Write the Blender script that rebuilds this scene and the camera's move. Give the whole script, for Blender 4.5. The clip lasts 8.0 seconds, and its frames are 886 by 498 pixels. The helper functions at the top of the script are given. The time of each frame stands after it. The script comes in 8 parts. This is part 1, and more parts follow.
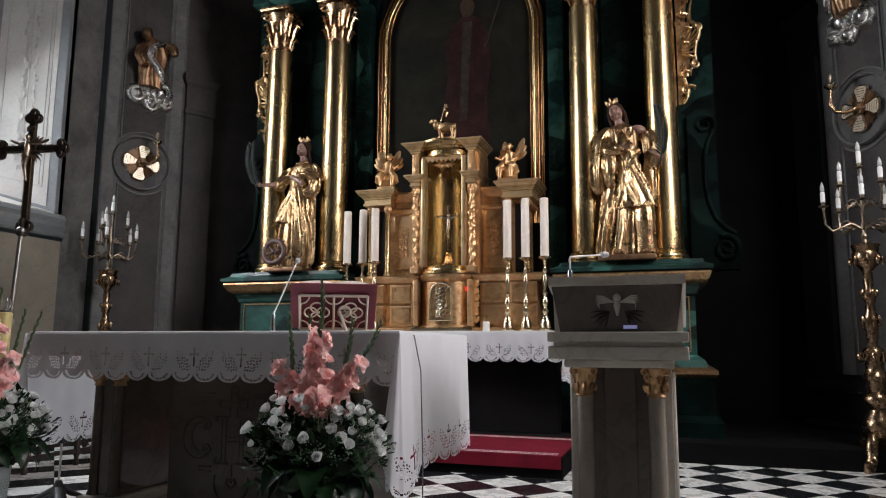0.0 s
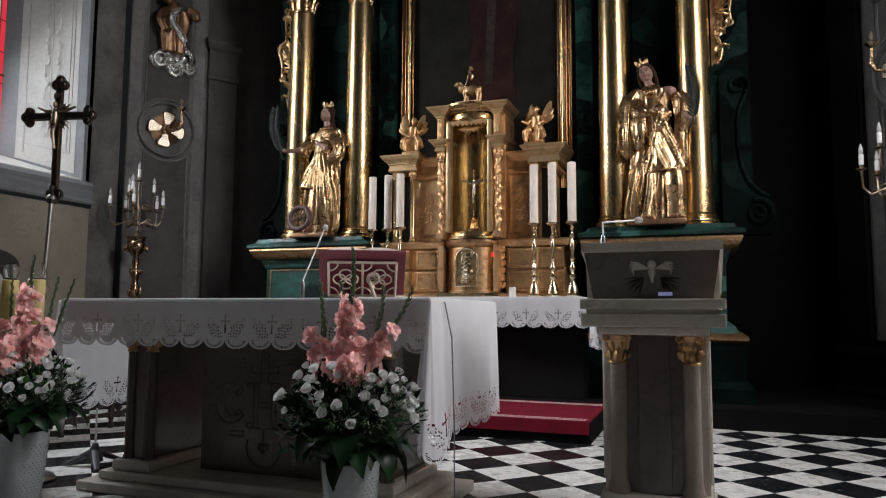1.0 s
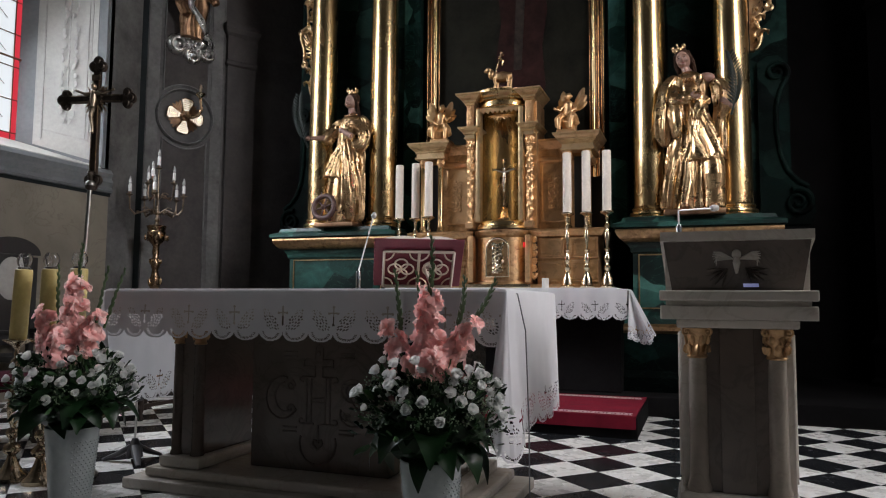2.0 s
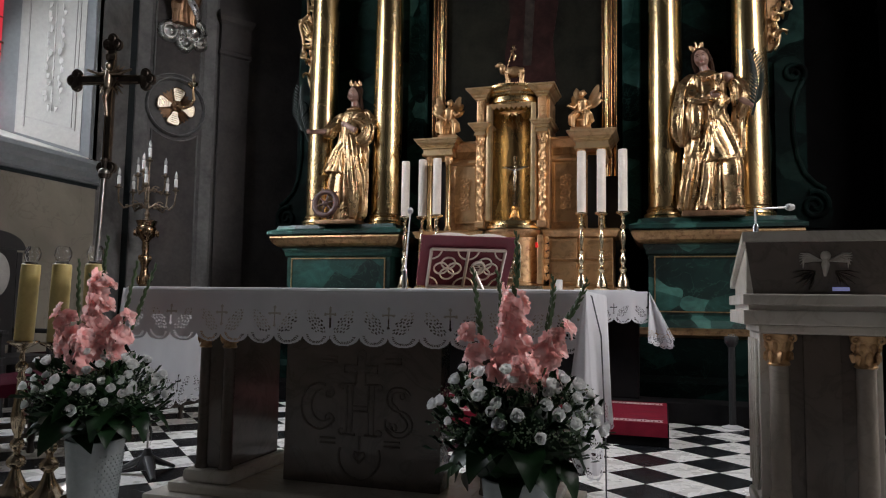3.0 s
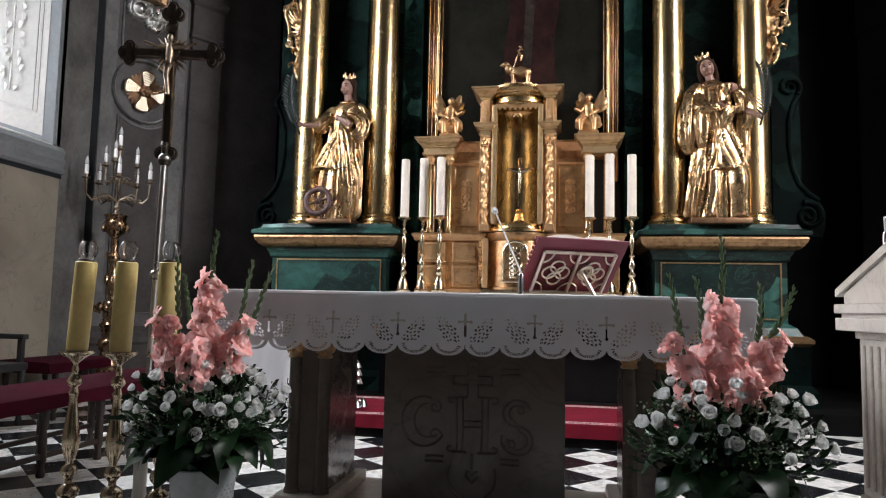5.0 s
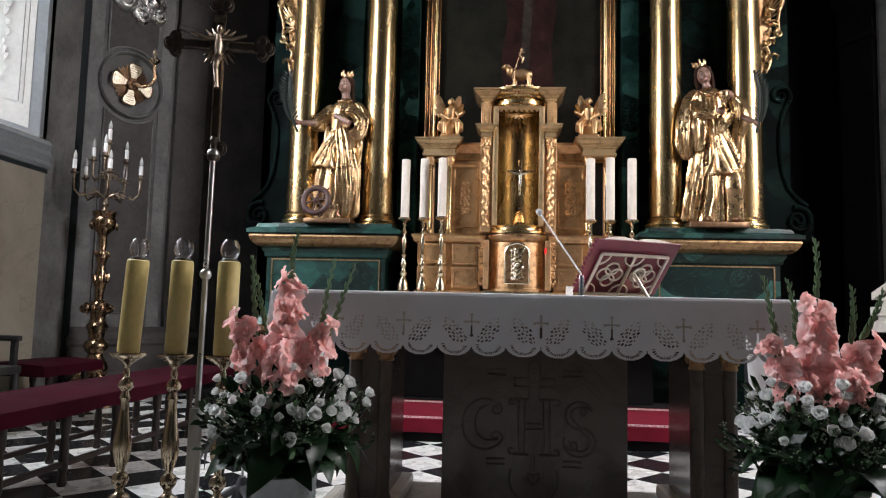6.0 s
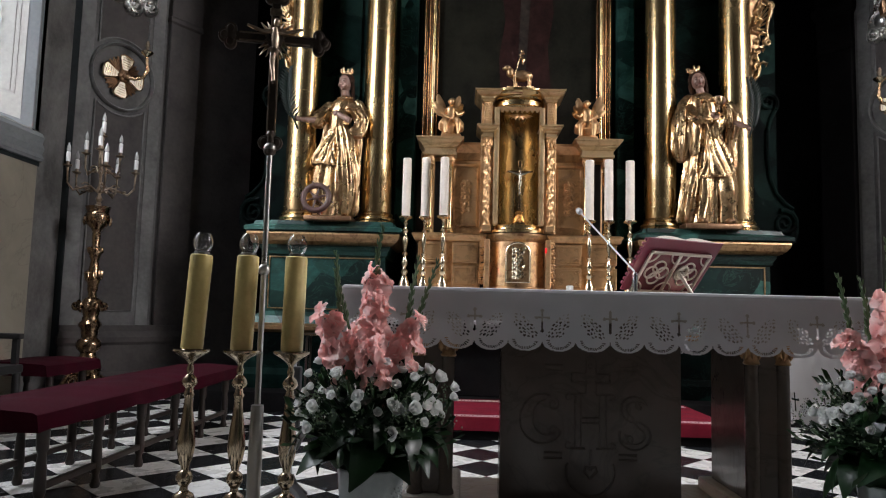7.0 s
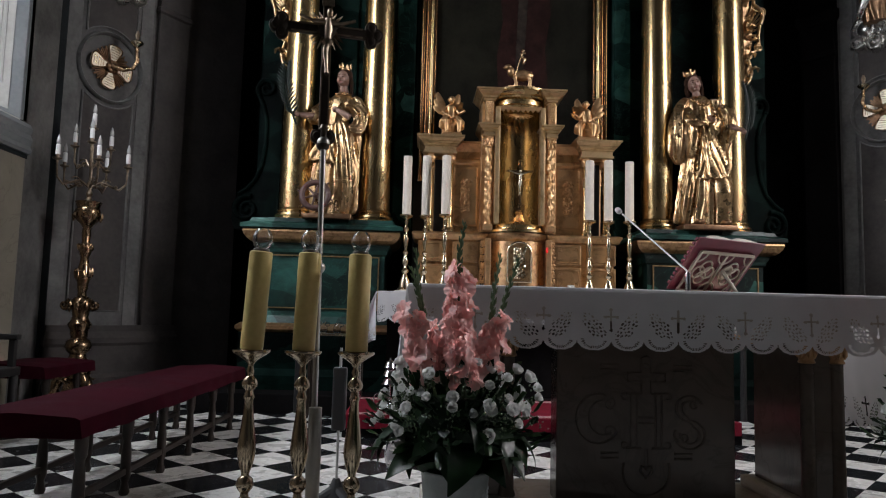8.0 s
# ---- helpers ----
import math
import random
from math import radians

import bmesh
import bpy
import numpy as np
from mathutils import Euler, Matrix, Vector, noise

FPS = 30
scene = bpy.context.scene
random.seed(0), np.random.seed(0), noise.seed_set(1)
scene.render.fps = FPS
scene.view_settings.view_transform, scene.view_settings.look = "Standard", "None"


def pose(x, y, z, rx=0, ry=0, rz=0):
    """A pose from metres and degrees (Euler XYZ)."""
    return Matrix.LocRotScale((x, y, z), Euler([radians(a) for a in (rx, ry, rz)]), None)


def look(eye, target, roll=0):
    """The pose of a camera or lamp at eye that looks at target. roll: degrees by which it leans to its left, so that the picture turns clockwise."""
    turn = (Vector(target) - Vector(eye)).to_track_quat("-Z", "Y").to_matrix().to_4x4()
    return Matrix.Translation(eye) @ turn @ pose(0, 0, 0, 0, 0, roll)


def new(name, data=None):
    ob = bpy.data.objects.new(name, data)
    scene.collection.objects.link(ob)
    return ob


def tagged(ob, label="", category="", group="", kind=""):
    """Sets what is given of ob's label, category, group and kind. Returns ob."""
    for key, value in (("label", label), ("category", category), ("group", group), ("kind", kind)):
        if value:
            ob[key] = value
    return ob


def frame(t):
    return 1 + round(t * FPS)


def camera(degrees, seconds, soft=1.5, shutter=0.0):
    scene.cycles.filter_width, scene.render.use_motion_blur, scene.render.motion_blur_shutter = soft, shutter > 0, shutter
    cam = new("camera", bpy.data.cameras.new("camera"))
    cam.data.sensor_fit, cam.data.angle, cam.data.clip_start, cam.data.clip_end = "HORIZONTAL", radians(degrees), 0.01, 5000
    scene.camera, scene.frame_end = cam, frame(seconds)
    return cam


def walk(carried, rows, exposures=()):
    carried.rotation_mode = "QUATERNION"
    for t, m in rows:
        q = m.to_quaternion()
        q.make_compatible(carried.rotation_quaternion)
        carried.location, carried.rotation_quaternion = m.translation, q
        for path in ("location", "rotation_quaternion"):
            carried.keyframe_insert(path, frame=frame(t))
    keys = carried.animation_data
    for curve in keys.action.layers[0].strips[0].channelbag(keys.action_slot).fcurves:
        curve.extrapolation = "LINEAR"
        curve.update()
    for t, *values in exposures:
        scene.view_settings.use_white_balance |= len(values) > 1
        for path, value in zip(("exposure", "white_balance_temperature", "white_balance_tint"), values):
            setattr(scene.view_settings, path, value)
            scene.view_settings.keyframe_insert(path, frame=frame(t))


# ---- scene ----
cam = camera(64.3, 8.0, 1.1)
PATH = [
    (0, (0.264, -0.007, 0.952), (-0.362, 1.871, 1.231), 0.3),
    (0.5, (0.264, 0.011, 0.958), (-0.396, 1.885, 1.186), 0.3),
    (1, (0.211, 0.023, 0.964), (-0.477, 1.892, 1.144), 0.3),
    (1.5, (0.054, 0.017, 0.966), (-0.644, 1.884, 1.124), 0.3),
    (3, (-0.625, 0.154, 0.965), (-1.219, 2.057, 1.123), 0.9),
    (3.5, (-0.882, 0.135, 0.975), (-1.42, 2.055, 1.138), 0.9),
    (4, (-1.135, 0.161, 0.962), (-1.607, 2.097, 1.128), 1.1),
    (4.5, (-1.374, 0.174, 0.964), (-1.776, 2.126, 1.132), 1.2),
    (6, (-2.11, 0.133, 0.952), (-2.303, 2.116, 1.13), 1.4),
    (6.5, (-2.339, 0.124, 0.934), (-2.463, 2.112, 1.115), 1.5),
    (7, (-2.58, 0.077, 0.923), (-2.639, 2.068, 1.105), 1.5),
    (7.5, (-2.808, 0.084, 0.916), (-2.803, 2.076, 1.1), 1.5),
    (8, (-3.032, 0.134, 0.909), (-2.962, 2.124, 1.094), 1.5),
]
walk(cam, [(t, look(eye, target, roll)) for t, eye, target, roll in PATH],
     exposures=[(0, -1.14), (1, -1.24), (1.5, -1.24), (3, -1.34), (3.5, -1.14), (4, -0.88), (4.5, -0.64), (6, -0.68), (6.5, -0.74), (7, -0.97), (7.5, -1.30), (8, -1.48)])

# ---- light ----
world = bpy.data.worlds.new("sky")
scene.world = world
world.use_nodes = True
wn = world.node_tree.nodes
sky = wn.new("ShaderNodeTexSky")
sky.sky_type, sky.sun_disc = "NISHITA", False
sky.sun_elevation, sky.sun_rotation = radians(38), radians(120)
world.node_tree.links.new(sky.outputs[0], wn["Background"].inputs[0])
wn["Background"].inputs[1].default_value = 0.10


def window_light(name, place, target, width, height, watts, colour):
    lamp = bpy.data.lights.new(name, "AREA")
    lamp.shape, lamp.size, lamp.size_y, lamp.energy, lamp.color = "RECTANGLE", width, height, watts, colour
    ob = new(name, lamp)
    ob.matrix_world = look(place, target)
    return ob


window_light("daylight_west", (-7.25, 3.95, 4.4), (-2.0, 2.5, 0.8), 1.8, 3.8, 790, (0.89, 0.92, 1.0))
# Added weak fill for flowers and front faces, from assumed nave openings.
window_light("nave_fill_west", (-7.20, -3.6, 4.6), (-2.0, 2.2, 1.0), 1.6, 3.2, 7, (0.94, 0.94, 1.0))
window_light("nave_fill_east", (3.25, -3.6, 4.6), (-2.0, 2.2, 1.0), 1.6, 3.2, 7, (0.97, 0.95, 1.0))
window_light("daylight_east", (3.15, 3.95, 4.4), (-2.0, 2.7, 0.8), 1.8, 3.8, 690, (1.0, 0.955, 0.98))

# ---- materials ----


def material(name):
    m = bpy.data.materials.new(name)
    m.use_nodes = True
    return m, m.node_tree.nodes, m.node_tree.links, m.node_tree.nodes["Principled BSDF"]


def coords(n, l, scale=(1, 1, 1)):
    tc, mp = n.new("ShaderNodeTexCoord"), n.new("ShaderNodeMapping")
    mp.inputs["Scale"].default_value = scale
    l.new(tc.outputs["Object"], mp.inputs[0])
    return mp.outputs[0]


def noise_tex(n, l, vec, scale, detail=4.0, rough=0.55, distort=0.0):
    t = n.new("ShaderNodeTexNoise")
    t.inputs["Scale"].default_value, t.inputs["Detail"].default_value = scale, detail
    t.inputs["Roughness"].default_value, t.inputs["Distortion"].default_value = rough, distort
    l.new(vec, t.inputs["Vector"])
    return t.outputs["Fac"]


def ramp(n, l, fac, stops):
    r = n.new("ShaderNodeValToRGB")
    e = r.color_ramp.elements
    while len(e) < len(stops):
        e.new(0.5)
    for i, (p, c) in enumerate(stops):
        e[i].position, e[i].color = p, (*c, 1) if len(c) == 3 else c
    l.new(fac, r.inputs[0])
    return r.outputs[0]


def bump(n, l, height, strength, distance, bsdf):
    b = n.new("ShaderNodeBump")
    b.inputs["Strength"].default_value, b.inputs["Distance"].default_value = strength, distance
    l.new(height, b.inputs["Height"])
    l.new(b.outputs[0], bsdf.inputs["Normal"])


def mix(n, l, fac, a, b, mode="MIX"):
    m = n.new("ShaderNodeMix")
    m.data_type, m.blend_type = "RGBA", mode
    for sock, v in ((m.inputs[0], fac), (m.inputs[6], a), (m.inputs[7], b)):
        if isinstance(v, (int, float)):
            sock.default_value = v
        elif isinstance(v, tuple):
            sock.default_value = (*v, 1)
        else:
            l.new(v, sock)
    return m.outputs[2]


def stained(name, dark, light, scale=3.0, rough=0.6, metal=0.0, grain=60.0, relief=0.15, depth=0.004, spec=0.5, rough_spread=0.15, coat=0.0):
    """Two tones at a large scale, fine grain and relief."""
    m, n, l, b = material(name)
    v = coords(n, l)
    big, fine = noise_tex(n, l, v, scale, 5, 0.6, 0.4), noise_tex(n, l, v, grain, 4, 0.6)
    col = ramp(n, l, big, [(0.3, dark), (0.7, light)])
    col = mix(n, l, 0.25, col, ramp(n, l, fine, [(0.3, tuple(c * 0.6 for c in dark)), (0.75, light)]))
    l.new(col, b.inputs["Base Color"])
    rr = n.new("ShaderNodeMapRange")
    rr.inputs["From Min"].default_value, rr.inputs["From Max"].default_value = 0.3, 0.7
    rr.inputs["To Min"].default_value, rr.inputs["To Max"].default_value = max(0.03, rough - rough_spread / 2), rough + rough_spread / 2
    l.new(big, rr.inputs[0])
    l.new(rr.outputs[0], b.inputs["Roughness"])
    b.inputs["Metallic"].default_value = metal
    b.inputs["Specular IOR Level"].default_value = spec
    b.inputs["Coat Weight"].default_value = coat
    if relief:
        bump(n, l, fine, relief, depth, b)
    return m


def veined(name, base, vein, second, scale=2.0, rough=0.2, width=0.04, amount=1.0, coat=0.0):
    """Polished stone: clouds of two tones with thin veins."""
    m, n, l, b = material(name)
    v = coords(n, l)
    cloud = noise_tex(n, l, v, scale, 6, 0.6, 0.8)
    col = ramp(n, l, cloud, [(0.35, base), (0.7, second)])
    vn = noise_tex(n, l, v, scale * 1.3, 5, 0.55, 1.6)
    line = ramp(n, l, vn, [(0.5 - width, (0, 0, 0)), (0.5, (amount,) * 3), (0.5 + width, (0, 0, 0))])
    col = mix(n, l, line, col, vein)
    l.new(col, b.inputs["Base Color"])
    r = n.new("ShaderNodeMapRange")
    r.inputs["To Min"].default_value, r.inputs["To Max"].default_value = rough, rough + 0.15
    l.new(noise_tex(n, l, v, 14, 4), r.inputs[0])
    l.new(r.outputs[0], b.inputs["Roughness"])
    b.inputs["Coat Weight"].default_value = coat
    return m


def gilt(name, colour, shade, rough, scale=9.0, relief=0.25, depth=0.006, stretch=(1, 1, 1), metal=1.0):
    """Gold leaf or polished metal, worn to a darker tone in patches."""
    m, n, l, b = material(name)
    v = coords(n, l, stretch)
    big, fine = noise_tex(n, l, v, scale, 5, 0.65, 0.5), noise_tex(n, l, v, 90, 3)
    col = ramp(n, l, big, [(0.28, shade), (0.52, colour)])
    l.new(col, b.inputs["Base Color"])
    b.inputs["Metallic"].default_value = metal
    r = n.new("ShaderNodeMapRange")
    r.inputs["From Min"].default_value, r.inputs["From Max"].default_value = 0.3, 0.7
    r.inputs["To Min"].default_value, r.inputs["To Max"].default_value = rough + 0.12, rough
    l.new(big, r.inputs[0])
    l.new(r.outputs[0], b.inputs["Roughness"])
    mx = n.new("ShaderNodeMath")
    mx.operation, mx.inputs[1].default_value = "MULTIPLY_ADD", 0.25
    l.new(fine, mx.inputs[0])
    l.new(big, mx.inputs[2])
    bump(n, l, mx.outputs[0], relief, depth, b)
    return m


def faux_marble(name, k):
    """Green painted marbling: broad angular patches from near black to sea green. Low k puts shade into the colour."""
    m, n, l, b = material(name)
    v = coords(n, l, (1.0, 1.0, 1.35))
    wob = n.new("ShaderNodeTexNoise")
    wob.inputs["Scale"].default_value = 1.6
    l.new(v, wob.inputs["Vector"])
    shifted = mix(n, l, 0.28, v, wob.outputs["Color"], "ADD")
    cell = n.new("ShaderNodeTexVoronoi")
    cell.inputs["Scale"].default_value = 2.6
    l.new(shifted, cell.inputs["Vector"])
    sep = n.new("ShaderNodeSeparateColor")
    l.new(cell.outputs["Color"], sep.inputs[0])
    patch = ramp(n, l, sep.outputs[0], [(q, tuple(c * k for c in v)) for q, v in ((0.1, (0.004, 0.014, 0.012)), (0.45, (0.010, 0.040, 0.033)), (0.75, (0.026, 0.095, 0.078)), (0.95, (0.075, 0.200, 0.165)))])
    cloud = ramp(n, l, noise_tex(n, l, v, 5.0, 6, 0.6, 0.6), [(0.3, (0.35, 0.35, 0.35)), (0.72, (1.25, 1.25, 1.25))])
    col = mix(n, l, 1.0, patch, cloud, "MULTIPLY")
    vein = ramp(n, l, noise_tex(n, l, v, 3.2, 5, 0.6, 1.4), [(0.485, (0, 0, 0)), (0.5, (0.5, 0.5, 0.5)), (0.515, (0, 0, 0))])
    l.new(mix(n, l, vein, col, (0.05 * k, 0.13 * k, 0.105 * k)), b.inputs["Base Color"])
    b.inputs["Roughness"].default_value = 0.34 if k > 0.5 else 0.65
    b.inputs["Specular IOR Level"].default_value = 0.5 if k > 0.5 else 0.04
    bump(n, l, noise_tex(n, l, v, 45, 4), 0.06, 0.004, b)
    return m


def plain(name, colour, rough=0.5, metal=0.0, **more):
    m, n, l, b = material(name)
    b.inputs["Base Color"].default_value = (*colour, 1)
    b.inputs["Roughness"].default_value, b.inputs["Metallic"].default_value = rough, metal
    for key, value in more.items():
        b.inputs[key.replace("_", " ")].default_value = value
    return m


def tile_stone(name, base, vein, second, rough, width):
    """Floor marble that differs from slab to slab."""
    m, n, l, b = material(name)
    tc, info = n.new("ShaderNodeTexCoord"), n.new("ShaderNodeObjectInfo")
    off = n.new("ShaderNodeVectorMath")
    off.operation, off.inputs[1].default_value = "MULTIPLY", (37.0, 11.0, 5.0)
    l.new(info.outputs["Random"], off.inputs[0])
    add = n.new("ShaderNodeVectorMath")
    l.new(tc.outputs["Object"], add.inputs[0])
    l.new(off.outputs[0], add.inputs[1])
    v = add.outputs[0]
    col = ramp(n, l, noise_tex(n, l, v, 4.0, 6, 0.6, 0.8), [(0.3, base), (0.72, second)])
    line = ramp(n, l, noise_tex(n, l, v, 3.0, 5, 0.55, 2.2), [(0.5 - width, (0, 0, 0)), (0.5, (0.8, 0.8, 0.8)), (0.5 + width, (0, 0, 0))])
    col = mix(n, l, line, col, vein)
    dirt = ramp(n, l, noise_tex(n, l, v, 22.0, 5, 0.7), [(0.35, (0.72, 0.70, 0.66)), (0.6, (1, 1, 1))])
    l.new(mix(n, l, 0.6, col, dirt, "MULTIPLY"), b.inputs["Base Color"])
    r = n.new("ShaderNodeMapRange")
    r.inputs["To Min"].default_value, r.inputs["To Max"].default_value = rough - 0.05, rough + 0.22
    l.new(noise_tex(n, l, v, 9.0, 5), r.inputs[0])
    l.new(r.outputs[0], b.inputs["Roughness"])
    return m


def linen(name, colour, grain=700.0, translucent=0.25):
    m, n, l, b = material(name)
    v = coords(n, l)
    l.new(ramp(n, l, noise_tex(n, l, v, 6, 4), [(0.3, tuple(c * 0.9 for c in colour)), (0.7, colour)]), b.inputs["Base Color"])
    b.inputs["Roughness"].default_value = 0.85
    b.inputs["Sheen Weight"].default_value = 0.2
    w = n.new("ShaderNodeTexWave")
    w.inputs["Scale"].default_value = grain
    l.new(v, w.inputs["Vector"])
    bump(n, l, w.outputs["Fac"], 0.08, 0.001, b)
    t, add = n.new("ShaderNodeBsdfTranslucent"), n.new("ShaderNodeMixShader")
    t.inputs[0].default_value, add.inputs[0].default_value = (*colour, 1), translucent
    l.new(b.outputs[0], add.inputs[1])
    l.new(t.outputs[0], add.inputs[2])
    l.new(add.outputs[0], n["Material Output"].inputs[0])
    return m


def glass(name, colour=(1, 1, 1), rough=0.0, ior=1.45):
    return plain(name, colour, rough, 0.0, Transmission_Weight=1.0, IOR=ior)


GOLD = gilt("gold_leaf", (0.64, 0.44, 0.255), (0.24, 0.13, 0.07), 0.20, 14.0, 0.30, 0.008)
GOLD_COLUMN = gilt("burnished_gold", (0.61, 0.45, 0.23), (0.45, 0.30, 0.14), 0.20, 4.0, 0.12, 0.004, (1, 1, 0.3))
GOLD_DULL = gilt("worn_gold", (0.56, 0.36, 0.19), (0.20, 0.105, 0.055), 0.32, 18.0, 0.35, 0.006)
GOLD_MATT = gilt("oil_gilding", (0.72, 0.46, 0.24), (0.36, 0.20, 0.09), 0.36, 8.0, 0.16, 0.005, (1, 1, 1), 0.93)
GOLD_ROBE = gilt("carved_gilding", (0.62, 0.43, 0.235), (0.32, 0.185, 0.09), 0.23, 13.0, 0.22, 0.007)
SILVER = gilt("silvered_wood", (0.72, 0.71, 0.69), (0.30, 0.29, 0.28), 0.22, 10.0, 0.2)
BRASS = gilt("polished_brass", (0.80, 0.69, 0.50), (0.52, 0.41, 0.26), 0.15, 12.0, 0.10, 0.003)
CHROME = plain("chrome", (0.7, 0.7, 0.72), 0.16, 1.0)
GREEN = faux_marble("green_marbling", 0.9)
# The same green darkened in steps, for the retable's shaded parts.
GREEN_HALF_SHADE = faux_marble("half_shade_green_marbling", 0.36)
GREEN_DEEP_SHADE = faux_marble("deep_shade_green_marbling", 0.15)
# Near black: the shade behind and under the high altar is in the colour.
SHADE_BLACK = stained("shade_black_surface", (0.005, 0.005, 0.005), (0.014, 0.013, 0.0135), 1.5, 0.95, grain=30, spec=0.02)
STONE = veined("cream_marble", (0.50, 0.46, 0.40), (0.33, 0.28, 0.22), (0.62, 0.58, 0.52), 2.4, 0.16, 0.03, 0.3)
# Cream marble toned down: the ambo front's shade is in the colour.
STONE_FRONT_SHADE = veined("front_shade_marble", (0.24, 0.205, 0.17), (0.17, 0.14, 0.115), (0.31, 0.27, 0.225), 2.4, 0.12, 0.03, 0.3)
STONE_DARK = veined("brown_grey_marble", (0.095, 0.075, 0.061), (0.068, 0.052, 0.042), (0.128, 0.103, 0.085), 2.6, 0.09, 0.03, 0.5)
WHITE_TILE = tile_stone("white_floor_marble", (0.76, 0.755, 0.73), (0.52, 0.52, 0.51), (0.85, 0.845, 0.82), 0.20, 0.018)
BLACK_TILE = tile_stone("black_floor_marble", (0.010, 0.011, 0.013), (0.20, 0.21, 0.22), (0.018, 0.020, 0.023), 0.14, 0.004)
PLASTER = stained("grey_painted_plaster", (0.034, 0.033, 0.033), (0.165, 0.162, 0.157), 2.2, 0.75, grain=24, relief=0.3)
PLASTER_DARK = stained("dark_panel_and_shade_plaster", (0.018, 0.015, 0.0145), (0.076, 0.066, 0.062), 2.4, 0.75, grain=24, relief=0.3)
PLASTER_BAND = stained("pale_band_paint", (0.060, 0.060, 0.059), (0.20, 0.198, 0.192), 3.0, 0.75, grain=24, relief=0.3)
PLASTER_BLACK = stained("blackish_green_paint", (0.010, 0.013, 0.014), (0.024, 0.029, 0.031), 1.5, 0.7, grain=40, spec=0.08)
DADO = veined("ochre_marbled_dado", (0.17, 0.152, 0.118), (0.11, 0.088, 0.064), (0.27, 0.246, 0.195), 1.1, 0.55, 0.012, 0.35)
SPLAY = stained("ivory_painted_splay", (0.33, 0.325, 0.30), (0.46, 0.455, 0.42), 1.2, 0.7, grain=25)
SPLAY_GREY = stained("grey_green_splay", (0.12, 0.135, 0.14), (0.20, 0.215, 0.22), 1.4, 0.7, grain=25)
RELIEF_PAINT = stained("grisaille_paint", (0.30, 0.297, 0.275), (0.42, 0.415, 0.385), 6.0, 0.75, grain=40)
# Unseen ceiling and south wall: kept dark to limit bounced light.
CEILING = stained("dark_closing_plaster", (0.10, 0.096, 0.09), (0.15, 0.145, 0.135), 0.8, 0.85)
LINEN = linen("white_linen", (0.80, 0.80, 0.82))
RED_CARPET = stained("red_carpet", (0.12, 0.007, 0.017), (0.21, 0.014, 0.030), 5.0, 0.95, grain=400, relief=0.5, depth=0.003, spec=0.1)
RED_VELVET = stained("wine_red_cloth", (0.018, 0.0008, 0.0038), (0.040, 0.0015, 0.008), 3.0, 0.95, grain=300, relief=0.3, depth=0.002, spec=0.1)
CARPET_PATTERN = stained("carpet_border_thread", (0.55, 0.42, 0.40), (0.68, 0.55, 0.52), 20, 0.95, grain=300)
DARK_WOOD = stained("dark_stained_wood", (0.010, 0.006, 0.0045), (0.030, 0.018, 0.012), 5.0, 0.4, grain=80)
BLACK_VOID = stained("black_wood_and_slot_shade", (0.008, 0.008, 0.009), (0.018, 0.017, 0.017), 3.0, 0.6, grain=50)
WAX = stained("ivory_candle_wax", (0.74, 0.66, 0.56), (0.84, 0.77, 0.67), 5.0, 0.45, grain=40, relief=0.05, spec=0.4)
WAX_YELLOW = stained("yellow_beeswax", (0.40, 0.31, 0.11), (0.54, 0.44, 0.18), 4.0, 0.38, grain=40, relief=0.05)
CLEAR = glass("clear_glass")

# ---- mesh helpers ----


def part(name, bm, mat, parent=None, label="", smooth=False):
    me = bpy.data.meshes.new(name)
    bm.normal_update()
    bm.to_mesh(me)
    bm.free()
    me.materials.append(mat)
    if smooth:
        for p in me.polygons:
            p.use_smooth = True
        me.set_sharp_from_angle(angle=radians(38))
    ob = new(name, me)
    ob.parent = parent
    if label:
        ob["label"] = label
    return ob


def thing(name, place, label, category, group="", kind="", turn=0.0):
    ob = new(name)
    ob.matrix_world = pose(*place, 0, 0, turn)
    return tagged(ob, label, category, group, kind)


def setting(name, bm, mat, label, smooth=False):
    return tagged(part(name, bm, mat, None, "", smooth), label, name.split("_")[0], "", "structure")


def box(bm, x0, x1, y0, y1, z0, z1, bevel=0.0, m=None):
    r = bmesh.ops.create_cube(bm, size=1.0, matrix=Matrix.Translation(((x0 + x1) / 2, (y0 + y1) / 2, (z0 + z1) / 2)) @ Matrix.Diagonal((abs(x1 - x0), abs(y1 - y0), abs(z1 - z0), 1)))
    vs = r["verts"]
    if bevel:
        es = list({e for v in vs for e in v.link_edges})
        g = bmesh.ops.bevel(bm, geom=es, offset=bevel, segments=2, profile=0.6, affect="EDGES")
        vs = list({v for f in g["faces"] for v in f.verts} | {v for v in vs if v.is_valid})
    if m is not None:
        bmesh.ops.transform(bm, matrix=m, verts=[v for v in vs if v.is_valid])
    return vs


def boxed(*args, **kw):
    bm = bmesh.new()
    box(bm, *args, **kw)
    return bm


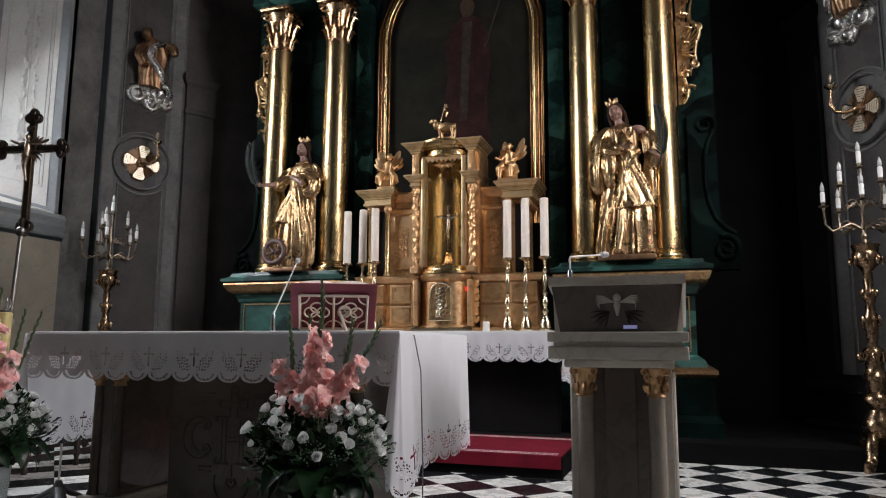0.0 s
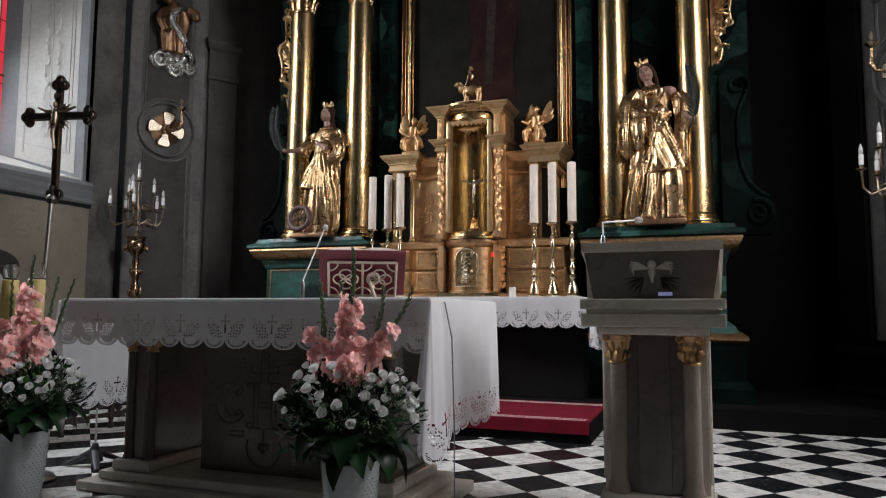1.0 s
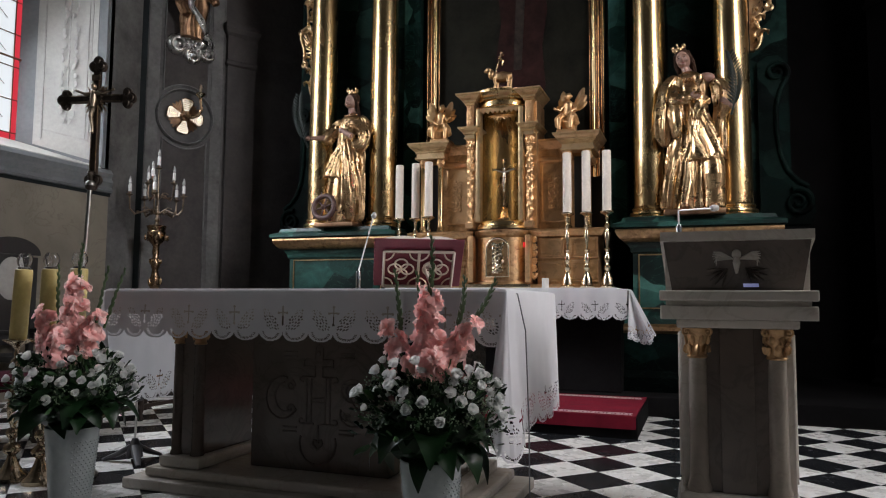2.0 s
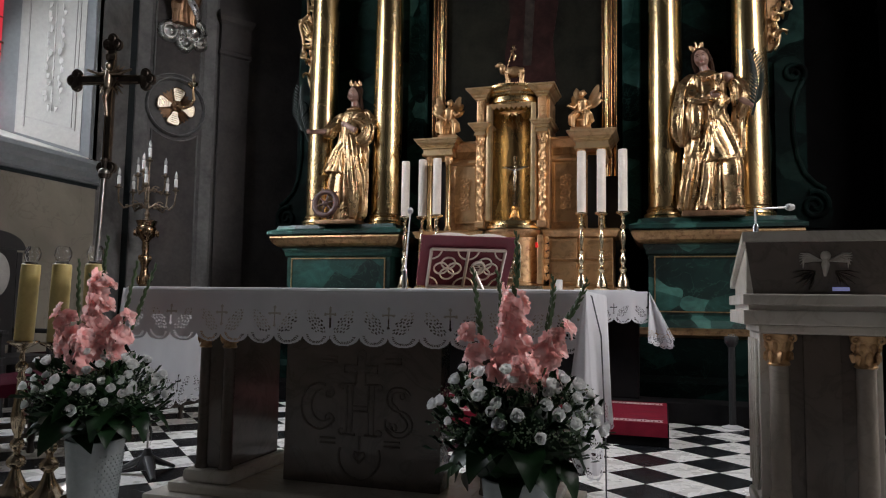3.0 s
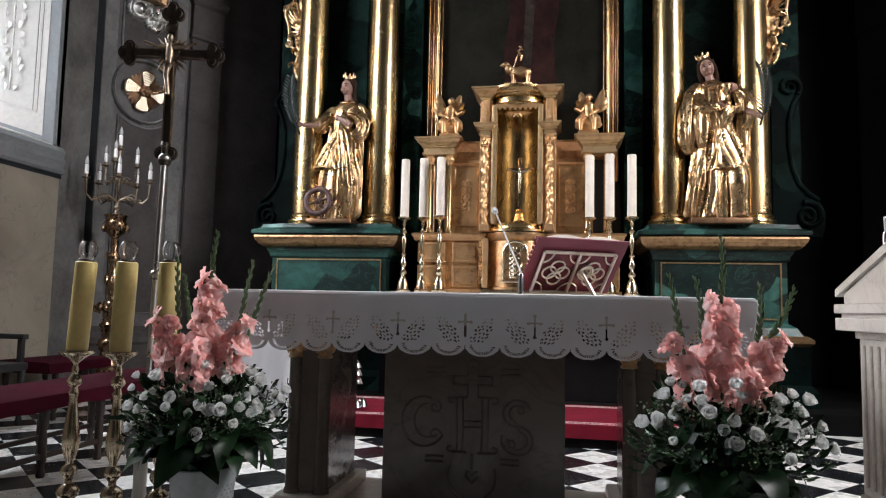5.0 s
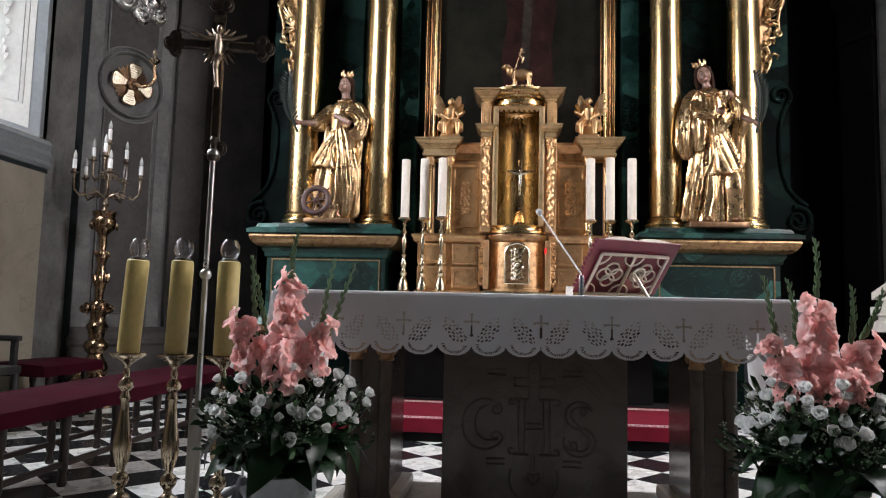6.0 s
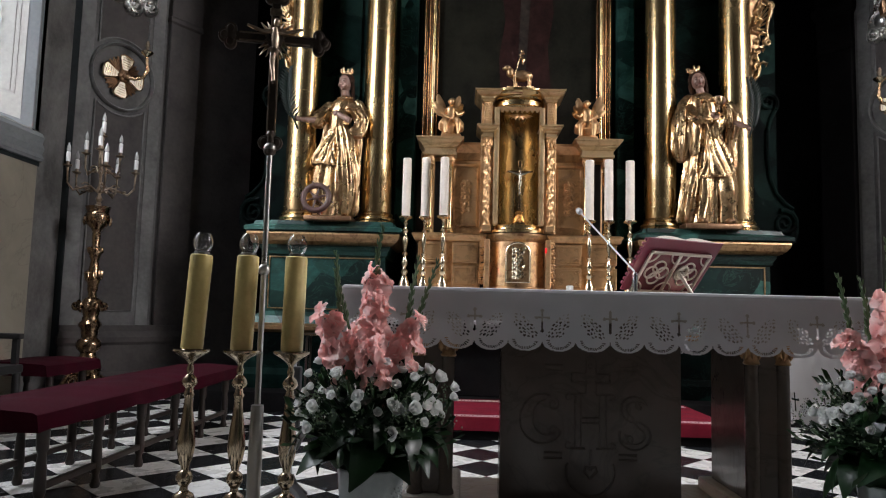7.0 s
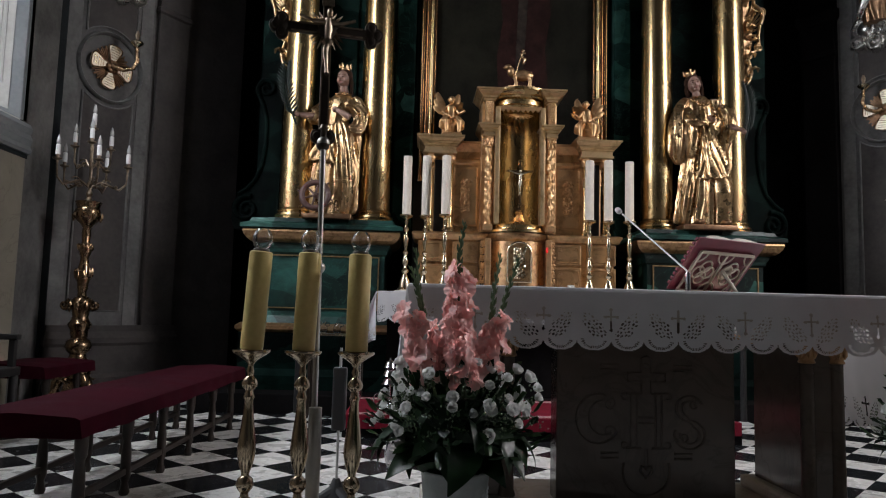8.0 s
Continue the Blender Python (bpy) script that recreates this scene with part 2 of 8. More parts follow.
def lathe(profile, seg=24, bm=None, m=None, cap=True, squash=1.0):
    """Turns (radius, height) pairs about z."""
    bm = bm or bmesh.new()
    rings = []
    for r, z in profile:
        rings.append([bm.verts.new((r * math.cos(2 * math.pi * i / seg), r * squash * math.sin(2 * math.pi * i / seg), z)) for i in range(seg)])
    for a, b in zip(rings, rings[1:]):
        for i in range(seg):
            bm.faces.new((a[i], a[(i + 1) % seg], b[(i + 1) % seg], b[i]))
    if cap:
        bm.faces.new(rings[0][::-1])
        bm.faces.new(rings[-1])
    if m is not None:
        bmesh.ops.transform(bm, matrix=m, verts=[v for ring in rings for v in ring])
    return bm


def tube(path, radii, seg=8, bm=None, squash=1.0):
    """A round bar along points, with a radius at each."""
    bm = bm or bmesh.new()
    pts = [Vector(p) for p in path]
    if isinstance(radii, (int, float)):
        radii = [radii] * len(pts)
    rings, up = [], None
    for i, p in enumerate(pts):
        d = (pts[min(i + 1, len(pts) - 1)] - pts[max(i - 1, 0)]).normalized()
        if up is None:
            up = Vector((0, 0, 1)) if abs(d.z) < 0.9 else Vector((1, 0, 0))
        side = d.cross(up).normalized()
        up = side.cross(d).normalized()
        rings.append([bm.verts.new(p + (side * math.cos(a) + up * math.sin(a) * squash) * radii[i]) for a in (2 * math.pi * k / seg for k in range(seg))])
    for a, b in zip(rings, rings[1:]):
        for k in range(seg):
            bm.faces.new((a[k], a[(k + 1) % seg], b[(k + 1) % seg], b[k]))
    bm.faces.new(rings[0][::-1])
    bm.faces.new(rings[-1])
    return bm


def blob(bm, place, size, rough=0.0, sub=2, turn=None):
    """A lump with an uneven skin."""
    r = bmesh.ops.create_icosphere(bm, subdivisions=sub, radius=1.0)
    m = Matrix.Translation(place) @ (turn or Matrix.Identity(4)) @ Matrix.Diagonal((*size, 1))
    for v in r["verts"]:
        k = 1 + rough * noise.noise(v.co * 2.3 + Vector(place) * 9)
        v.co = m @ (v.co * k)
    return r["verts"]


def spiral(x, z, r0, turns, start, sign, y=0.0, steps=26, shrink=0.12):
    """Points of a scroll in the x-z plane, running inwards."""
    out = []
    for i in range(steps):
        f = i / (steps - 1)
        r = r0 * (1 - f * (1 - shrink))
        a = start + sign * 2 * math.pi * turns * f
        out.append((x + r * math.cos(a), y, z + r * math.sin(a)))
    return out


def sheet(bm, outline, y0, y1):
    """A plate with that outline in x and z, between two depths."""
    a = [bm.verts.new((x, y0, z)) for x, z in outline]
    b = [bm.verts.new((x, y1, z)) for x, z in outline]
    bm.faces.new(a)
    bm.faces.new(b[::-1])
    for i in range(len(a)):
        j = (i + 1) % len(a)
        bm.faces.new((a[j], a[i], b[i], b[j]))
    return bm


def moulding(bm, x0, x1, y_front, y_back, profile):
    """A cornice round three sides of a block: profile of (overhang, height) from below to above."""
    for (o0, z0), (o1, z1) in zip(profile, profile[1:]):
        a = [(x0 - o0, y_back), (x0 - o0, y_front - o0), (x1 + o0, y_front - o0), (x1 + o0, y_back)]
        b = [(x0 - o1, y_back), (x0 - o1, y_front - o1), (x1 + o1, y_front - o1), (x1 + o1, y_back)]
        va, vb = [bm.verts.new((*p, z0)) for p in a], [bm.verts.new((*p, z1)) for p in b]
        for i in range(3):
            bm.faces.new((va[i], va[i + 1], vb[i + 1], vb[i]))
        if (o0, z0) == profile[0]:
            bm.faces.new(va[::-1])
        if (o1, z1) == profile[-1]:
            bm.faces.new(vb)
        bm.faces.new((va[3], va[0], vb[0], vb[3]))
    bmesh.ops.remove_doubles(bm, verts=bm.verts, dist=1e-6)
    return bm


# ---- the place ----
AXIS = -2.05
WEST, EAST = -6.40, 2.45

# floor under the slabs
setting("floor", boxed(-9.0, 5.0, -9.0, 10.0, -0.30, -0.012), plain("grey_joint_mortar", (0.10, 0.095, 0.09), 0.9), "grey mortar bed under black and white floor slabs")

# side walls, with a tall window opening each


def side_wall(name, x_in, out, label):
    """x_in: the inner face; out: -1 or 1, the way outwards."""
    bm = bmesh.new()
    xo = x_in + out * 1.0
    a, b = sorted((x_in, xo))
    y0, y1, z0, z1 = 2.55, 5.85, 2.42, 7.2
    # nave opening, unseen, added for the fill lamp
    n0, n1, n2, n3 = -5.0, -2.2, 2.4, 7.2
    box(bm, a, b, -9.0, n0, -0.3, 9.0)
    box(bm, a, b, n1, y0, -0.3, 9.0)
    box(bm, a, b, n0, n1, -0.3, n2)
    box(bm, a, b, n0, n1, n3, 9.0)
    box(bm, a, b, y1 + 0.25, 9.6, -0.3, 9.0)
    box(bm, a, b, y0, y1 + 0.25, -0.3, z0 - 0.20)
    box(bm, a, b, y0, y1 + 0.25, z1, 9.0)
    return setting(name, bm, PLASTER, label)


side_wall("wall_west", WEST, -1, "grey painted plaster side wall with a tall window")
side_wall("wall_east", EAST, 1, "grey painted plaster side wall with a tall window")
bm = boxed(-9.0, 5.0, -9.3, -9.0, -0.3, 9.0)
setting("wall_south", bm, CEILING, "plain plaster wall closing the nave")
# North wall colour holds the darkness of the recess.
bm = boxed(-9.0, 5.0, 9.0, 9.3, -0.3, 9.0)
setting("wall_north", bm, SHADE_BLACK, "wall behind the high altar, recess shade in its colour")
setting("ceiling", boxed(-9.0, 5.0, -9.3, 9.3, 9.0, 9.3), CEILING, "unseen plaster ceiling, dark to cut bounced light")

# windows: splayed jambs, sloping sill, leaded panes with a red border
PANE = plain("frosted_window_glass", (0.95, 0.97, 0.98), 0.35, 0.0, Transmission_Weight=1.0, IOR=1.1)
RED_GLASS = plain("red_border_glass", (0.75, 0.04, 0.06), 0.3, 0.0, Transmission_Weight=1.0, IOR=1.1)
LEAD = plain("rusty_lead_came", (0.16, 0.075, 0.045), 0.6, 0.2)


def quad_prism(bm, pts, shift):
    a = [bm.verts.new(p) for p in pts]
    b = [bm.verts.new(Vector(p) + Vector(shift)) for p in pts]
    n = len(pts)
    bm.faces.new(a)
    bm.faces.new(b[::-1])
    for i in range(n):
        j = (i + 1) % n
        bm.faces.new((a[j], a[i], b[i], b[j]))


def window(name, x_in, out, label):
    w = tagged(new(name), label, "window", "", "structure")
    xg = x_in + out * 0.80
    y0, y1, yg0, yg1 = 2.55, 6.05, 3.00, 5.62
    zs, zg, zt = 2.45, 2.72, 7.2
    # far jamb, near jamb, sloping sill, head
    bm = bmesh.new()
    quad_prism(bm, [(x_in, y1, zs), (xg, yg1, zg), (xg, yg1, zt), (x_in, y1, zt)], (0, 0.10, 0))
    part("jamb", bm, SPLAY_GREY, w, "grey-green painted window jamb")
    bm = bmesh.new()
    quad_prism(bm, [(x_in, y0, zs), (xg, yg0, zg), (xg, yg0, zt), (x_in, y0, zt)], (0, -0.10, 0))
    part("jamb", bm, SPLAY_GREY, w)
    bm = bmesh.new()
    quad_prism(bm, [(x_in, y0, zs), (x_in, y1, zs), (xg, yg1, zg), (xg, yg0, zg)], (0, 0, -0.22))
    part("window_sill", bm, SPLAY, w, "sloping ivory plaster sill")
    # painted ivory field on the far jamb with raised frame lines and ornament
    a, b = Vector((x_in, y1, 0)), Vector((xg, yg1, 0))

    def on(f, z, d=0.006):
        p = a.lerp(b, f)
        return (p.x + 0.0, p.y - d, z)
    bm = bmesh.new()
    quad_prism(bm, [on(0.10, zs + 0.07), on(0.80, zs + 0.24), on(0.80, 7.1), on(0.10, 7.1)], (0, 0.004, 0))
    part("painted_field", bm, SPLAY, w, "ivory painted field with grey ornament")
    bm = bmesh.new()
    for f0, f1 in ((0.16, 0.175), (0.20, 0.208), (0.70, 0.715)):
        quad_prism(bm, [on(f0, zs + 0.30, 0.012), on(f1, zs + 0.30, 0.012), on(f1, 7.0, 0.012), on(f0, 7.0, 0.012)], (0, 0.005, 0))
    quad_prism(bm, [on(0.16, zs + 0.285, 0.012), on(0.715, zs + 0.40, 0.012), on(0.715, zs + 0.42, 0.012), on(0.16, zs + 0.305, 0.012)], (0, 0.005, 0))
    part("field_frame", bm, RELIEF_PAINT, w, "raised frame line round the painted field")
    rnd = random.Random(7)
    bm = bmesh.new()
    for k in range(46):
        z = zs + 0.52 + k * 0.085
        for s in (-1, 1):
            f = 0.43 + s * (0.035 + 0.05 * abs(math.sin(k * 0.9))) + rnd.uniform(-0.012, 0.012)
            blob(bm, on(f, z + rnd.uniform(-0.02, 0.02), 0.007), (0.028 + 0.02 * rnd.random(), 0.003, 0.030 + 0.02 * rnd.random()), 0.5, 1)
        blob(bm, on(0.43, z, 0.007), (0.014, 0.003, 0.05), 0.2, 1)
    part("painted_ornament", bm, RELIEF_PAINT, w, "grey painted leaf ornament")
    # panes, red border, cames, saddle bars
    rows, cols = 12, 5
    bw = 0.07
    gy0, gy1 = yg0 + bw, yg1 - bw
    for i in range(cols):
        for j in range(rows):
            p0, p1 = gy0 + (gy1 - gy0) * i / cols, gy0 + (gy1 - gy0) * (i + 1) / cols
            z0, z1 = zg + bw + (zt - zg - bw) * j / rows, zg + bw + (zt - zg - bw) * (j + 1) / rows
            ob = part("pane", boxed(xg - 0.003, xg + 0.003, p0 + 0.004, p1 - 0.004, z0 + 0.004, z1 - 0.004), PANE, w)
            ob.visible_shadow = False
    for lo, hi, z0, z1 in ((yg0, gy0, zg, zt), (gy1, yg1, zg, zt), (gy0, gy1, zg, zg + bw)):
        ob = part("border_pane", boxed(xg - 0.004, xg + 0.004, lo + 0.003, hi - 0.003, z0, z1 - 0.003), RED_GLASS, w, "red glass border strip")
        ob.visible_shadow = False
    bm = bmesh.new()
    for i in range(cols + 1):
        y = gy0 + (gy1 - gy0) * i / cols
        box(bm, xg - 0.007, xg + 0.007, y - 0.005, y + 0.005, zg, zt)
    for j in range(rows + 1):
        z = zg + bw + (zt - zg - bw) * j / rows
        box(bm, xg - 0.007, xg + 0.007, yg0, yg1, z - 0.005, z + 0.005)
    for k in range(cols * rows):
        y, z = gy0 + (gy1 - gy0) * (k % cols + 0.5) / cols, zg + bw + (zt - zg - bw) * (k // cols + 0.5) / rows
        for s in (-1, 1):
            v = box(bm, -0.005, 0.005, -0.0025, 0.0025, -0.1, 0.1)
            bmesh.ops.transform(bm, matrix=Matrix.Translation((xg, y + s * 0.07, z + 0.03 * s)) @ Matrix.Rotation(radians(52 * s), 4, "X"), verts=v)
    part("leading", bm, LEAD, w, "dark lead cames")
    bm = bmesh.new()
    for z in (3.62, 4.8, 6.0):
        tube([(xg - out * 0.02, yg0, z), (xg - out * 0.02, yg1, z)], 0.012, 8, bm)
    part("saddle_bar", bm, LEAD, w, "iron saddle bars")
    return w


SKY_CARD = plain("bright_overcast_sky", (0.0, 0.0, 0.0), 1.0, 0.0, Emission_Color=(0.93, 0.96, 1.0, 1), Emission_Strength=2.2)
setting("backdrop_west", boxed(-9.6, -9.5, 0.5, 9.0, 1.0, 9.5), SKY_CARD, "plain bright overcast sky outside the window")
window("window_1", WEST, -1, "tall leaded window with a red glass border and ivory splayed jambs")
window("window_2", EAST, 1, "tall leaded window in the facing wall")

# ledge below the window and the marbled dado
for nm, x, s in (("west", WEST, 1), ("east", EAST, -1)):
    bm = bmesh.new()
    prof = [(0.0, 2.17), (0.035, 2.175), (0.05, 2.20), (0.03, 2.24), (0.05, 2.29), (0.028, 2.34), (0.045, 2.39), (0.02, 2.43), (0.0, 2.44)]
    for (d0, z0), (d1, z1) in zip(prof, prof[1:]):
        vs = [bm.verts.new(p) for p in ((x + s * d0, -9, z0), (x + s * d0, 6.18, z0), (x + s * d1, 6.18, z1), (x + s * d1, -9, z1))]
        bm.faces.new(vs if s > 0 else vs[::-1])
    bm.faces.new([bm.verts.new((x + s * d, 6.18, z)) for d, z in prof])
    setting("trim_ledge_" + nm, bm, SPLAY_GREY, "grey-green moulded ledge under the window")
    # the ledge's cast shadow, drawn as a thin black strip
    setting("trim_shadow_line_" + nm, boxed(*sorted((x, x + s * 0.012)), -9, 6.18, 2.135, 2.17), PLASTER_BLACK, "black strip for the shadow under the ledge")
    setting("trim_dado_" + nm, boxed(*sorted((x, x + s * 0.006)), -9, 6.16, 0.0, 2.135), DADO, "ochre marbled painted dado")

# slanting chancel walls with painted panels; local x runs along the wall, -y into the room


def slanting_wall(name, origin, turn, mirror, label, edge, reach=0.95):
    w = tagged(new(name), label, "wall", "", "structure")
    w.matrix_world = pose(*origin, 0, 0, turn) @ Matrix.Diagonal((mirror, 1, 1, 1))
    part("wall_face", boxed(-0.80, 0.50, 0.0, 0.35, -0.3, 9.0), PLASTER, w, "grey plaster")
    # edge colour: dark paint plus the shade towards the recess
    part("wall_edge", boxed(0.50, reach, 0.0, 0.35, -0.3, 9.0), edge, w, "dark wall edge with recess shade in its paint")
    # dark corner strip with a pale bead
    bm = boxed(-0.86, -0.47, -0.05, -0.001, 0.0, 9.0, bevel=0.012)
    part("corner_strip", bm, PLASTER_BLACK, w, "black-green painted corner pilaster")
    part("bead", tube([(-0.66, -0.056, 0.02), (-0.66, -0.056, 8.9)], 0.012, 8), SPLAY_GREY, w, "thin pale bead")
    # pale bands that frame the dark fields
    def strip(nm, x0, x1, z0, z1, mat, d, lab=""):
        part(nm, boxed(x0, x1, -d, -0.001, z0, z1), mat, w, lab)
    strip("band", -0.45, -0.31, 0.72, 9.0, PLASTER_BAND, 0.008, "pale painted band")
    strip("band", 0.33, 0.47, 0.72, 9.0, PLASTER_BAND, 0.008)
    # fields above and below the round frame, with hollowed ends towards it
    for z0, z1, up in ((0.86, 2.98, True), (3.54, 5.6, False)):
        out = []
        r = 0.40
        for k in range(17):
            x = -0.26 + 0.54 * k / 16
            dz = math.sqrt(max(0.0, r * r - (x - 0.01) ** 2))
            out.append((x, 3.26 - dz if up else 3.26 + dz))
        lo = z0 if up else z1
        pts = [(-0.26, lo), *out, (0.28, lo)]
        bm = bmesh.new()
        sheet(bm, pts if not up else pts, -0.010, -0.001)
        bmesh.ops.recalc_face_normals(bm, faces=bm.faces)
        part("panel", bm, PLASTER_DARK, w, "dark brownish painted panel")
        bm = bmesh.new()
        tube([(p[0], -0.012, p[1]) for p in pts] + [(-0.26, -0.012, lo)], 0.010, 6, bm)
        part("panel_frame", bm, PLASTER_BAND, w, "pale painted frame line")
    bm = bmesh.new()
    tube([(0.01 + 0.34 * math.cos(a), -0.004, 3.26 + 0.34 * math.sin(a)) for a in (2 * math.pi * k / 40 for k in range(41))], 0.05, 8, bm, 0.35)
    part("round_frame", bm, PLASTER_BAND, w, "pale ring round the wall light", True)
    # pilaster with a moulded capital
    part("pilaster", boxed(0.52, 0.90, -0.05, -0.001, 0.72, 4.1, bevel=0.008), edge, w, "dark pilaster with recess shade in its paint")
    bm = bmesh.new()
    moulding(bm, 0.52, 0.90, -0.05, 0.0, [(0.0, 4.02), (0.02, 4.04), (0.02, 4.08), (0.005, 4.10), (0.005, 4.42), (0.03, 4.46), (0.05, 4.52), (0.05, 4.58)])
    part("capital", bm, edge, w)
    bm = bmesh.new()
    moulding(bm, -0.46, 0.92, -0.05, 0.0, [(0.05, 0.0), (0.05, 0.22), (0.02, 0.26), (0.02, 0.52), (0.04, 0.55), (0.04, 0.60), (0.01, 0.66), (0.01, 0.72)])
    part("base_moulding", bm, edge, w, "moulded dark wall base")
    return w


WALL_W = pose(-6.155, 7.06, 0, 0, 0, 58)
WALL_E = pose(2.045, 7.49, 0, 0, 0, -58)
slanting_wall("wall_northwest", (-6.155, 7.06, 0), 58, 1, "slanting grey chancel wall with dark painted panels", PLASTER_DARK, 1.75)
# East edge and pilaster take the unlit corner into their colour.
slanting_wall("wall_northeast", (2.045, 7.49, 0), -58, -1, "slanting grey chancel wall with dark painted panels", SHADE_BLACK)

# ---- the high altar ----
COLUMNS = (-4.285, -3.50, -0.585, 0.18)


def retable():
    r = thing("altar_retable", (AXIS, 7.8, 0), "tall green marbled altarpiece with gilt frames", "altarpiece")
    o = Vector((-AXIS, -7.8, 0))

    def put(name, bm, mat, label="", smooth=False, parent=r):
        bmesh.ops.translate(bm, verts=bm.verts, vec=o)
        return part(name, bm, mat, parent, label, smooth)
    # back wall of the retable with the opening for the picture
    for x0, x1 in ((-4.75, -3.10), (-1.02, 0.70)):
        put("back_panel", boxed(x0, x1, 7.50, 7.75, 1.75, 5.3), GREEN_DEEP_SHADE, "green marbled back wall, coloured for shade")
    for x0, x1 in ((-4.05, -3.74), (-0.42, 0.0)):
        put("inner_panel", boxed(x0, x1, 7.47, 7.499, 1.8, 5.0, bevel=0.01), GREEN_DEEP_SHADE)
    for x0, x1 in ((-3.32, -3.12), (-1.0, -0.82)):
        put("pilaster", boxed(x0, x1, 7.38, 7.499, 1.75, 5.1, bevel=0.015), GREEN_HALF_SHADE, "green marbled pilaster")
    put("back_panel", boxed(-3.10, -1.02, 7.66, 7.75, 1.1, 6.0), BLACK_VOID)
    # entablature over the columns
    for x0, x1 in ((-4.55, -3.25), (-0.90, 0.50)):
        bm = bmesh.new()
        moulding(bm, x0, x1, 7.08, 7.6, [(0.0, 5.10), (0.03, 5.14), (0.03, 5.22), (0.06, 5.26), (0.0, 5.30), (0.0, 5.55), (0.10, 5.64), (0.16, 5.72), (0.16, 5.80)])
        put("entablature", bm, GREEN_HALF_SHADE, "green marbled entablature")
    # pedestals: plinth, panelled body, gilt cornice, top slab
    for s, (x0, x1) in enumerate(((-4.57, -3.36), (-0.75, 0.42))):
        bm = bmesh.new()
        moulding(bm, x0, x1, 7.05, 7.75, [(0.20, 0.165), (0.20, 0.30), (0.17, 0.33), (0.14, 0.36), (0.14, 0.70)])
        put("plinth", bm, GREEN_DEEP_SHADE, "green marbled stepped plinth, darkened for shade")
        bm = bmesh.new()
        moulding(bm, x0, x1, 7.05, 7.75, [(0.14, 0.70), (0.17, 0.73), (0.17, 0.76), (0.13, 0.79)])
        put("gilt_band", bm, GOLD_DULL, "worn gilt moulding")
        bm = bmesh.new()
        moulding(bm, x0, x1, 7.05, 7.75, [(0.10, 0.79), (0.06, 0.86), (0.0, 0.90), (0.0, 1.46), (0.02, 1.475), (0.025, 1.51), (0.045, 1.54), (0.05, 1.565)])
        put("pedestal", bm, GREEN, "green marbled pedestal")
        bm = bmesh.new()
        for a, b, c, d in ((x0 + 0.05, x1 - 0.05, 1.44, 1.452), (x0 + 0.05, x1 - 0.05, 0.93, 0.942), (x0 + 0.05, x0 + 0.062, 0.942, 1.44), (x1 - 0.062, x1 - 0.05, 0.942, 1.44)):
            box(bm, a, b, 7.038, 7.049, c, d)
        put("gilt_fillet", bm, GOLD_DULL, "thin gilt panel line")
        bm = bmesh.new()
        moulding(bm, x0, x1, 7.05, 7.75, [(0.05, 1.565), (0.085, 1.575), (0.115, 1.60), (0.14, 1.635), (0.15, 1.665), (0.145, 1.685), (0.12, 1.69)])
        put("gilt_band", bm, GOLD_DULL, "worn gilt torus moulding")
        bm = bmesh.new()
        moulding(bm, x0, x1, 7.05, 7.75, [(0.13, 1.69), (0.17, 1.70), (0.17, 1.735), (0.10, 1.76), (0.08, 1.80)])
        put("top_slab", bm, GREEN)
        for cx in COLUMNS[2 * s:2 * s + 2]:
            bm = bmesh.new()
            moulding(bm, cx - 0.17, cx + 0.17, 6.99, 7.2, [(0.06, 1.697), (0.085, 1.706), (0.085, 1.738), (0.05, 1.763), (0.04, 1.803)])
            put("column_plinth", bm, GREEN, "green block stepping forward under a column")
    # columns
    prof = [(0.185, 1.80), (0.185, 1.825), (0.178, 1.835), (0.185, 1.85), (0.180, 1.868), (0.160, 1.876), (0.155, 1.89), (0.165, 1.90), (0.160, 1.915), (0.146, 1.93)]
    prof += [(0.146 - 0.016 * (k / 12) ** 1.6, 1.93 + 2.62 * k / 12) for k in range(1, 13)]
    for x in COLUMNS:
        col = put("column", lathe([(q * 1.13, z) for q, z in prof], 40, m=Matrix.Translation((x, 7.25, 0))), GOLD_COLUMN, "smooth burnished gold column", True)
        cap = lathe([(0.128, 4.55), (0.142, 4.56), (0.142, 4.575), (0.12, 4.59), (0.125, 4.75), (0.15, 4.92), (0.19, 5.02)], 24, m=Matrix.Translation((x, 7.25, 0)))
        for ring, (z, rad, h, n) in enumerate(((4.60, 0.135, 0.17, 9), (4.74, 0.15, 0.18, 9))):
            for k in range(n):
                a = 2 * math.pi * (k + 0.5 * ring) / n
                c, s = math.cos(a), math.sin(a)
                tube([(x + c * (rad - 0.01), 7.25 + s * (rad - 0.01), z), (x + c * (rad + 0.015), 7.25 + s * (rad + 0.015), z + h * 0.6), (x + c * (rad + 0.05), 7.25 + s * (rad + 0.05), z + h * 0.95), (x + c * (rad + 0.075), 7.25 + s * (rad + 0.075), z + h * 0.82)], [0.022, 0.034, 0.028, 0.012], 6, cap, 0.5)
        for k in range(4):
            a = radians(45 + 90 * k)
            pts = spiral(0, 0, 0.055, 1.3, 0, 1, 0, 14)
            m = Matrix.Translation((x + 0.2 * math.cos(a), 7.25 + 0.2 * math.sin(a), 4.985)) @ Matrix.Rotation(a, 4, "Z")
            tube([m @ Vector(p) for p in pts], 0.016, 6, cap)
        box(cap, x - 0.2, x + 0.2, 7.05, 7.45, 5.05, 5.10, bevel=0.012)
        put("capital", cap, GOLD, "gilt carved leaf capital with scrolls", True, col)
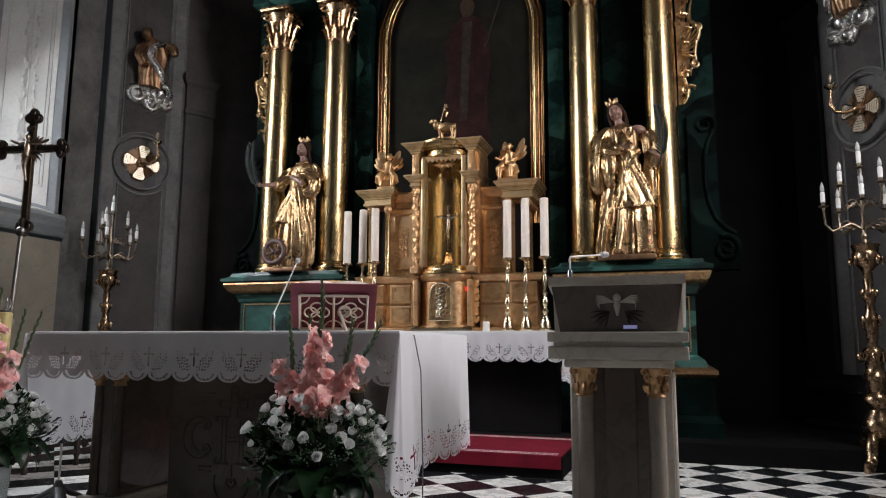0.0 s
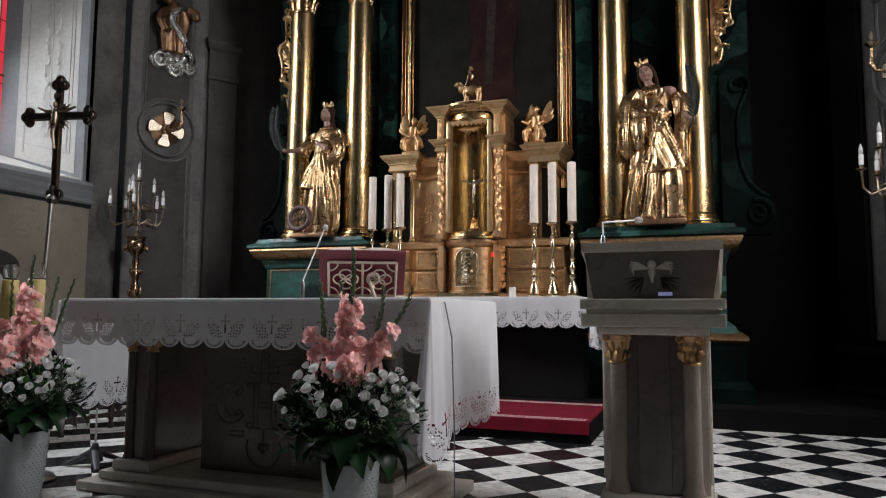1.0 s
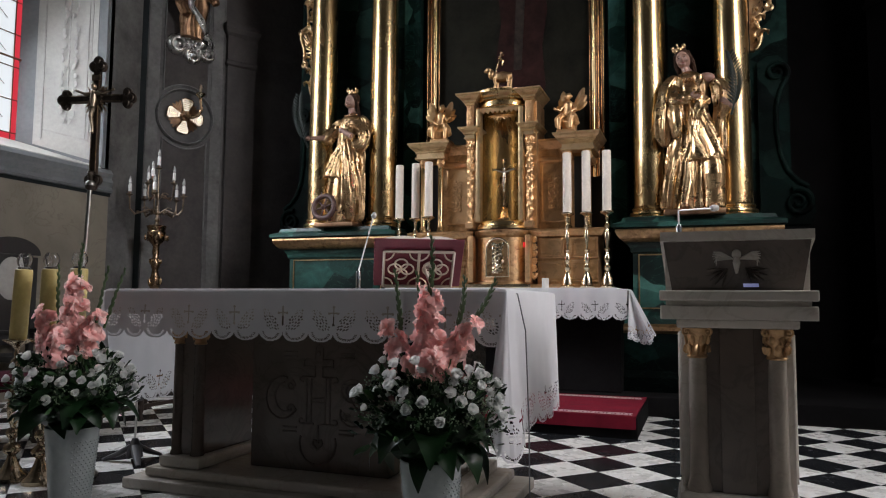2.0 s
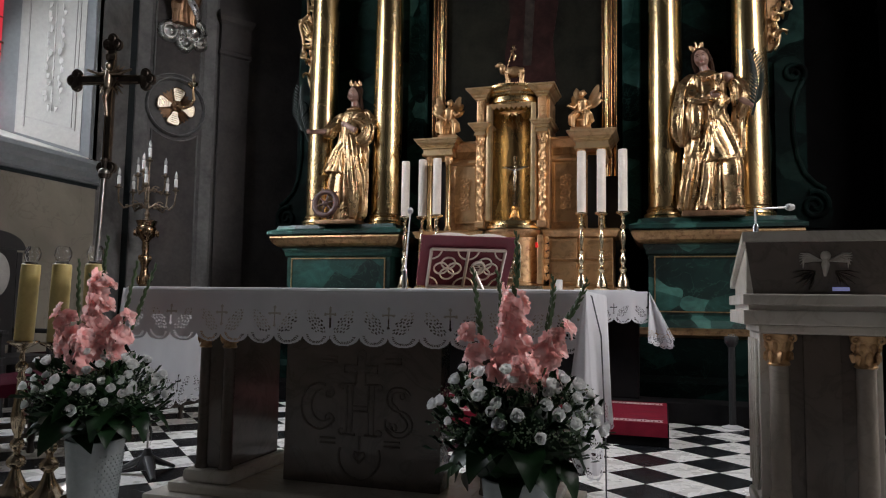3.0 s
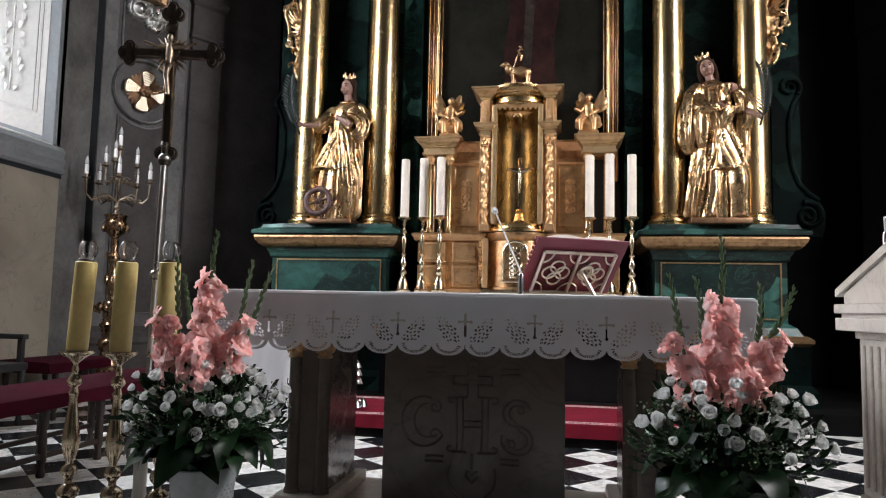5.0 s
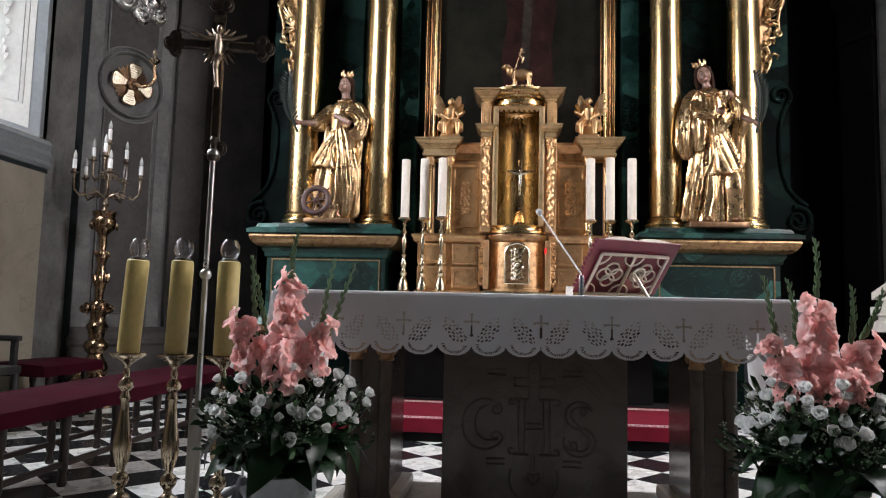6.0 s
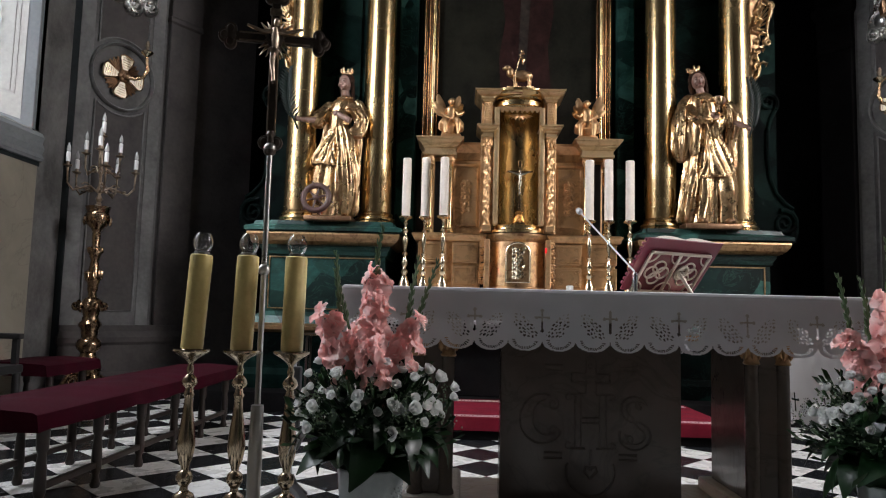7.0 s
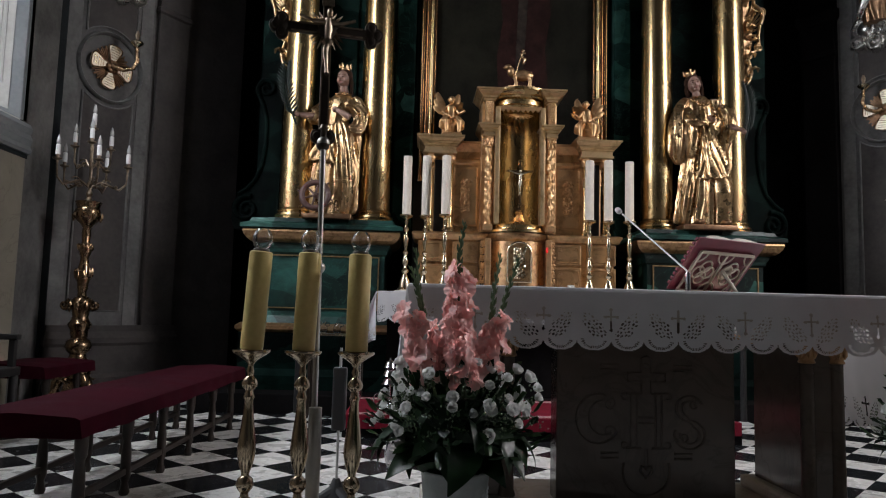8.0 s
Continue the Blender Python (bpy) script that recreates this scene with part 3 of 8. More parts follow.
    return r


retable()

# ---- foreground: people's altar ----
MX0, MX1, MY0, MY1, MTOP = -3.07, -0.91, 2.92, 3.95, 1.03


def holes(u, v, length, drop, period):
    """Cut-work of the lace: True where the linen is cut away. u along the hem, v down from the edge."""
    p = period / 2
    k = np.floor(u / p)
    c = (k + 0.5) * p
    du = u - c
    r = p * 0.5
    arc = np.sqrt(np.maximum(0.0, r * r - du * du))
    hem = drop - 0.045 + arc * 0.62
    cut = v > hem
    # row of eyelets along the scallop
    ang = np.arctan2(v - (drop - 0.05), du)
    rad = np.hypot(du, (v - (drop - 0.05)) / 0.8)
    band = (np.abs(rad - r * 0.66) < 0.006) & (ang > 0.15) & (np.mod(ang * 5.0, 1.0) < 0.55)
    # a leaning leaf-shaped wing over each scallop, filled with staggered small holes
    side = np.where(np.mod(k, 2) == 0, 1.0, -1.0)
    gv = v - (drop - 0.098)
    gu = du * side + gv * 0.55
    wedge = (gu / 0.036) ** 2 + (gv / 0.050) ** 2 < 1.0 - 0.25 * np.sin(gv * 160.0)
    gu, gv = gu + 0.0025 * np.sin(gv * 130 + k * 2.1), gv + 0.0025 * np.sin(gu * 150 + k)
    row = np.floor(gv / 0.0145)
    hu = np.mod(gu + np.mod(row, 2) * 0.0075, 0.015) - 0.0075
    hv = np.mod(gv, 0.0145) - 0.00725
    grape = wedge & (np.hypot(hu, hv) < 0.0045) & (np.abs(gu + 0.004 * np.sin(gv * 90)) > 0.003)
    # cross between pairs of clusters
    xu = u - np.round(u / period) * period
    xv = v - (drop - 0.135)
    cross = ((np.abs(xu) < 0.0035) & (np.abs(xv - 0.012) < 0.040)) | ((np.abs(xv) < 0.0035) & (np.abs(xu) < 0.024))
    for ex, ez in ((-0.024, 0), (0.024, 0), (0, -0.028), (0, 0.052)):
        cross |= np.hypot(xu - ex, xv - ez) < 0.0065
    return cut, (band | grape | cross) & ~cut


def lace(name, length, drop, cell, place, mat, parent, label, period=0.275, phase=0.0, wave=0.006, flare=0.0):
    """Hanging cloth with a scalloped openwork hem. place(u, v, w) gives the point, w the outward ripple."""
    nu, nv = int(length / cell), int((drop + 0.01) / cell)
    us, vs = np.linspace(0, length, nu + 1), np.linspace(0, drop + 0.01, nv + 1)
    uc, vc = np.meshgrid((us[:-1] + us[1:]) / 2, (vs[:-1] + vs[1:]) / 2, indexing="ij")
    cut, eye = holes(uc + phase, vc, length, drop, period)
    keep = ~(cut | eye)
    idx = -np.ones((nu + 1, nv + 1), int)
    need = np.zeros_like(idx, bool)
    for a in (0, 1):
        for b in (0, 1):
            need[a:nu + a, b:nv + b] |= keep
    idx[need] = np.arange(need.sum())
    verts = []
    for i, j in zip(*np.nonzero(need)):
        u, v = us[i], vs[j]
        f = v / drop
        w = f * (flare + wave * (math.sin(u * 23 + 1.3) + 0.6 * math.sin(u * 51 + 0.4) + 0.4 * math.sin(u * 11)))
        verts.append(place(u, v, w))
    faces = [(int(idx[i, j]), int(idx[i + 1, j]), int(idx[i + 1, j + 1]), int(idx[i, j + 1])) for i, j in zip(*np.nonzero(keep))]
    me = bpy.data.meshes.new(name)
    me.from_pydata(verts, [], faces)
    me.materials.append(mat)
    me.polygons.foreach_set("use_smooth", np.ones(len(faces), bool))
    ob = new(name, me)
    ob.parent = parent
    if label:
        ob["label"] = label
    return ob


def peoples_altar():
    t = thing("altar_table", (-1.99, 3.4, 0), "brown-grey marble altar table with a carved monogram panel", "altar")
    o = Vector((1.99, -3.4, 0))

    def put(name, bm, mat, label="", smooth=False, parent=t):
        bmesh.ops.translate(bm, verts=bm.verts, vec=o)
        return part(name, bm, mat, parent, label, smooth)
    put("slab", boxed(MX0 + 0.02, MX1 - 0.02, MY0 + 0.02, MY1 - 0.02, 0.90, MTOP - 0.014, bevel=0.008), STONE)
    put("plinth", boxed(-2.99, -0.99, 3.00, 3.80, 0.0, 0.055, bevel=0.01), STONE, "cream marble plinth")
    put("plinth", boxed(-2.90, -1.08, 3.06, 3.74, 0.055, 0.105, bevel=0.016), STONE, "cream marble plinth")
    for x0, x1 in ((-2.80, -2.60), (-1.38, -1.18)):
        pier = put("pier", boxed(x0 + 0.02, x1 - 0.02, 3.14, 3.60, 0.165, 0.83, bevel=0.006), STONE_DARK, "polished brown-grey marble pier")
        for cx in (x0 + 0.035, x1 - 0.035):
            put("quarter_column", lathe([(0.036, 0.165), (0.036, 0.175), (0.030, 0.19), (0.028, 0.74)], 16, m=Matrix.Translation((cx, 3.145, 0))), STONE_DARK, "polished marble corner shaft", True)
            bm = lathe([(0.030, 0.74), (0.036, 0.745), (0.030, 0.755), (0.036, 0.80), (0.046, 0.83)], 12, m=Matrix.Translation((cx, 3.145, 0)))
            cap = put("capital", bm, GOLD_DULL, "small gilt capital", True)
            for k in range(7):
                a = 2 * math.pi * k / 7
                bm = bmesh.new()
                blob(bm, (cx + 0.036 * math.cos(a), 3.145 + 0.036 * math.sin(a), 0.79), (0.012, 0.012, 0.03), 0.3, 1)
                put("leaf", bm, GOLD_DULL, "", True, cap)
        put("pier_base", boxed(x0 - 0.03, x1 + 0.03, 3.08, 3.66, 0.105, 0.165, bevel=0.018), STONE, "moulded marble pier base")
        put("pier_cap", boxed(x0 - 0.02, x1 + 0.02, 3.10, 3.64, 0.83, 0.90, bevel=0.012), STONE)
    put("front_panel", boxed(-2.40, -1.60, 3.28, 3.42, 0.105, 0.90, bevel=0.006), STONE_DARK, "dark marble panel")
    # carved monogram: C-scrolls, I-H-S letters with a cross, rosette below
    y = 3.279

    def line(bm, pts, r=0.0052):
        tube([(-2.0 + x, y, z) for x, z in pts], r, 6, bm)

    def curve(cx, cz, rx, rz, a0, a1, n=26):
        return [(cx + rx * math.cos(a), cz + rz * math.sin(a)) for a in (radians(a0 + (a1 - a0) * k / n) for k in range(n + 1))]
    # H of double strokes with flared feet and curled tops
    bm = bmesh.new()
    for e in (-1, 1):
        for dx in (0.042, 0.068):
            line(bm, [(e * dx, 0.35), (e * dx, 0.575)])
        for z, q in ((0.345, 1), (0.582, -1)):
            line(bm, [(e * 0.025, z), (e * 0.090, z)], 0.007)
            line(bm, curve(e * 0.097, z + q * 0.012, 0.013, 0.013, 270 if q > 0 else 90, (270 if q > 0 else 90) + e * q * 220, 10), 0.005)
    for z in (0.455, 0.478):
        line(bm, [(-0.042, z), (0.042, z)])
    put("letter_carving", bm, STONE_DARK, "carved letter H", True)
    # S of a swelling double line with curled ends
    bm = bmesh.new()
    cx = 0.195
    top, low = curve(cx, 0.520, 0.060, 0.056, 20, 262), curve(cx, 0.405, 0.068, 0.062, 82, -200)
    line(bm, top + low, 0.0062)
    line(bm, curve(cx, 0.520, 0.036, 0.033, 40, 250) + curve(cx, 0.405, 0.043, 0.038, 70, -190), 0.005)
    line(bm, [(p[0], p[2]) for p in spiral(cx + 0.022, 0.533, 0.026, 1.2, 0.4, 1, 0, 16)], 0.005)
    line(bm, [(p[0], p[2]) for p in spiral(cx - 0.028, 0.392, 0.028, 1.2, 3.4, 1, 0, 16)], 0.005)
    put("letter_carving", bm, STONE_DARK, "carved letter S", True)
    # curved I on the other side, bowed like a crescent
    bm = bmesh.new()
    line(bm, curve(-0.215, 0.470, 0.098, 0.108, 70, 330), 0.0062)
    line(bm, curve(-0.195, 0.475, 0.062, 0.075, 95, 300), 0.005)
    line(bm, [(p[0], p[2]) for p in spiral(-0.165, 0.535, 0.030, 1.3, 1.2, -1, 0, 16)], 0.005)
    line(bm, [(p[0], p[2]) for p in spiral(-0.165, 0.415, 0.032, 1.3, 5.0, 1, 0, 16)], 0.005)
    put("letter_carving", bm, STONE_DARK, "carved curved letter I", True)
    # stepped cross above the H
    bm = bmesh.new()
    for e in (-1, 1):
        line(bm, [(e * 0.022, 0.582), (e * 0.022, 0.636), (e * 0.085, 0.636), (e * 0.085, 0.672), (e * 0.022, 0.672), (e * 0.022, 0.735), (0.0, 0.748)])
    blob(bm, (-2.0, y, 0.705), (0.014, 0.008, 0.014), 0.2, 1)
    put("cross_carving", bm, STONE_DARK, "carved cross above the letters", True)
    # border bars, heart and bowl below
    for e in (-1, 1):
        for z in (0.30, 0.685):
            bm = bmesh.new()
            for q in (0.0, 0.022):
                line(bm, [(e * 0.125, z + q), (e * 0.205, z + q)], 0.006)
            put("bar_carving", bm, STONE_DARK, "short carved double bar", True)
    bm = bmesh.new()
    line(bm, curve(0.0, 0.245, 0.105, 0.105, 160, 380), 0.006)
    line(bm, [(0.0, 0.34), (0.0, 0.275)], 0.006)
    for e in (-1, 1):
        line(bm, [(0.0, 0.215), (e * 0.028, 0.245), (e * 0.022, 0.266), (e * 0.006, 0.262), (0.0, 0.25)], 0.007)
    put("heart_carving", bm, STONE_DARK, "carved heart in a bowl", True)
    return t


peoples_altar()


def altar_cloth():
    t = thing("altar_cloth", (-1.99, 3.4, MTOP), "white linen altar cloth with openwork lace on the altar table", "tablecloth")
    o = Vector((1.99, -3.4, -MTOP))
    bm = boxed(MX0, MX1, MY0 - 0.004, MY1, MTOP - 0.026, MTOP, bevel=0.012)
    bmesh.ops.translate(bm, verts=bm.verts, vec=o)
    part("cloth_top", bm, LINEN, t)
    lace("lace_front", MX1 - MX0, 0.235, 0.0034, lambda u, v, w: (MX0 + u + o.x, MY0 - 0.003 - w + o.y, MTOP - 0.014 - v + o.z), LINEN, t, "white lace front hem with grapes and crosses", 0.27, 0.0)
    # the long ends hang almost straight; spare cloth at the near corner wraps round into a hanging point
    wrap = 0.18

    def end(side, x):
        def at(u, v, w):
            f = v / 0.62
            q = u - wrap
            fold = f * (0.016 * math.sin(q * 11 + 0.5) + 0.007 * math.sin(q * 27))
            if q >= 0:
                low = 1 + 0.13 * math.exp(-(q / 0.13) ** 2)
                return (x + side * (0.004 + 0.5 * w + fold + 0.035 * f) + o.x, MY0 - 0.012 - 0.05 * f * math.exp(-q / 0.2) + q * (1 - 0.03 * f) + o.y, MTOP - 0.008 - v * low + o.z)
            g = -q / wrap
            low = 1 + 0.13 - 0.22 * g * g
            return (x + side * (0.004 + 0.035 * f - 0.12 * g * f ** 0.8) + o.x, MY0 - 0.012 - f * (0.05 + 0.05 * math.sin(g * 5.2)) + o.y, MTOP - 0.008 - v * low + o.z)
        return at
    lace("lace_end", 1.04 + wrap, 0.62, 0.0045, end(1, MX1), LINEN, t, "long white linen end with lace hem", 0.26, 0.0, 0.008, 0.01)
    lace("lace_end", 1.04 + wrap, 0.62, 0.0045, end(-1, MX0), LINEN, t, "long white linen end with lace hem", 0.26, 0.12, 0.008, 0.01)
    return t


altar_cloth()

MISSAL_RED = stained("wine_red_leather", (0.13, 0.012, 0.025), (0.20, 0.022, 0.042), 6.0, 0.42, grain=200, relief=0.2, depth=0.001)
PAPER = stained("cream_paper", (0.66, 0.60, 0.52), (0.76, 0.71, 0.63), 6.0, 0.8, grain=150)
STAND_METAL = plain("pale_brass_openwork", (0.68, 0.60, 0.52), 0.32, 0.75)


def book_stand():
    """A pierced stand that leans a red missal; it faces away from the nave, open side to the priest."""
    t = thing("book_stand", (-1.60, 3.62, MTOP), "pale openwork metal missal stand with quatrefoils on the altar cloth", "book stand", turn=27)
    m = Matrix.Translation((0, 0.0, 0.028)) @ Matrix.Rotation(radians(41), 4, "X")
    def lift(bm):
        bmesh.ops.transform(bm, matrix=m, verts=bm.verts)
        return bm
    bm = bmesh.new()
    w, h = 0.185, 0.235
    for a, b in (((-w, 0), (w, 0)), ((w, 0), (w, h)), ((w, h), (-w, h)), ((-w, h), (-w, 0)), ((0, 0), (0, h))):
        tube([(a[0], 0, a[1]), (b[0], 0, b[1])], 0.0085, 6, bm)
    part("frame", lift(bm), STAND_METAL, t, "", True)
    for cx in (-w / 2, w / 2):
        bm = bmesh.new()
        for dx, dz in ((0.034, 0), (-0.034, 0), (0, 0.034), (0, -0.034)):
            tube([(cx + dx + 0.034 * math.cos(a), 0, h / 2 + dz + 0.034 * math.sin(a)) for a in (2 * math.pi * k / 20 for k in range(21))], 0.005, 6, bm)
        for sx in (-1, 1):
            for sz in (-1, 1):
                tube([(cx + sx * (0.096 - 0.055 * math.sin(a)), 0, h / 2 + sz * (0.112 - 0.055 * math.cos(a))) for a in (math.pi / 2 * k / 8 for k in range(9))], 0.0045, 6, bm)
        part("quatrefoil", lift(bm), STAND_METAL, t, "pierced quatrefoil", True)
    bm = bmesh.new()
    tube([(0.06 + 0.03 * math.cos(a), -0.004, 0.13 + 0.035 * math.sin(a)) for a in (2 * math.pi * k / 16 for k in range(17))], 0.008, 6, bm)
    for k in range(5):
        tube([(0.04, -0.005, 0.11 + 0.011 * k), (0.088, -0.005, 0.105 + 0.014 * k)], 0.003, 4, bm)
    part("emblem", lift(bm), STAND_METAL, t, "pale metal emblem", True)
    bm = boxed(-0.20, 0.20, -0.16, 0.075, 0.0, 0.010, bevel=0.004)
    part("foot_plate", bm, BRASS, t, "brass foot plate")
    bm = bmesh.new()
    tube([(0.03, -0.095, 0.125), (0.075, -0.15, 0.006)], 0.009, 8, bm)
    part("strut", bm, STAND_METAL, t, "slanting support strut", True)
    # the missal resting on the stand's far side
    bk = thing("missal", (-1.60, 3.62, MTOP), "open wine-red leather missal leaning on the stand", "book", turn=27)
    part("cover", lift(boxed(-0.235, 0.235, 0.013, 0.021, -0.008, 0.305, bevel=0.003)), MISSAL_RED, bk, "wine-red leather cover")
    for s in (-1, 1):
        bm = bmesh.new()
        n = 10
        for i in range(n):
            x0, x1 = s * 0.225 * i / n, s * 0.225 * (i + 1) / n
            y0, y1 = (0.022 + 0.030 * math.sin(math.pi * min(1, f * 1.1 + 0.06)) ** 0.7 for f in (i / n, (i + 1) / n))
            vs = [bm.verts.new(p) for p in ((x0, 0.0215, 0.0), (x1, 0.0215, 0.0), (x1, y1, 0.0), (x0, y0, 0.0), (x0, 0.0215, 0.30), (x1, 0.0215, 0.30), (x1, y1, 0.30), (x0, y0, 0.30))]
            for f in ((0, 1, 2, 3), (7, 6, 5, 4), (3, 2, 6, 7), (1, 5, 6, 2), (0, 3, 7, 4)):
                bm.faces.new([vs[q] for q in f])
        bmesh.ops.recalc_face_normals(bm, faces=bm.faces)
        part("pages", lift(bm), PAPER, bk, "thick cream pages")
    bm = bmesh.new()
    for k in range(11):
        box(bm, -0.238, -0.226, 0.022, 0.034, 0.02 + 0.026 * k, 0.034 + 0.026 * k)
    part("thumb_tab", lift(bm), MISSAL_RED, bk, "red thumb tabs along the page edge")


book_stand()

MIC_GREY = plain("grey_mic_foam", (0.42, 0.41, 0.41), 0.8)
MIC_METAL = plain("pale_grey_metal", (0.62, 0.61, 0.60), 0.4, 0.3)


def gooseneck(base, elbow, tip, label, h0=0.09):
    t = thing("microphone", base, label, "microphone")
    b = Vector(base)
    part("socket", lathe([(0.020, 0.0), (0.020, 0.008), (0.013, 0.012), (0.0125, h0), (0.009, h0 + 0.01)], 16), CHROME, t, "chrome socket", True)
    e, q = Vector(elbow) - b, Vector(tip) - b
    pts = [Vector((0, 0, h0)), (Vector((0, 0, h0)) * 0.3 + e * 0.7), e] + [e.lerp(q, f) for f in (0.1, 0.25, 0.5, 0.75, 0.95)]
    part("neck", tube(pts, 0.0042, 8), MIC_METAL, t, "thin bent neck", True)
    bm = bmesh.new()
    d = (q - e).normalized()
    rot = Vector((0, 0, 1)).rotation_difference(d).to_matrix().to_4x4()
    lathe([(0.006, -0.012), (0.014, -0.006), (0.0165, 0.012), (0.014, 0.026), (0.005, 0.033)], 14, bm, Matrix.Translation(q) @ rot)
    part("capsule", bm, MIC_GREY, t, "grey foam capsule", True)
    return t


gooseneck((-1.798, 3.308, MTOP), (-1.80, 3.32, 1.14), (-1.965, 3.825, 1.481), "slim gooseneck microphone on the altar cloth")
bm = bmesh.new()
tube([(-1.79, 3.30, MTOP + 0.004), (-1.5, 3.5, MTOP + 0.004), (-1.0, 3.10, MTOP + 0.004), (-0.90, 3.07, MTOP - 0.02), (-0.862, 3.06, 0.85), (-0.845, 3.05, 0.45), (-0.84, 3.04, 0.10), (-0.84, 3.1, 0.004), (-0.7, 3.4, 0.004)], 0.003, 6, bm)
tagged(part("microphone_cable", bm, plain("grey_cable", (0.12, 0.12, 0.125), 0.5), None, "", True), "thin grey microphone cable falling over the altar cloth", "cable")


def ambo():
    t = thing("ambo", (0.0, 3.52, 0), "cream and brown marble ambo with a carved dove and gilt capitals", "lectern")
    X0, X1 = -0.31, 0.30

    def put(name, bm, mat, label="", smooth=False):
        bmesh.ops.translate(bm, verts=bm.verts, vec=(0.0, -3.52, 0))
        return part(name, bm, mat, t, label, smooth)
    # desk box: front board, cheeks, sloping reading board with a rim
    bm = bmesh.new()
    quad_prism(bm, [(X0 + 0.045, 3.33, 1.03), (X1 - 0.045, 3.33, 1.03), (X1 - 0.012, 3.29, 1.245), (X0 + 0.012, 3.29, 1.245)], (0, 0.03, 0))
    put("front_board", bm, STONE_DARK, "brown-grey marble front board")
    for x in (X0 + 0.018, X1 - 0.043):
        bm = bmesh.new()
        quad_prism(bm, [(x, 3.335, 1.03), (x, 3.80, 1.03), (x, 3.80, 1.075), (x, 3.30, 1.245)], (0.025, 0, 0))
        put("cheek", bm, STONE, "cream marble side cheek")
    bm = bmesh.new()
    quad_prism(bm, [(X0, 3.28, 1.245), (X0, 3.86, 1.065), (X0, 3.86, 1.10), (X0, 3.28, 1.285)], (X1 - X0, 0, 0))
    put("reading_board", bm, STONE, "sloping cream marble reading board")
    put("tray", boxed(X0 - 0.005, X1 + 0.005, 3.25, 3.87, 0.985, 1.03, bevel=0.006), STONE, "stepped marble slab")
    put("tray", boxed(X0 + 0.02, X1 - 0.02, 3.28, 3.84, 0.965, 0.985), STONE)
    put("tray", boxed(X0 - 0.003, X1 + 0.003, 3.26, 3.86, 0.905, 0.965, bevel=0.006), STONE)
    put("tray", boxed(X0 + 0.06, X1 - 0.06, 3.32, 3.80, 0.868, 0.905, bevel=0.01), STONE)
    # shaft with fluted sides, corner shafts and gilt capitals
    put("shaft", boxed(-0.175, 0.165, 3.40, 3.74, 0.16, 0.868, bevel=0.004), STONE_DARK, "brown-grey marble shaft")
    put("shaft_panel", boxed(-0.075, 0.065, 3.385, 3.40, 0.16, 0.868, bevel=0.004), STONE_DARK)
    for x0, x1 in ((-0.235, -0.176), (0.166, 0.225)):
        put("shaft_side", boxed(x0, x1, 3.44, 3.78, 0.16, 0.868, bevel=0.004), STONE, "cream marble shaft side")
        for yy in (3.50, 3.575, 3.65, 3.725):
            xs = x0 - 0.004 if x0 < 0 else x1 + 0.004
            put("flute", tube([(xs, yy, 0.20), (xs, yy, 0.84)], 0.010, 8), STONE, "", True)
    for x in (-0.165, 0.155):
        put("corner_shaft", lathe([(0.052, 0.16), (0.052, 0.18), (0.044, 0.20), (0.040, 0.23), (0.038, 0.735)], 20, m=Matrix.Translation((x, 3.405, 0))), STONE_FRONT_SHADE, "polished marble corner shaft, front shade in its colour", True)
        bm = lathe([(0.040, 0.735), (0.046, 0.742), (0.040, 0.752), (0.044, 0.80), (0.056, 0.84), (0.060, 0.866)], 16, m=Matrix.Translation((x, 3.405, 0)))
        cap = put("capital", bm, GOLD_DULL, "small gilt leaf capital", True)
        for ring, z in enumerate((0.775, 0.82)):
            for k in range(8):
                a = 2 * math.pi * (k + ring / 2) / 8
                bm = bmesh.new()
                blob(bm, (x + 0.048 * math.cos(a), 3.405 - 3.52 + 0.048 * math.sin(a), z), (0.013, 0.013, 0.026), 0.4, 1)
                part("leaf", bm, GOLD_DULL, cap, "", True)
        for s in (-1, 1):
            part("scroll", tube(spiral(x + s * 0.045, 0.85, 0.018, 1.2, math.pi / 2, -s, 3.355 - 3.52, 14), 0.006, 6), GOLD_DULL, cap, "", True)
    put("base", boxed(-0.265, 0.255, 3.33, 3.81, 0.0, 0.10, bevel=0.012), STONE)
    put("base", boxed(-0.250, 0.240, 3.345, 3.795, 0.10, 0.16, bevel=0.02), STONE, "moulded marble base")
    # dove relief: head, body, wings spread level in overlapping feathers, fanned leaves below
    yy = 3.298
    bm = bmesh.new()
    blob(bm, (0.0, yy + 0.004, 1.185), (0.020, 0.016, 0.022), 0.0, 2)
    tube([(0.0, yy + 0.010, 1.18), (0.0, yy + 0.008, 1.15), (0.0, yy + 0.020, 1.105)], [0.016, 0.028, 0.010], 10, bm, 0.6)
    dove = put("dove_relief", bm, STONE, "carved dove with spread wings", True)
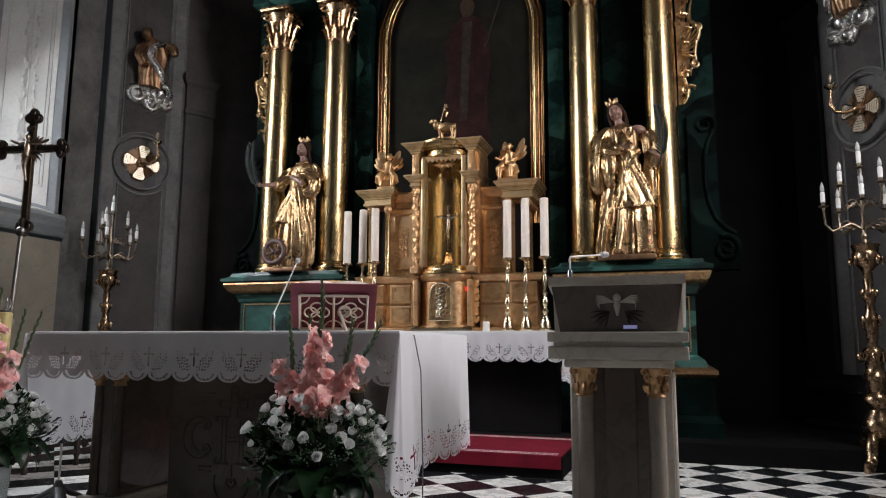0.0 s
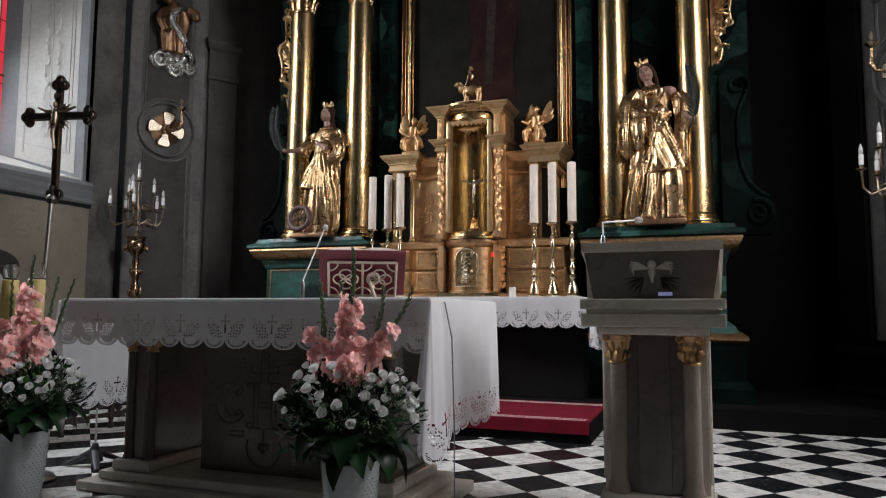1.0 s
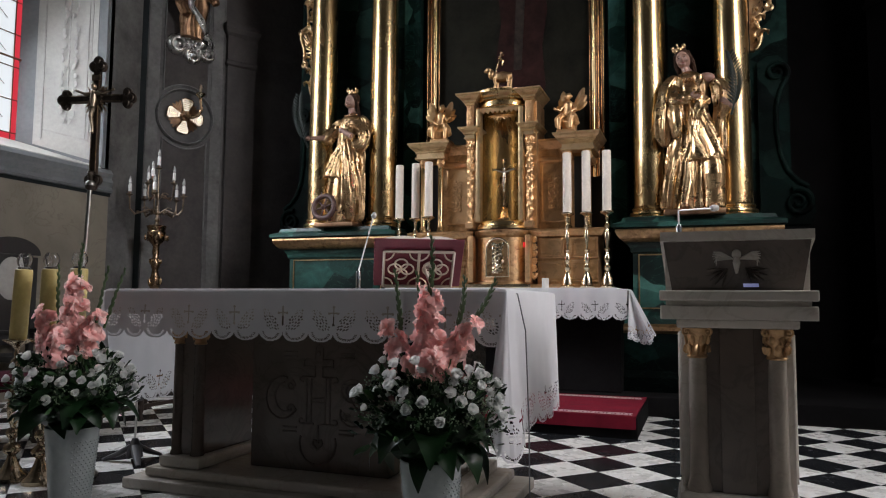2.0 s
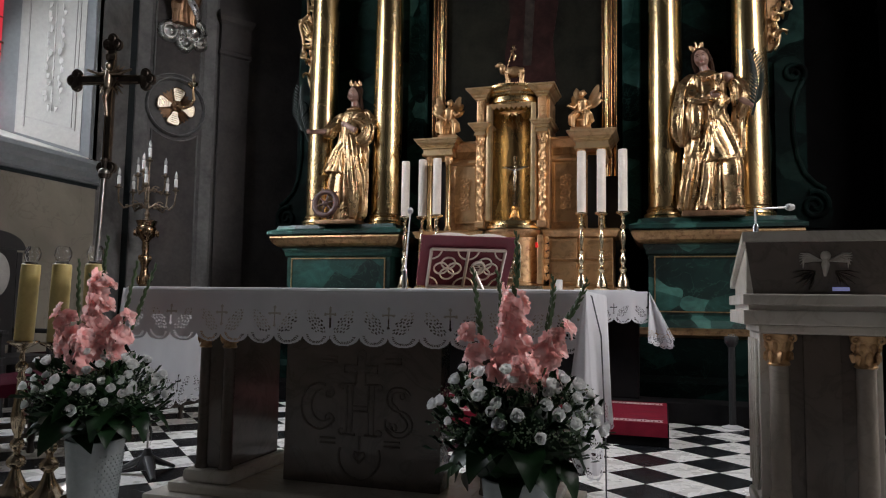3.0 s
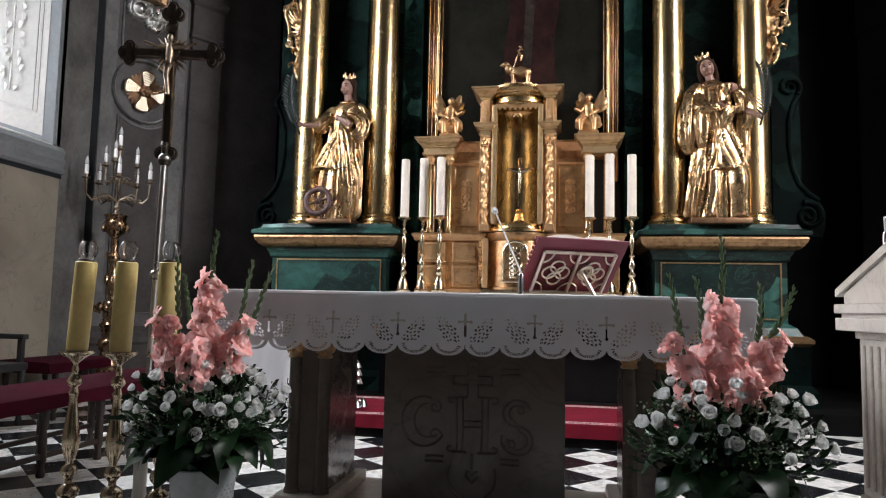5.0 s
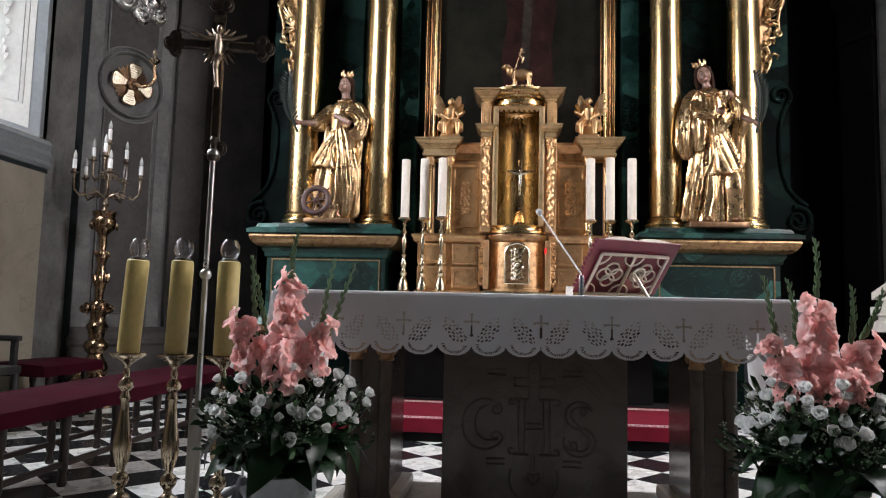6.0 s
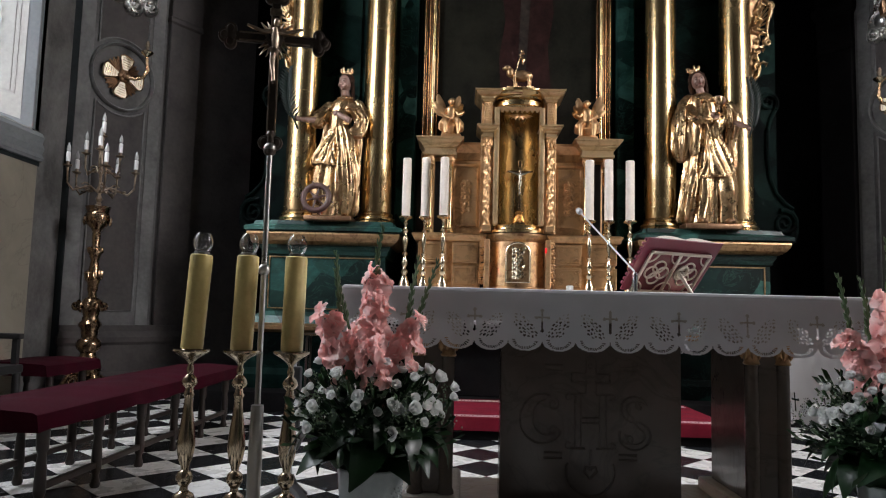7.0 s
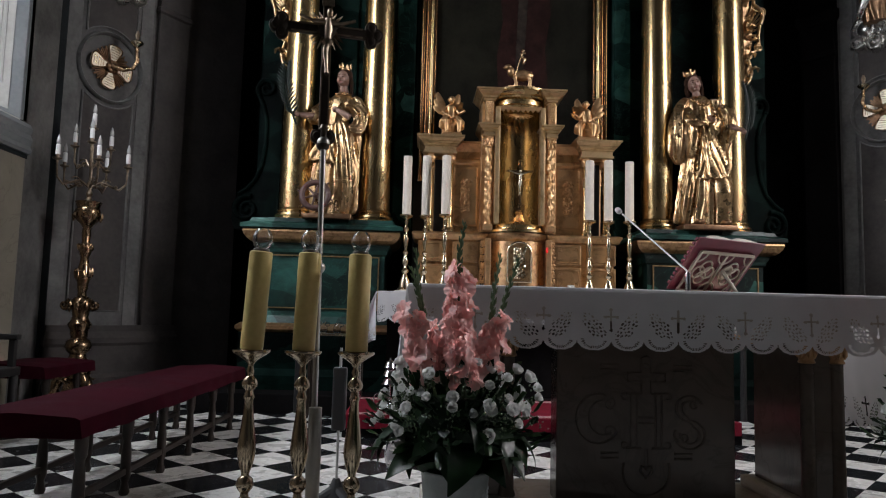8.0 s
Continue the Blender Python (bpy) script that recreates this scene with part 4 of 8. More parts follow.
    for s in (-1, 1):
        for k in range(6):
            p0, mid = Vector((s * (0.015 + 0.006 * k), yy + 0.014, 1.165)), Vector((s * (0.062 + 0.004 * k), yy + 0.006, 1.192 - 0.006 * k))
            end = Vector((s * (0.135 - 0.011 * k), yy + 0.016, 1.200 - 0.013 * k))
            bm = tube([p0, mid, end], [0.012, 0.014, 0.004], 7, None, 0.45)
            put("feather", bm, STONE, "", True)
        for k in range(5):
            a = radians(-8 - 17 * k)
            c, si = math.cos(a) * s, math.sin(a)
            bm = tube([(s * 0.035, yy + 0.018, 1.125), (s * 0.035 + 0.05 * c, yy + 0.012, 1.130 + 0.05 * si), (s * 0.035 + 0.098 * c, yy + 0.022, 1.130 + 0.085 * si)], [0.006, 0.013, 0.003], 6, None, 0.4)
            put("olive_leaf", bm, STONE_DARK, "darker carved leaf", True)
    put("digital_label", boxed(0.025, 0.085, yy + 0.012, yy + 0.02, 1.045, 1.060), plain("pale_blue_lit_label", (0.5, 0.5, 0.6), 0.4, 0.0, Emission_Color=(0.45, 0.5, 1.0, 1), Emission_Strength=0.5), "small pale blue display")
    return t


ambo()
gooseneck((-0.235, 3.48, 1.228), (-0.236, 3.485, 1.405), (-0.085, 3.60, 1.425), "bent microphone on the ambo", 0.10)

# ---- tall brass candlesticks with wax candles and glass followers ----


OLD_BRASS = gilt("tarnished_brass", (0.46, 0.37, 0.26), (0.20, 0.155, 0.10), 0.15, 9.0, 0.12, 0.003)


def brass_candlestick(x, y, lean):
    t = thing("floor_candlestick", (x, y, 0), "polished brass turned floor candlestick", "candlestick", "three floor candlesticks")
    prof = [(0.085, 0.0), (0.088, 0.02), (0.080, 0.03), (0.060, 0.045), (0.045, 0.07), (0.030, 0.10), (0.024, 0.13), (0.050, 0.15), (0.054, 0.165), (0.045, 0.185), (0.020, 0.20), (0.018, 0.215), (0.036, 0.235), (0.040, 0.25), (0.034, 0.268), (0.017, 0.28), (0.020, 0.295), (0.032, 0.32), (0.041, 0.36), (0.042, 0.385), (0.036, 0.43), (0.024, 0.51), (0.019, 0.56), (0.022, 0.568), (0.026, 0.575), (0.020, 0.585), (0.017, 0.60), (0.034, 0.615), (0.037, 0.625), (0.030, 0.64), (0.014, 0.655), (0.018, 0.675), (0.012, 0.69), (0.014, 0.70), (0.030, 0.715), (0.052, 0.728), (0.080, 0.742), (0.086, 0.748), (0.084, 0.754), (0.050, 0.752), (0.046, 0.757)]
    part("stem", lathe([(q * (0.84 if z > 0.10 else 1.0), z) for q, z in prof], 32), OLD_BRASS, t, "", True)
    for k in range(3):
        a = radians(90 + 120 * k)
        part("foot", tube([(0.05 * math.cos(a), 0.05 * math.sin(a), 0.04), (0.085 * math.cos(a), 0.085 * math.sin(a), 0.022), (0.11 * math.cos(a), 0.11 * math.sin(a), 0.006)], [0.014, 0.016, 0.008], 8), OLD_BRASS, t, "", True)
    c = thing("wax_candle", (x, y, 0.757), "thick yellow beeswax candle standing in a brass dish", "candle", "yellow wax candles")
    c.matrix_world = pose(x, y, 0.757, 0, lean, 0)
    part("wax", lathe([(0.043, 0.0), (0.044, 0.02), (0.0445, 0.36), (0.043, 0.376), (0.038, 0.380)], 32), WAX_YELLOW, c, "", True)
    g = thing("glass_follower", (x, y, 1.137), "clear round glass wind guard on a wax candle", "glass", "glass wind guards")
    g.matrix_world = pose(x, y, 0.757, 0, lean, 0) @ Matrix.Translation((0, 0, 0.380))
    part("collar", lathe([(0.030, 0.0), (0.032, 0.004), (0.030, 0.010), (0.026, 0.012)], 24), plain("dark_metal", (0.05, 0.045, 0.04), 0.4, 0.8), g, "dark metal collar", True)
    outer = [(0.024, 0.010), (0.033, 0.022), (0.040, 0.042), (0.039, 0.060), (0.031, 0.078), (0.024, 0.088)]
    inner = [(q - 0.0018, z) for q, z in reversed(outer)]
    bm = lathe(outer + inner + [outer[0]], 32, cap=False)
    ob = part("globe", bm, CLEAR, g, "clear glass globe", True)
    ob.visible_shadow = False


for x, y, lean in ((-3.665, 2.910, 3.0), (-3.466, 2.917, 1.5), (-3.262, 2.920, 0.5)):
    brass_candlestick(x, y, lean)

BRONZE = gilt("worn_bronze", (0.30, 0.235, 0.17), (0.075, 0.058, 0.043), 0.28, 12.0, 0.15)
DARK_BRONZE = gilt("blackened_bronze", (0.075, 0.058, 0.045), (0.022, 0.018, 0.016), 0.30, 9.0, 0.12, metal=0.8)
STEEL = gilt("grey_steel_pole", (0.36, 0.345, 0.32), (0.25, 0.235, 0.21), 0.24, 3.0, 0.03, 0.002)


def processional_cross():
    t = thing("processional_cross", (-3.43, 3.06, 0), "dark bronze processional cross on a steel pole with a heavy foot", "cross")
    top = Vector((-0.035, 0.12, 2.15))
    foot = Vector((0, 0, 0))

    def at(z):
        return foot.lerp(top, z / 2.15)
    part("foot", lathe([(0.15, 0.0), (0.155, 0.012), (0.14, 0.03), (0.07, 0.045), (0.035, 0.08), (0.028, 0.16), (0.030, 0.30), (0.026, 0.52)], 28), STEEL, t, "heavy turned metal foot", True)
    part("pole", tube([at(0.05), at(1.0), at(1.62)], 0.0125, 14), STEEL, t, "steel pole", True)
    for z, r in ((1.092, 0.026), (1.636, 0.028)):
        bm = bmesh.new()
        blob(bm, at(z), (r, r, r), 0.0, 3)
        part("knop", bm, STEEL, t, "round metal knop", True)
    m = Matrix.Translation(at(2.15)) @ Matrix.Rotation(radians(12), 4, "Z") @ Matrix.Diagonal((0.98, 1.2, 1.12, 1))

    def put(name, bm, mat, label=""):
        bmesh.ops.transform(bm, matrix=m, verts=bm.verts)
        return part(name, bm, mat, t, label, True)
    bars = ((-0.021, 0.021, -0.41, 0.15), (-0.18, 0.18, -0.020, 0.020))
    for k, (x0, x1, z0, z1) in enumerate(bars):
        put("cross_bar", boxed(x0, x1, -0.010 - 0.001 * k, 0.010 + 0.001 * k, z0, z1, bevel=0.004), DARK_BRONZE, "dark bronze cross bar")
        # raised bright borders along the bar
        for e in (-1, 1):
            if k == 0:
                bm = boxed(e * 0.017 - 0.003, e * 0.017 + 0.003, -0.0145, -0.010, z0 + 0.02, z1 - 0.02, bevel=0.001)
            else:
                bm = boxed(x0 + 0.02, x1 - 0.02, -0.0155, -0.011, e * 0.016 - 0.003, e * 0.016 + 0.003, bevel=0.001)
            put("edge_strip", bm, BRONZE, "bright worn metal edge strip")
    for cx, cz, dx, dz in ((0, 0.175, 0, 1), (-0.20, 0, -1, 0), (0.20, 0, 1, 0), (0, -0.43, 0, -1)):
        bm = bmesh.new()
        for ox, oz in ((dx, dz), (dz, dx), (-dz, -dx)):
            mm = Matrix.Translation((cx + ox * 0.027, 0, cz + oz * 0.027)) @ Matrix.Rotation(radians(90), 4, "X")
            lathe([(0.027, -0.010), (0.029, -0.004), (0.029, 0.004), (0.027, 0.010), (0.019, 0.011), (0.016, 0.016), (0.004, 0.018)], 18, bm, mm)
        lathe([(0.026, -0.010), (0.026, 0.012), (0.010, 0.017)], 16, bm, Matrix.Translation((cx, 0, cz)) @ Matrix.Rotation(radians(90), 4, "X"))
        put("trefoil", bm, DARK_BRONZE, "trefoil end of the cross")
    # four sprays of pointed leaves between the arms
    for q in range(4):
        bm = bmesh.new()
        for k in range(5):
            a = radians(45 + 90 * q + 17 * (k - 2))
            ln = 0.098 if k == 2 else (0.085 if k in (1, 3) else 0.068)
            tube([(0.02 * math.cos(a), 0.004, 0.02 * math.sin(a)), (ln * 0.6 * math.cos(a), -0.004, ln * 0.6 * math.sin(a)), (ln * math.cos(a), 0.004, ln * math.sin(a))], [0.008, 0.0125, 0.002], 6, bm, 0.5)
        put("leaf_spray", bm, BRONZE, "bronze leaf spray at the crossing")
    put("boss", lathe([(0.040, 0.0), (0.040, 0.014), (0.030, 0.018)], 24, m=Matrix.Rotation(radians(90), 4, "X")), DARK_BRONZE, "round boss at the crossing")
    c = bmesh.new()
    tube([(0, -0.028, 0.035), (0.004, -0.033, -0.01), (0.003, -0.032, -0.05), (-0.006, -0.036, -0.10), (0.002, -0.028, -0.165), (0.003, -0.03, -0.185)], [0.014, 0.020, 0.015, 0.013, 0.008, 0.010], 10, c)
    tube([(-0.125, -0.018, 0.045), (-0.06, -0.026, 0.022), (0, -0.03, 0.02), (0.06, -0.026, 0.022), (0.125, -0.018, 0.045)], [0.006, 0.008, 0.013, 0.008, 0.006], 8, c)
    blob(c, (0.007, -0.038, 0.056), (0.014, 0.016, 0.019), 0.0, 2)
    blob(c, (0, -0.036, -0.06), (0.022, 0.014, 0.02), 0.2, 2)
    put("corpus", c, BRONZE, "small cast figure on the cross")
    put("title_plate", boxed(-0.028, 0.028, -0.018, -0.011, 0.095, 0.125, bevel=0.003), BRONZE, "small title plate")
    socket = bmesh.new()
    lathe([(0.016, -0.035), (0.026, -0.025), (0.028, -0.01), (0.016, 0.0), (0.013, 0.05), (0.020, 0.06), (0.014, 0.075)], 16, socket, Matrix.Translation(at(1.64)))
    part("socket", socket, DARK_BRONZE, t, "turned socket under the cross", True)


processional_cross()

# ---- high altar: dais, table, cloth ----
# Dais, tread and altar body are coloured black for the shade there.
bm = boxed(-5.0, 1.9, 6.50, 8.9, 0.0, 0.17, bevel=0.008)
setting("dais", bm, SHADE_BLACK, "stone step under the high altar, shade in its black")


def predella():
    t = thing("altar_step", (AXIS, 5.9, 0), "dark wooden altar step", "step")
    part("tread", boxed(-1.50, 1.46, -0.52, 0.60, 0.0, 0.155, bevel=0.006), SHADE_BLACK, t)
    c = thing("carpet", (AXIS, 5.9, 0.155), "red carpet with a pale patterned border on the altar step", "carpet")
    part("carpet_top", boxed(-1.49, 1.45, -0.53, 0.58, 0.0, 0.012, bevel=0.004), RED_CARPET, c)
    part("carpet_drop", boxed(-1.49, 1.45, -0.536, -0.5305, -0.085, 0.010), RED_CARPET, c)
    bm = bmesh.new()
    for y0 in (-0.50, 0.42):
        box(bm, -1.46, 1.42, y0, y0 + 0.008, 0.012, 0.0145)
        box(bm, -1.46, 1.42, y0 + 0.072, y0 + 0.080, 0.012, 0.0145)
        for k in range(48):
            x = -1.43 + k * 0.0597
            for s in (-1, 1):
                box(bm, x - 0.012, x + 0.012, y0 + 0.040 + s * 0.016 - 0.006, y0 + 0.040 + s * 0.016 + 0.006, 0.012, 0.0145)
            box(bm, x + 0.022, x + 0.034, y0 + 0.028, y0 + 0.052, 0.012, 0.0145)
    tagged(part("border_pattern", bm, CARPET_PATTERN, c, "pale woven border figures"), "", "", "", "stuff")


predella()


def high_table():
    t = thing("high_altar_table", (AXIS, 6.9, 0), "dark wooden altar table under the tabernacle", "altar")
    part("body", boxed(-1.25, 1.22, -0.25, 0.6, 0.17, 1.0, bevel=0.01), SHADE_BLACK, t, "altar body, coloured black for shade")
    part("table_slab", boxed(-1.32, 1.29, -0.44, 0.6, 1.0, 1.095, bevel=0.01), DARK_WOOD, t)
    part("shelf", boxed(-1.20, 1.18, -0.12, 0.6, 1.095, 1.125, bevel=0.006), LINEN, t, "low linen-covered shelf behind the table")
    c = thing("high_altar_cloth", (AXIS, 6.9, 1.095), "white linen cloth with scalloped lace on the high altar", "tablecloth")
    part("cloth_top", boxed(-1.33, 1.30, -0.45, -0.125, 0.0, 0.011, bevel=0.003), LINEN, c)
    lace("lace_front", 2.63, 0.27, 0.006, lambda u, v, w: (-1.33 + u, -0.455 - w, 0.008 - v), LINEN, c, "white lace front hem", 0.30, 0.05, 0.010, 0.01)
    for x, s in ((1.305, 1), (-1.335, -1)):
        def corner(u, v, w, x=x, s=s):
            f, g = v / 0.5, u / 0.55
            r = 0.005 + 0.10 * f ** 0.9
            along = max(0.0, g - 0.6) * 0.62
            return (x + s * (0.01 + f * (0.23 * min(1.0, g / 0.6) - 0.03) + w), -0.455 - r * 0.5 * math.cos(g * 9) + along, 0.008 - v * (1.02 - 0.30 * abs(g - 0.42)))
        lace("lace_end", 0.55, 0.50, 0.005, corner, LINEN, c, "hanging lace corner", 0.17, 0.02, 0.006, 0.01)


high_table()

# ---- gilt tabernacle ----
TX = -2.055


def carving(bm, x, z, w, h, y, seed, n=5, r=0.010):
    """Mirrored scrolls and leaves in a field w by h about (x, z)."""
    rnd = random.Random(seed)
    for k in range(n):
        f = (k + 0.5) / n
        zz = z - h / 2 + h * f
        rr = w * rnd.uniform(0.20, 0.32)
        for s in (-1, 1):
            tube(spiral(x + s * w * 0.22, zz, min(rr, h / n * 0.62), 1.1, rnd.choice((0, 1.6)), s, y, 12, 0.25), [r * (0.7 + 0.3 * math.sin(i)) for i in range(12)], 5, bm)
            blob(bm, (x + s * w * rnd.uniform(0.1, 0.36), y, zz + h / n * 0.4), (r * 1.8, r * 0.9, r * 2.2), 0.5, 1)
        blob(bm, (x, y, zz), (r * 1.5, r, r * 2.6), 0.4, 1)
    return bm


def tabernacle():
    t = thing("tabernacle", (TX, 7.2, 1.125), "gilt carved tabernacle with an open exposition niche and side wings", "tabernacle")
    o = Vector((0, -7.2, -1.125))

    def put(name, bm, mat, label="", smooth=False, parent=t):
        bmesh.ops.translate(bm, verts=bm.verts, vec=o)
        return part(name, bm, mat, parent, label, smooth)
    trim = gilt("bright_trim_gilding", (0.74, 0.54, 0.30), (0.44, 0.28, 0.14), 0.34, 8.0, 0.12, 0.003, (1, 1, 1), 0.92)
    put("plinth", boxed(-1.0, 1.0, 7.0, 7.45, 1.125, 1.165, bevel=0.006), GOLD_MATT, "gilt plinth")
    put("plinth", boxed(-0.335, 0.335, 6.90, 7.0, 1.125, 1.165, bevel=0.006), BRASS, "brass plinth")
    # lower bodies of the wings with framed panels
    for s in (-1, 1):
        def xs(a, b):
            return tuple(sorted((s * a, s * b)))
        put("wing_base", boxed(*xs(0.36, 0.98), 7.10, 7.45, 1.165, 1.68, bevel=0.008), GOLD_MATT, "gilt lower body")
        for a, b, y in ((0.36, 0.66, 7.06), (0.68, 1.0, 7.02)):
            for z0, z1 in ((1.19, 1.40), (1.43, 1.63)):
                pn = put("panel", boxed(*xs(a + 0.02, b - 0.02), y, 7.11, z0, z1, bevel=0.008), GOLD_MATT, "gilt panel with carved corners")
                bm = bmesh.new()
                cx, cz, hw, hh = s * (a + b) / 2, (z0 + z1) / 2, (b - a) / 2 - 0.045, (z1 - z0) / 2 - 0.025
                tube([(cx - hw, y - 0.004, cz - hh), (cx + hw, y - 0.004, cz - hh), (cx + hw, y - 0.004, cz + hh), (cx - hw, y - 0.004, cz + hh), (cx - hw, y - 0.004, cz - hh)], 0.006, 5, bm)
                for dx in (-1, 1):
                    for dz in (-1, 1):
                        tube(spiral(cx + dx * (hw - 0.03), cz + dz * (hh - 0.022), 0.024, 1.0, 0, dx, y - 0.004, 10), 0.006, 5, bm)
                put("carving", bm, GOLD_MATT, "", True, pn)["kind"] = "stuff"
        bm = bmesh.new()
        moulding(bm, *xs(0.34, 1.0), 7.06, 7.45, [(0.0, 1.64), (0.02, 1.65), (0.03, 1.68), (0.045, 1.70), (0.045, 1.715), (0.02, 1.725)])
        put("cornice", bm, GOLD_MATT, "gilt moulded cornice")
        # wing wall, carved drop, entablature, colonnettes
        put("wing_wall", boxed(*xs(0.34, 0.86), 7.16, 7.45, 1.72, 2.56, bevel=0.006), GOLD_MATT, "gilt wing wall")
        put("wing_panel", boxed(*xs(0.40, 0.64), 7.135, 7.165, 1.80, 2.40, bevel=0.012), GOLD_MATT)
        put("carving", carving(bmesh.new(), s * 0.52, 2.10, 0.13, 0.34, 7.130, 3, 5, 0.011), GOLD_MATT, "carved hanging ornament", True)["kind"] = "stuff"
        bm = bmesh.new()
        moulding(bm, *xs(0.34, 0.90), 7.15, 7.45, [(0.0, 2.42), (0.02, 2.44), (0.02, 2.47), (0.0, 2.49), (0.0, 2.56), (0.03, 2.60), (0.06, 2.63), (0.06, 2.655)])
        put("cornice", bm, GOLD_MATT, "gilt moulded cornice")
        for cx, yy in ((0.68, 7.06), (0.88, 7.06)):
            prof = [(0.042, 1.725), (0.042, 1.745), (0.030, 1.755), (0.034, 1.77), (0.027, 1.785), (0.027, 2.40), (0.032, 2.41), (0.028, 2.42)]
            put("colonnette", lathe(prof, 18, m=Matrix.Translation((s * cx, yy, 0))), GOLD_COLUMN, "slim gilt colonnette", True)
            bm = lathe([(0.028, 2.42), (0.036, 2.46), (0.046, 2.50)], 12, m=Matrix.Translation((s * cx, yy, 0)))
            for k in range(8):
                a = 2 * math.pi * k / 8
                blob(bm, (s * cx + 0.036 * math.cos(a), yy + 0.036 * math.sin(a), 2.465), (0.012, 0.012, 0.026), 0.3, 1)
            put("capital", bm, GOLD_MATT, "", True)
        # a black plate stands in for the shaded gap behind the colonnettes
        put("wing_slot_shade", boxed(*xs(0.735, 0.835), 7.12, 7.159, 1.74, 2.46, bevel=0.004), BLACK_VOID, "black plate as shade between the colonnettes")
        bm = bmesh.new()
        moulding(bm, *xs(0.63, 0.94), 7.01, 7.45, [(0.0, 2.50), (0.012, 2.51), (0.012, 2.53), (0.0, 2.532), (0.0, 2.575), (0.014, 2.58), (0.014, 2.592), (0.030, 2.602), (0.034, 2.618), (0.050, 2.622), (0.066, 2.645), (0.068, 2.656), (0.080, 2.660), (0.082, 2.676), (0.0, 2.685)])
        put("entablature", bm, trim, "gilt entablature of the wing")
        put("angel_plinth", boxed(*xs(0.58, 0.78), 6.98, 7.2, 2.685, 2.715, bevel=0.008), GOLD_MATT)
    # central body: rounded tabernacle with a relief door
    bm = lathe([(0.335, 1.165), (0.335, 1.19), (0.31, 1.20), (0.305, 1.64), (0.32, 1.65), (0.335, 1.67), (0.345, 1.70), (0.345, 1.715), (0.30, 1.73)], 48, m=Matrix.Translation((0, 7.22, 0)))
    put("body", bm, GOLD_DULL, "rounded dull gilt tabernacle body", True)
    bm = bmesh.new()
    pts = [(-0.115, 1.24)] + [(0.115 * -math.cos(math.pi * k / 16), 1.52 + 0.105 * math.sin(math.pi * k / 16)) for k in range(17)] + [(0.115, 1.24)]
    sheet(bm, pts, 6.885, 6.93)
    bmesh.ops.recalc_face_normals(bm, faces=bm.faces)
    door = put("door", bm, GOLD_DULL, "arched dull gilt door")
    put("door_frame", tube([(x, 6.883, z) for x, z in pts] + [(-0.115, 6.883, 1.24)], 0.010, 6), BRASS, "", True, door)
    put("door_relief", carving(bmesh.new(), 0, 1.42, 0.17, 0.30, 6.878, 11, 7, 0.010), BRASS, "embossed relief on the door", True, door)["kind"] = "stuff"
    for s in (-1, 1):
        put("side_post", boxed(*sorted((s * 0.27, s * 0.325)), 6.93, 7.02, 1.18, 1.66, bevel=0.01), GOLD_MATT)
        put("carving", carving(bmesh.new(), s * 0.345, 1.42, 0.06, 0.44, 7.02, 5, 6, 0.010), GOLD_MATT, "carved gilt volute border", True)["kind"] = "stuff"
    # sill of the niche
    bm = lathe([(0.33, 1.73), (0.33, 1.755), (0.31, 1.765), (0.30, 1.80), (0.285, 1.815)], 40, m=Matrix.Translation((0, 7.22, 0)))
    put("niche_sill", bm, GOLD_COLUMN, "rounded gilt sill", True)
    # niche: concave burnished shell
    bm = bmesh.new()
    n = 24
    for ri, rad in enumerate((0.240,)):
        lo, hi = [], []
        for k in range(n + 1):
            a = math.pi * k / n
            x, y = -rad * math.cos(a), 7.02 + rad * 1.1 * math.sin(a)
            lo.append(bm.verts.new((x, y, 1.80)))
            hi.append(bm.verts.new((x, y, 2.99)))
        for k in range(n):
            bm.faces.new((lo[k + 1], lo[k], hi[k], hi[k + 1]))
    put("niche_shell", bm, GOLD_COLUMN, "curved burnished gold niche", True)
    put("niche_back", boxed(-0.34, 0.34, 7.29, 7.45, 1.72, 3.05), GOLD_MATT)
    for s in (-1, 1):
        put("niche_jamb", boxed(*sorted((s * 0.198, s * 0.252)), 6.935, 7.03, 1.80, 2.985, bevel=0.018), trim, "bright gilt niche jamb", True)
        put("niche_wall", boxed(*sorted((s * 0.246, s * 0.375)), 7.03, 7.40, 1.73, 3.05, bevel=0.006), GOLD_MATT, "gilt pier beside the niche")
        # twisted column
        cx, cy = s * 0.312, 6.965
        put("column_base", boxed(cx - 0.045, cx + 0.045, cy - 0.045, cy + 0.045, 1.735, 1.80, bevel=0.008), GOLD_MATT)
        bm = bmesh.new()
        seg, rows = 16, 60
        rings = []
        for i in range(rows + 1):
            z = 1.80 + 0.76 * i / rows
            tw = s * i / rows * 7 * math.pi
            ring = []
            for k in range(seg):
                a = 2 * math.pi * k / seg
                r = 0.030 + 0.0075 * math.cos(2 * (a - tw)) + (0.006 * math.cos(6 * (a + tw * 0.3)) if 6 < i < rows - 6 else 0)
                ring.append(bm.verts.new((cx + r * math.cos(a), cy + r * math.sin(a), z)))
            rings.append(ring)
        for p, q in zip(rings, rings[1:]):
            for k in range(seg):
                bm.faces.new((p[k], p[(k + 1) % seg], q[(k + 1) % seg], q[k]))
        put("twisted_column", bm, GOLD_MATT, "gilt twisted column wound with leaves", True)
        bm = lathe([(0.030, 2.56), (0.036, 2.57), (0.032, 2.59), (0.046, 2.65), (0.056, 2.67)], 14, m=Matrix.Translation((cx, cy, 0)))
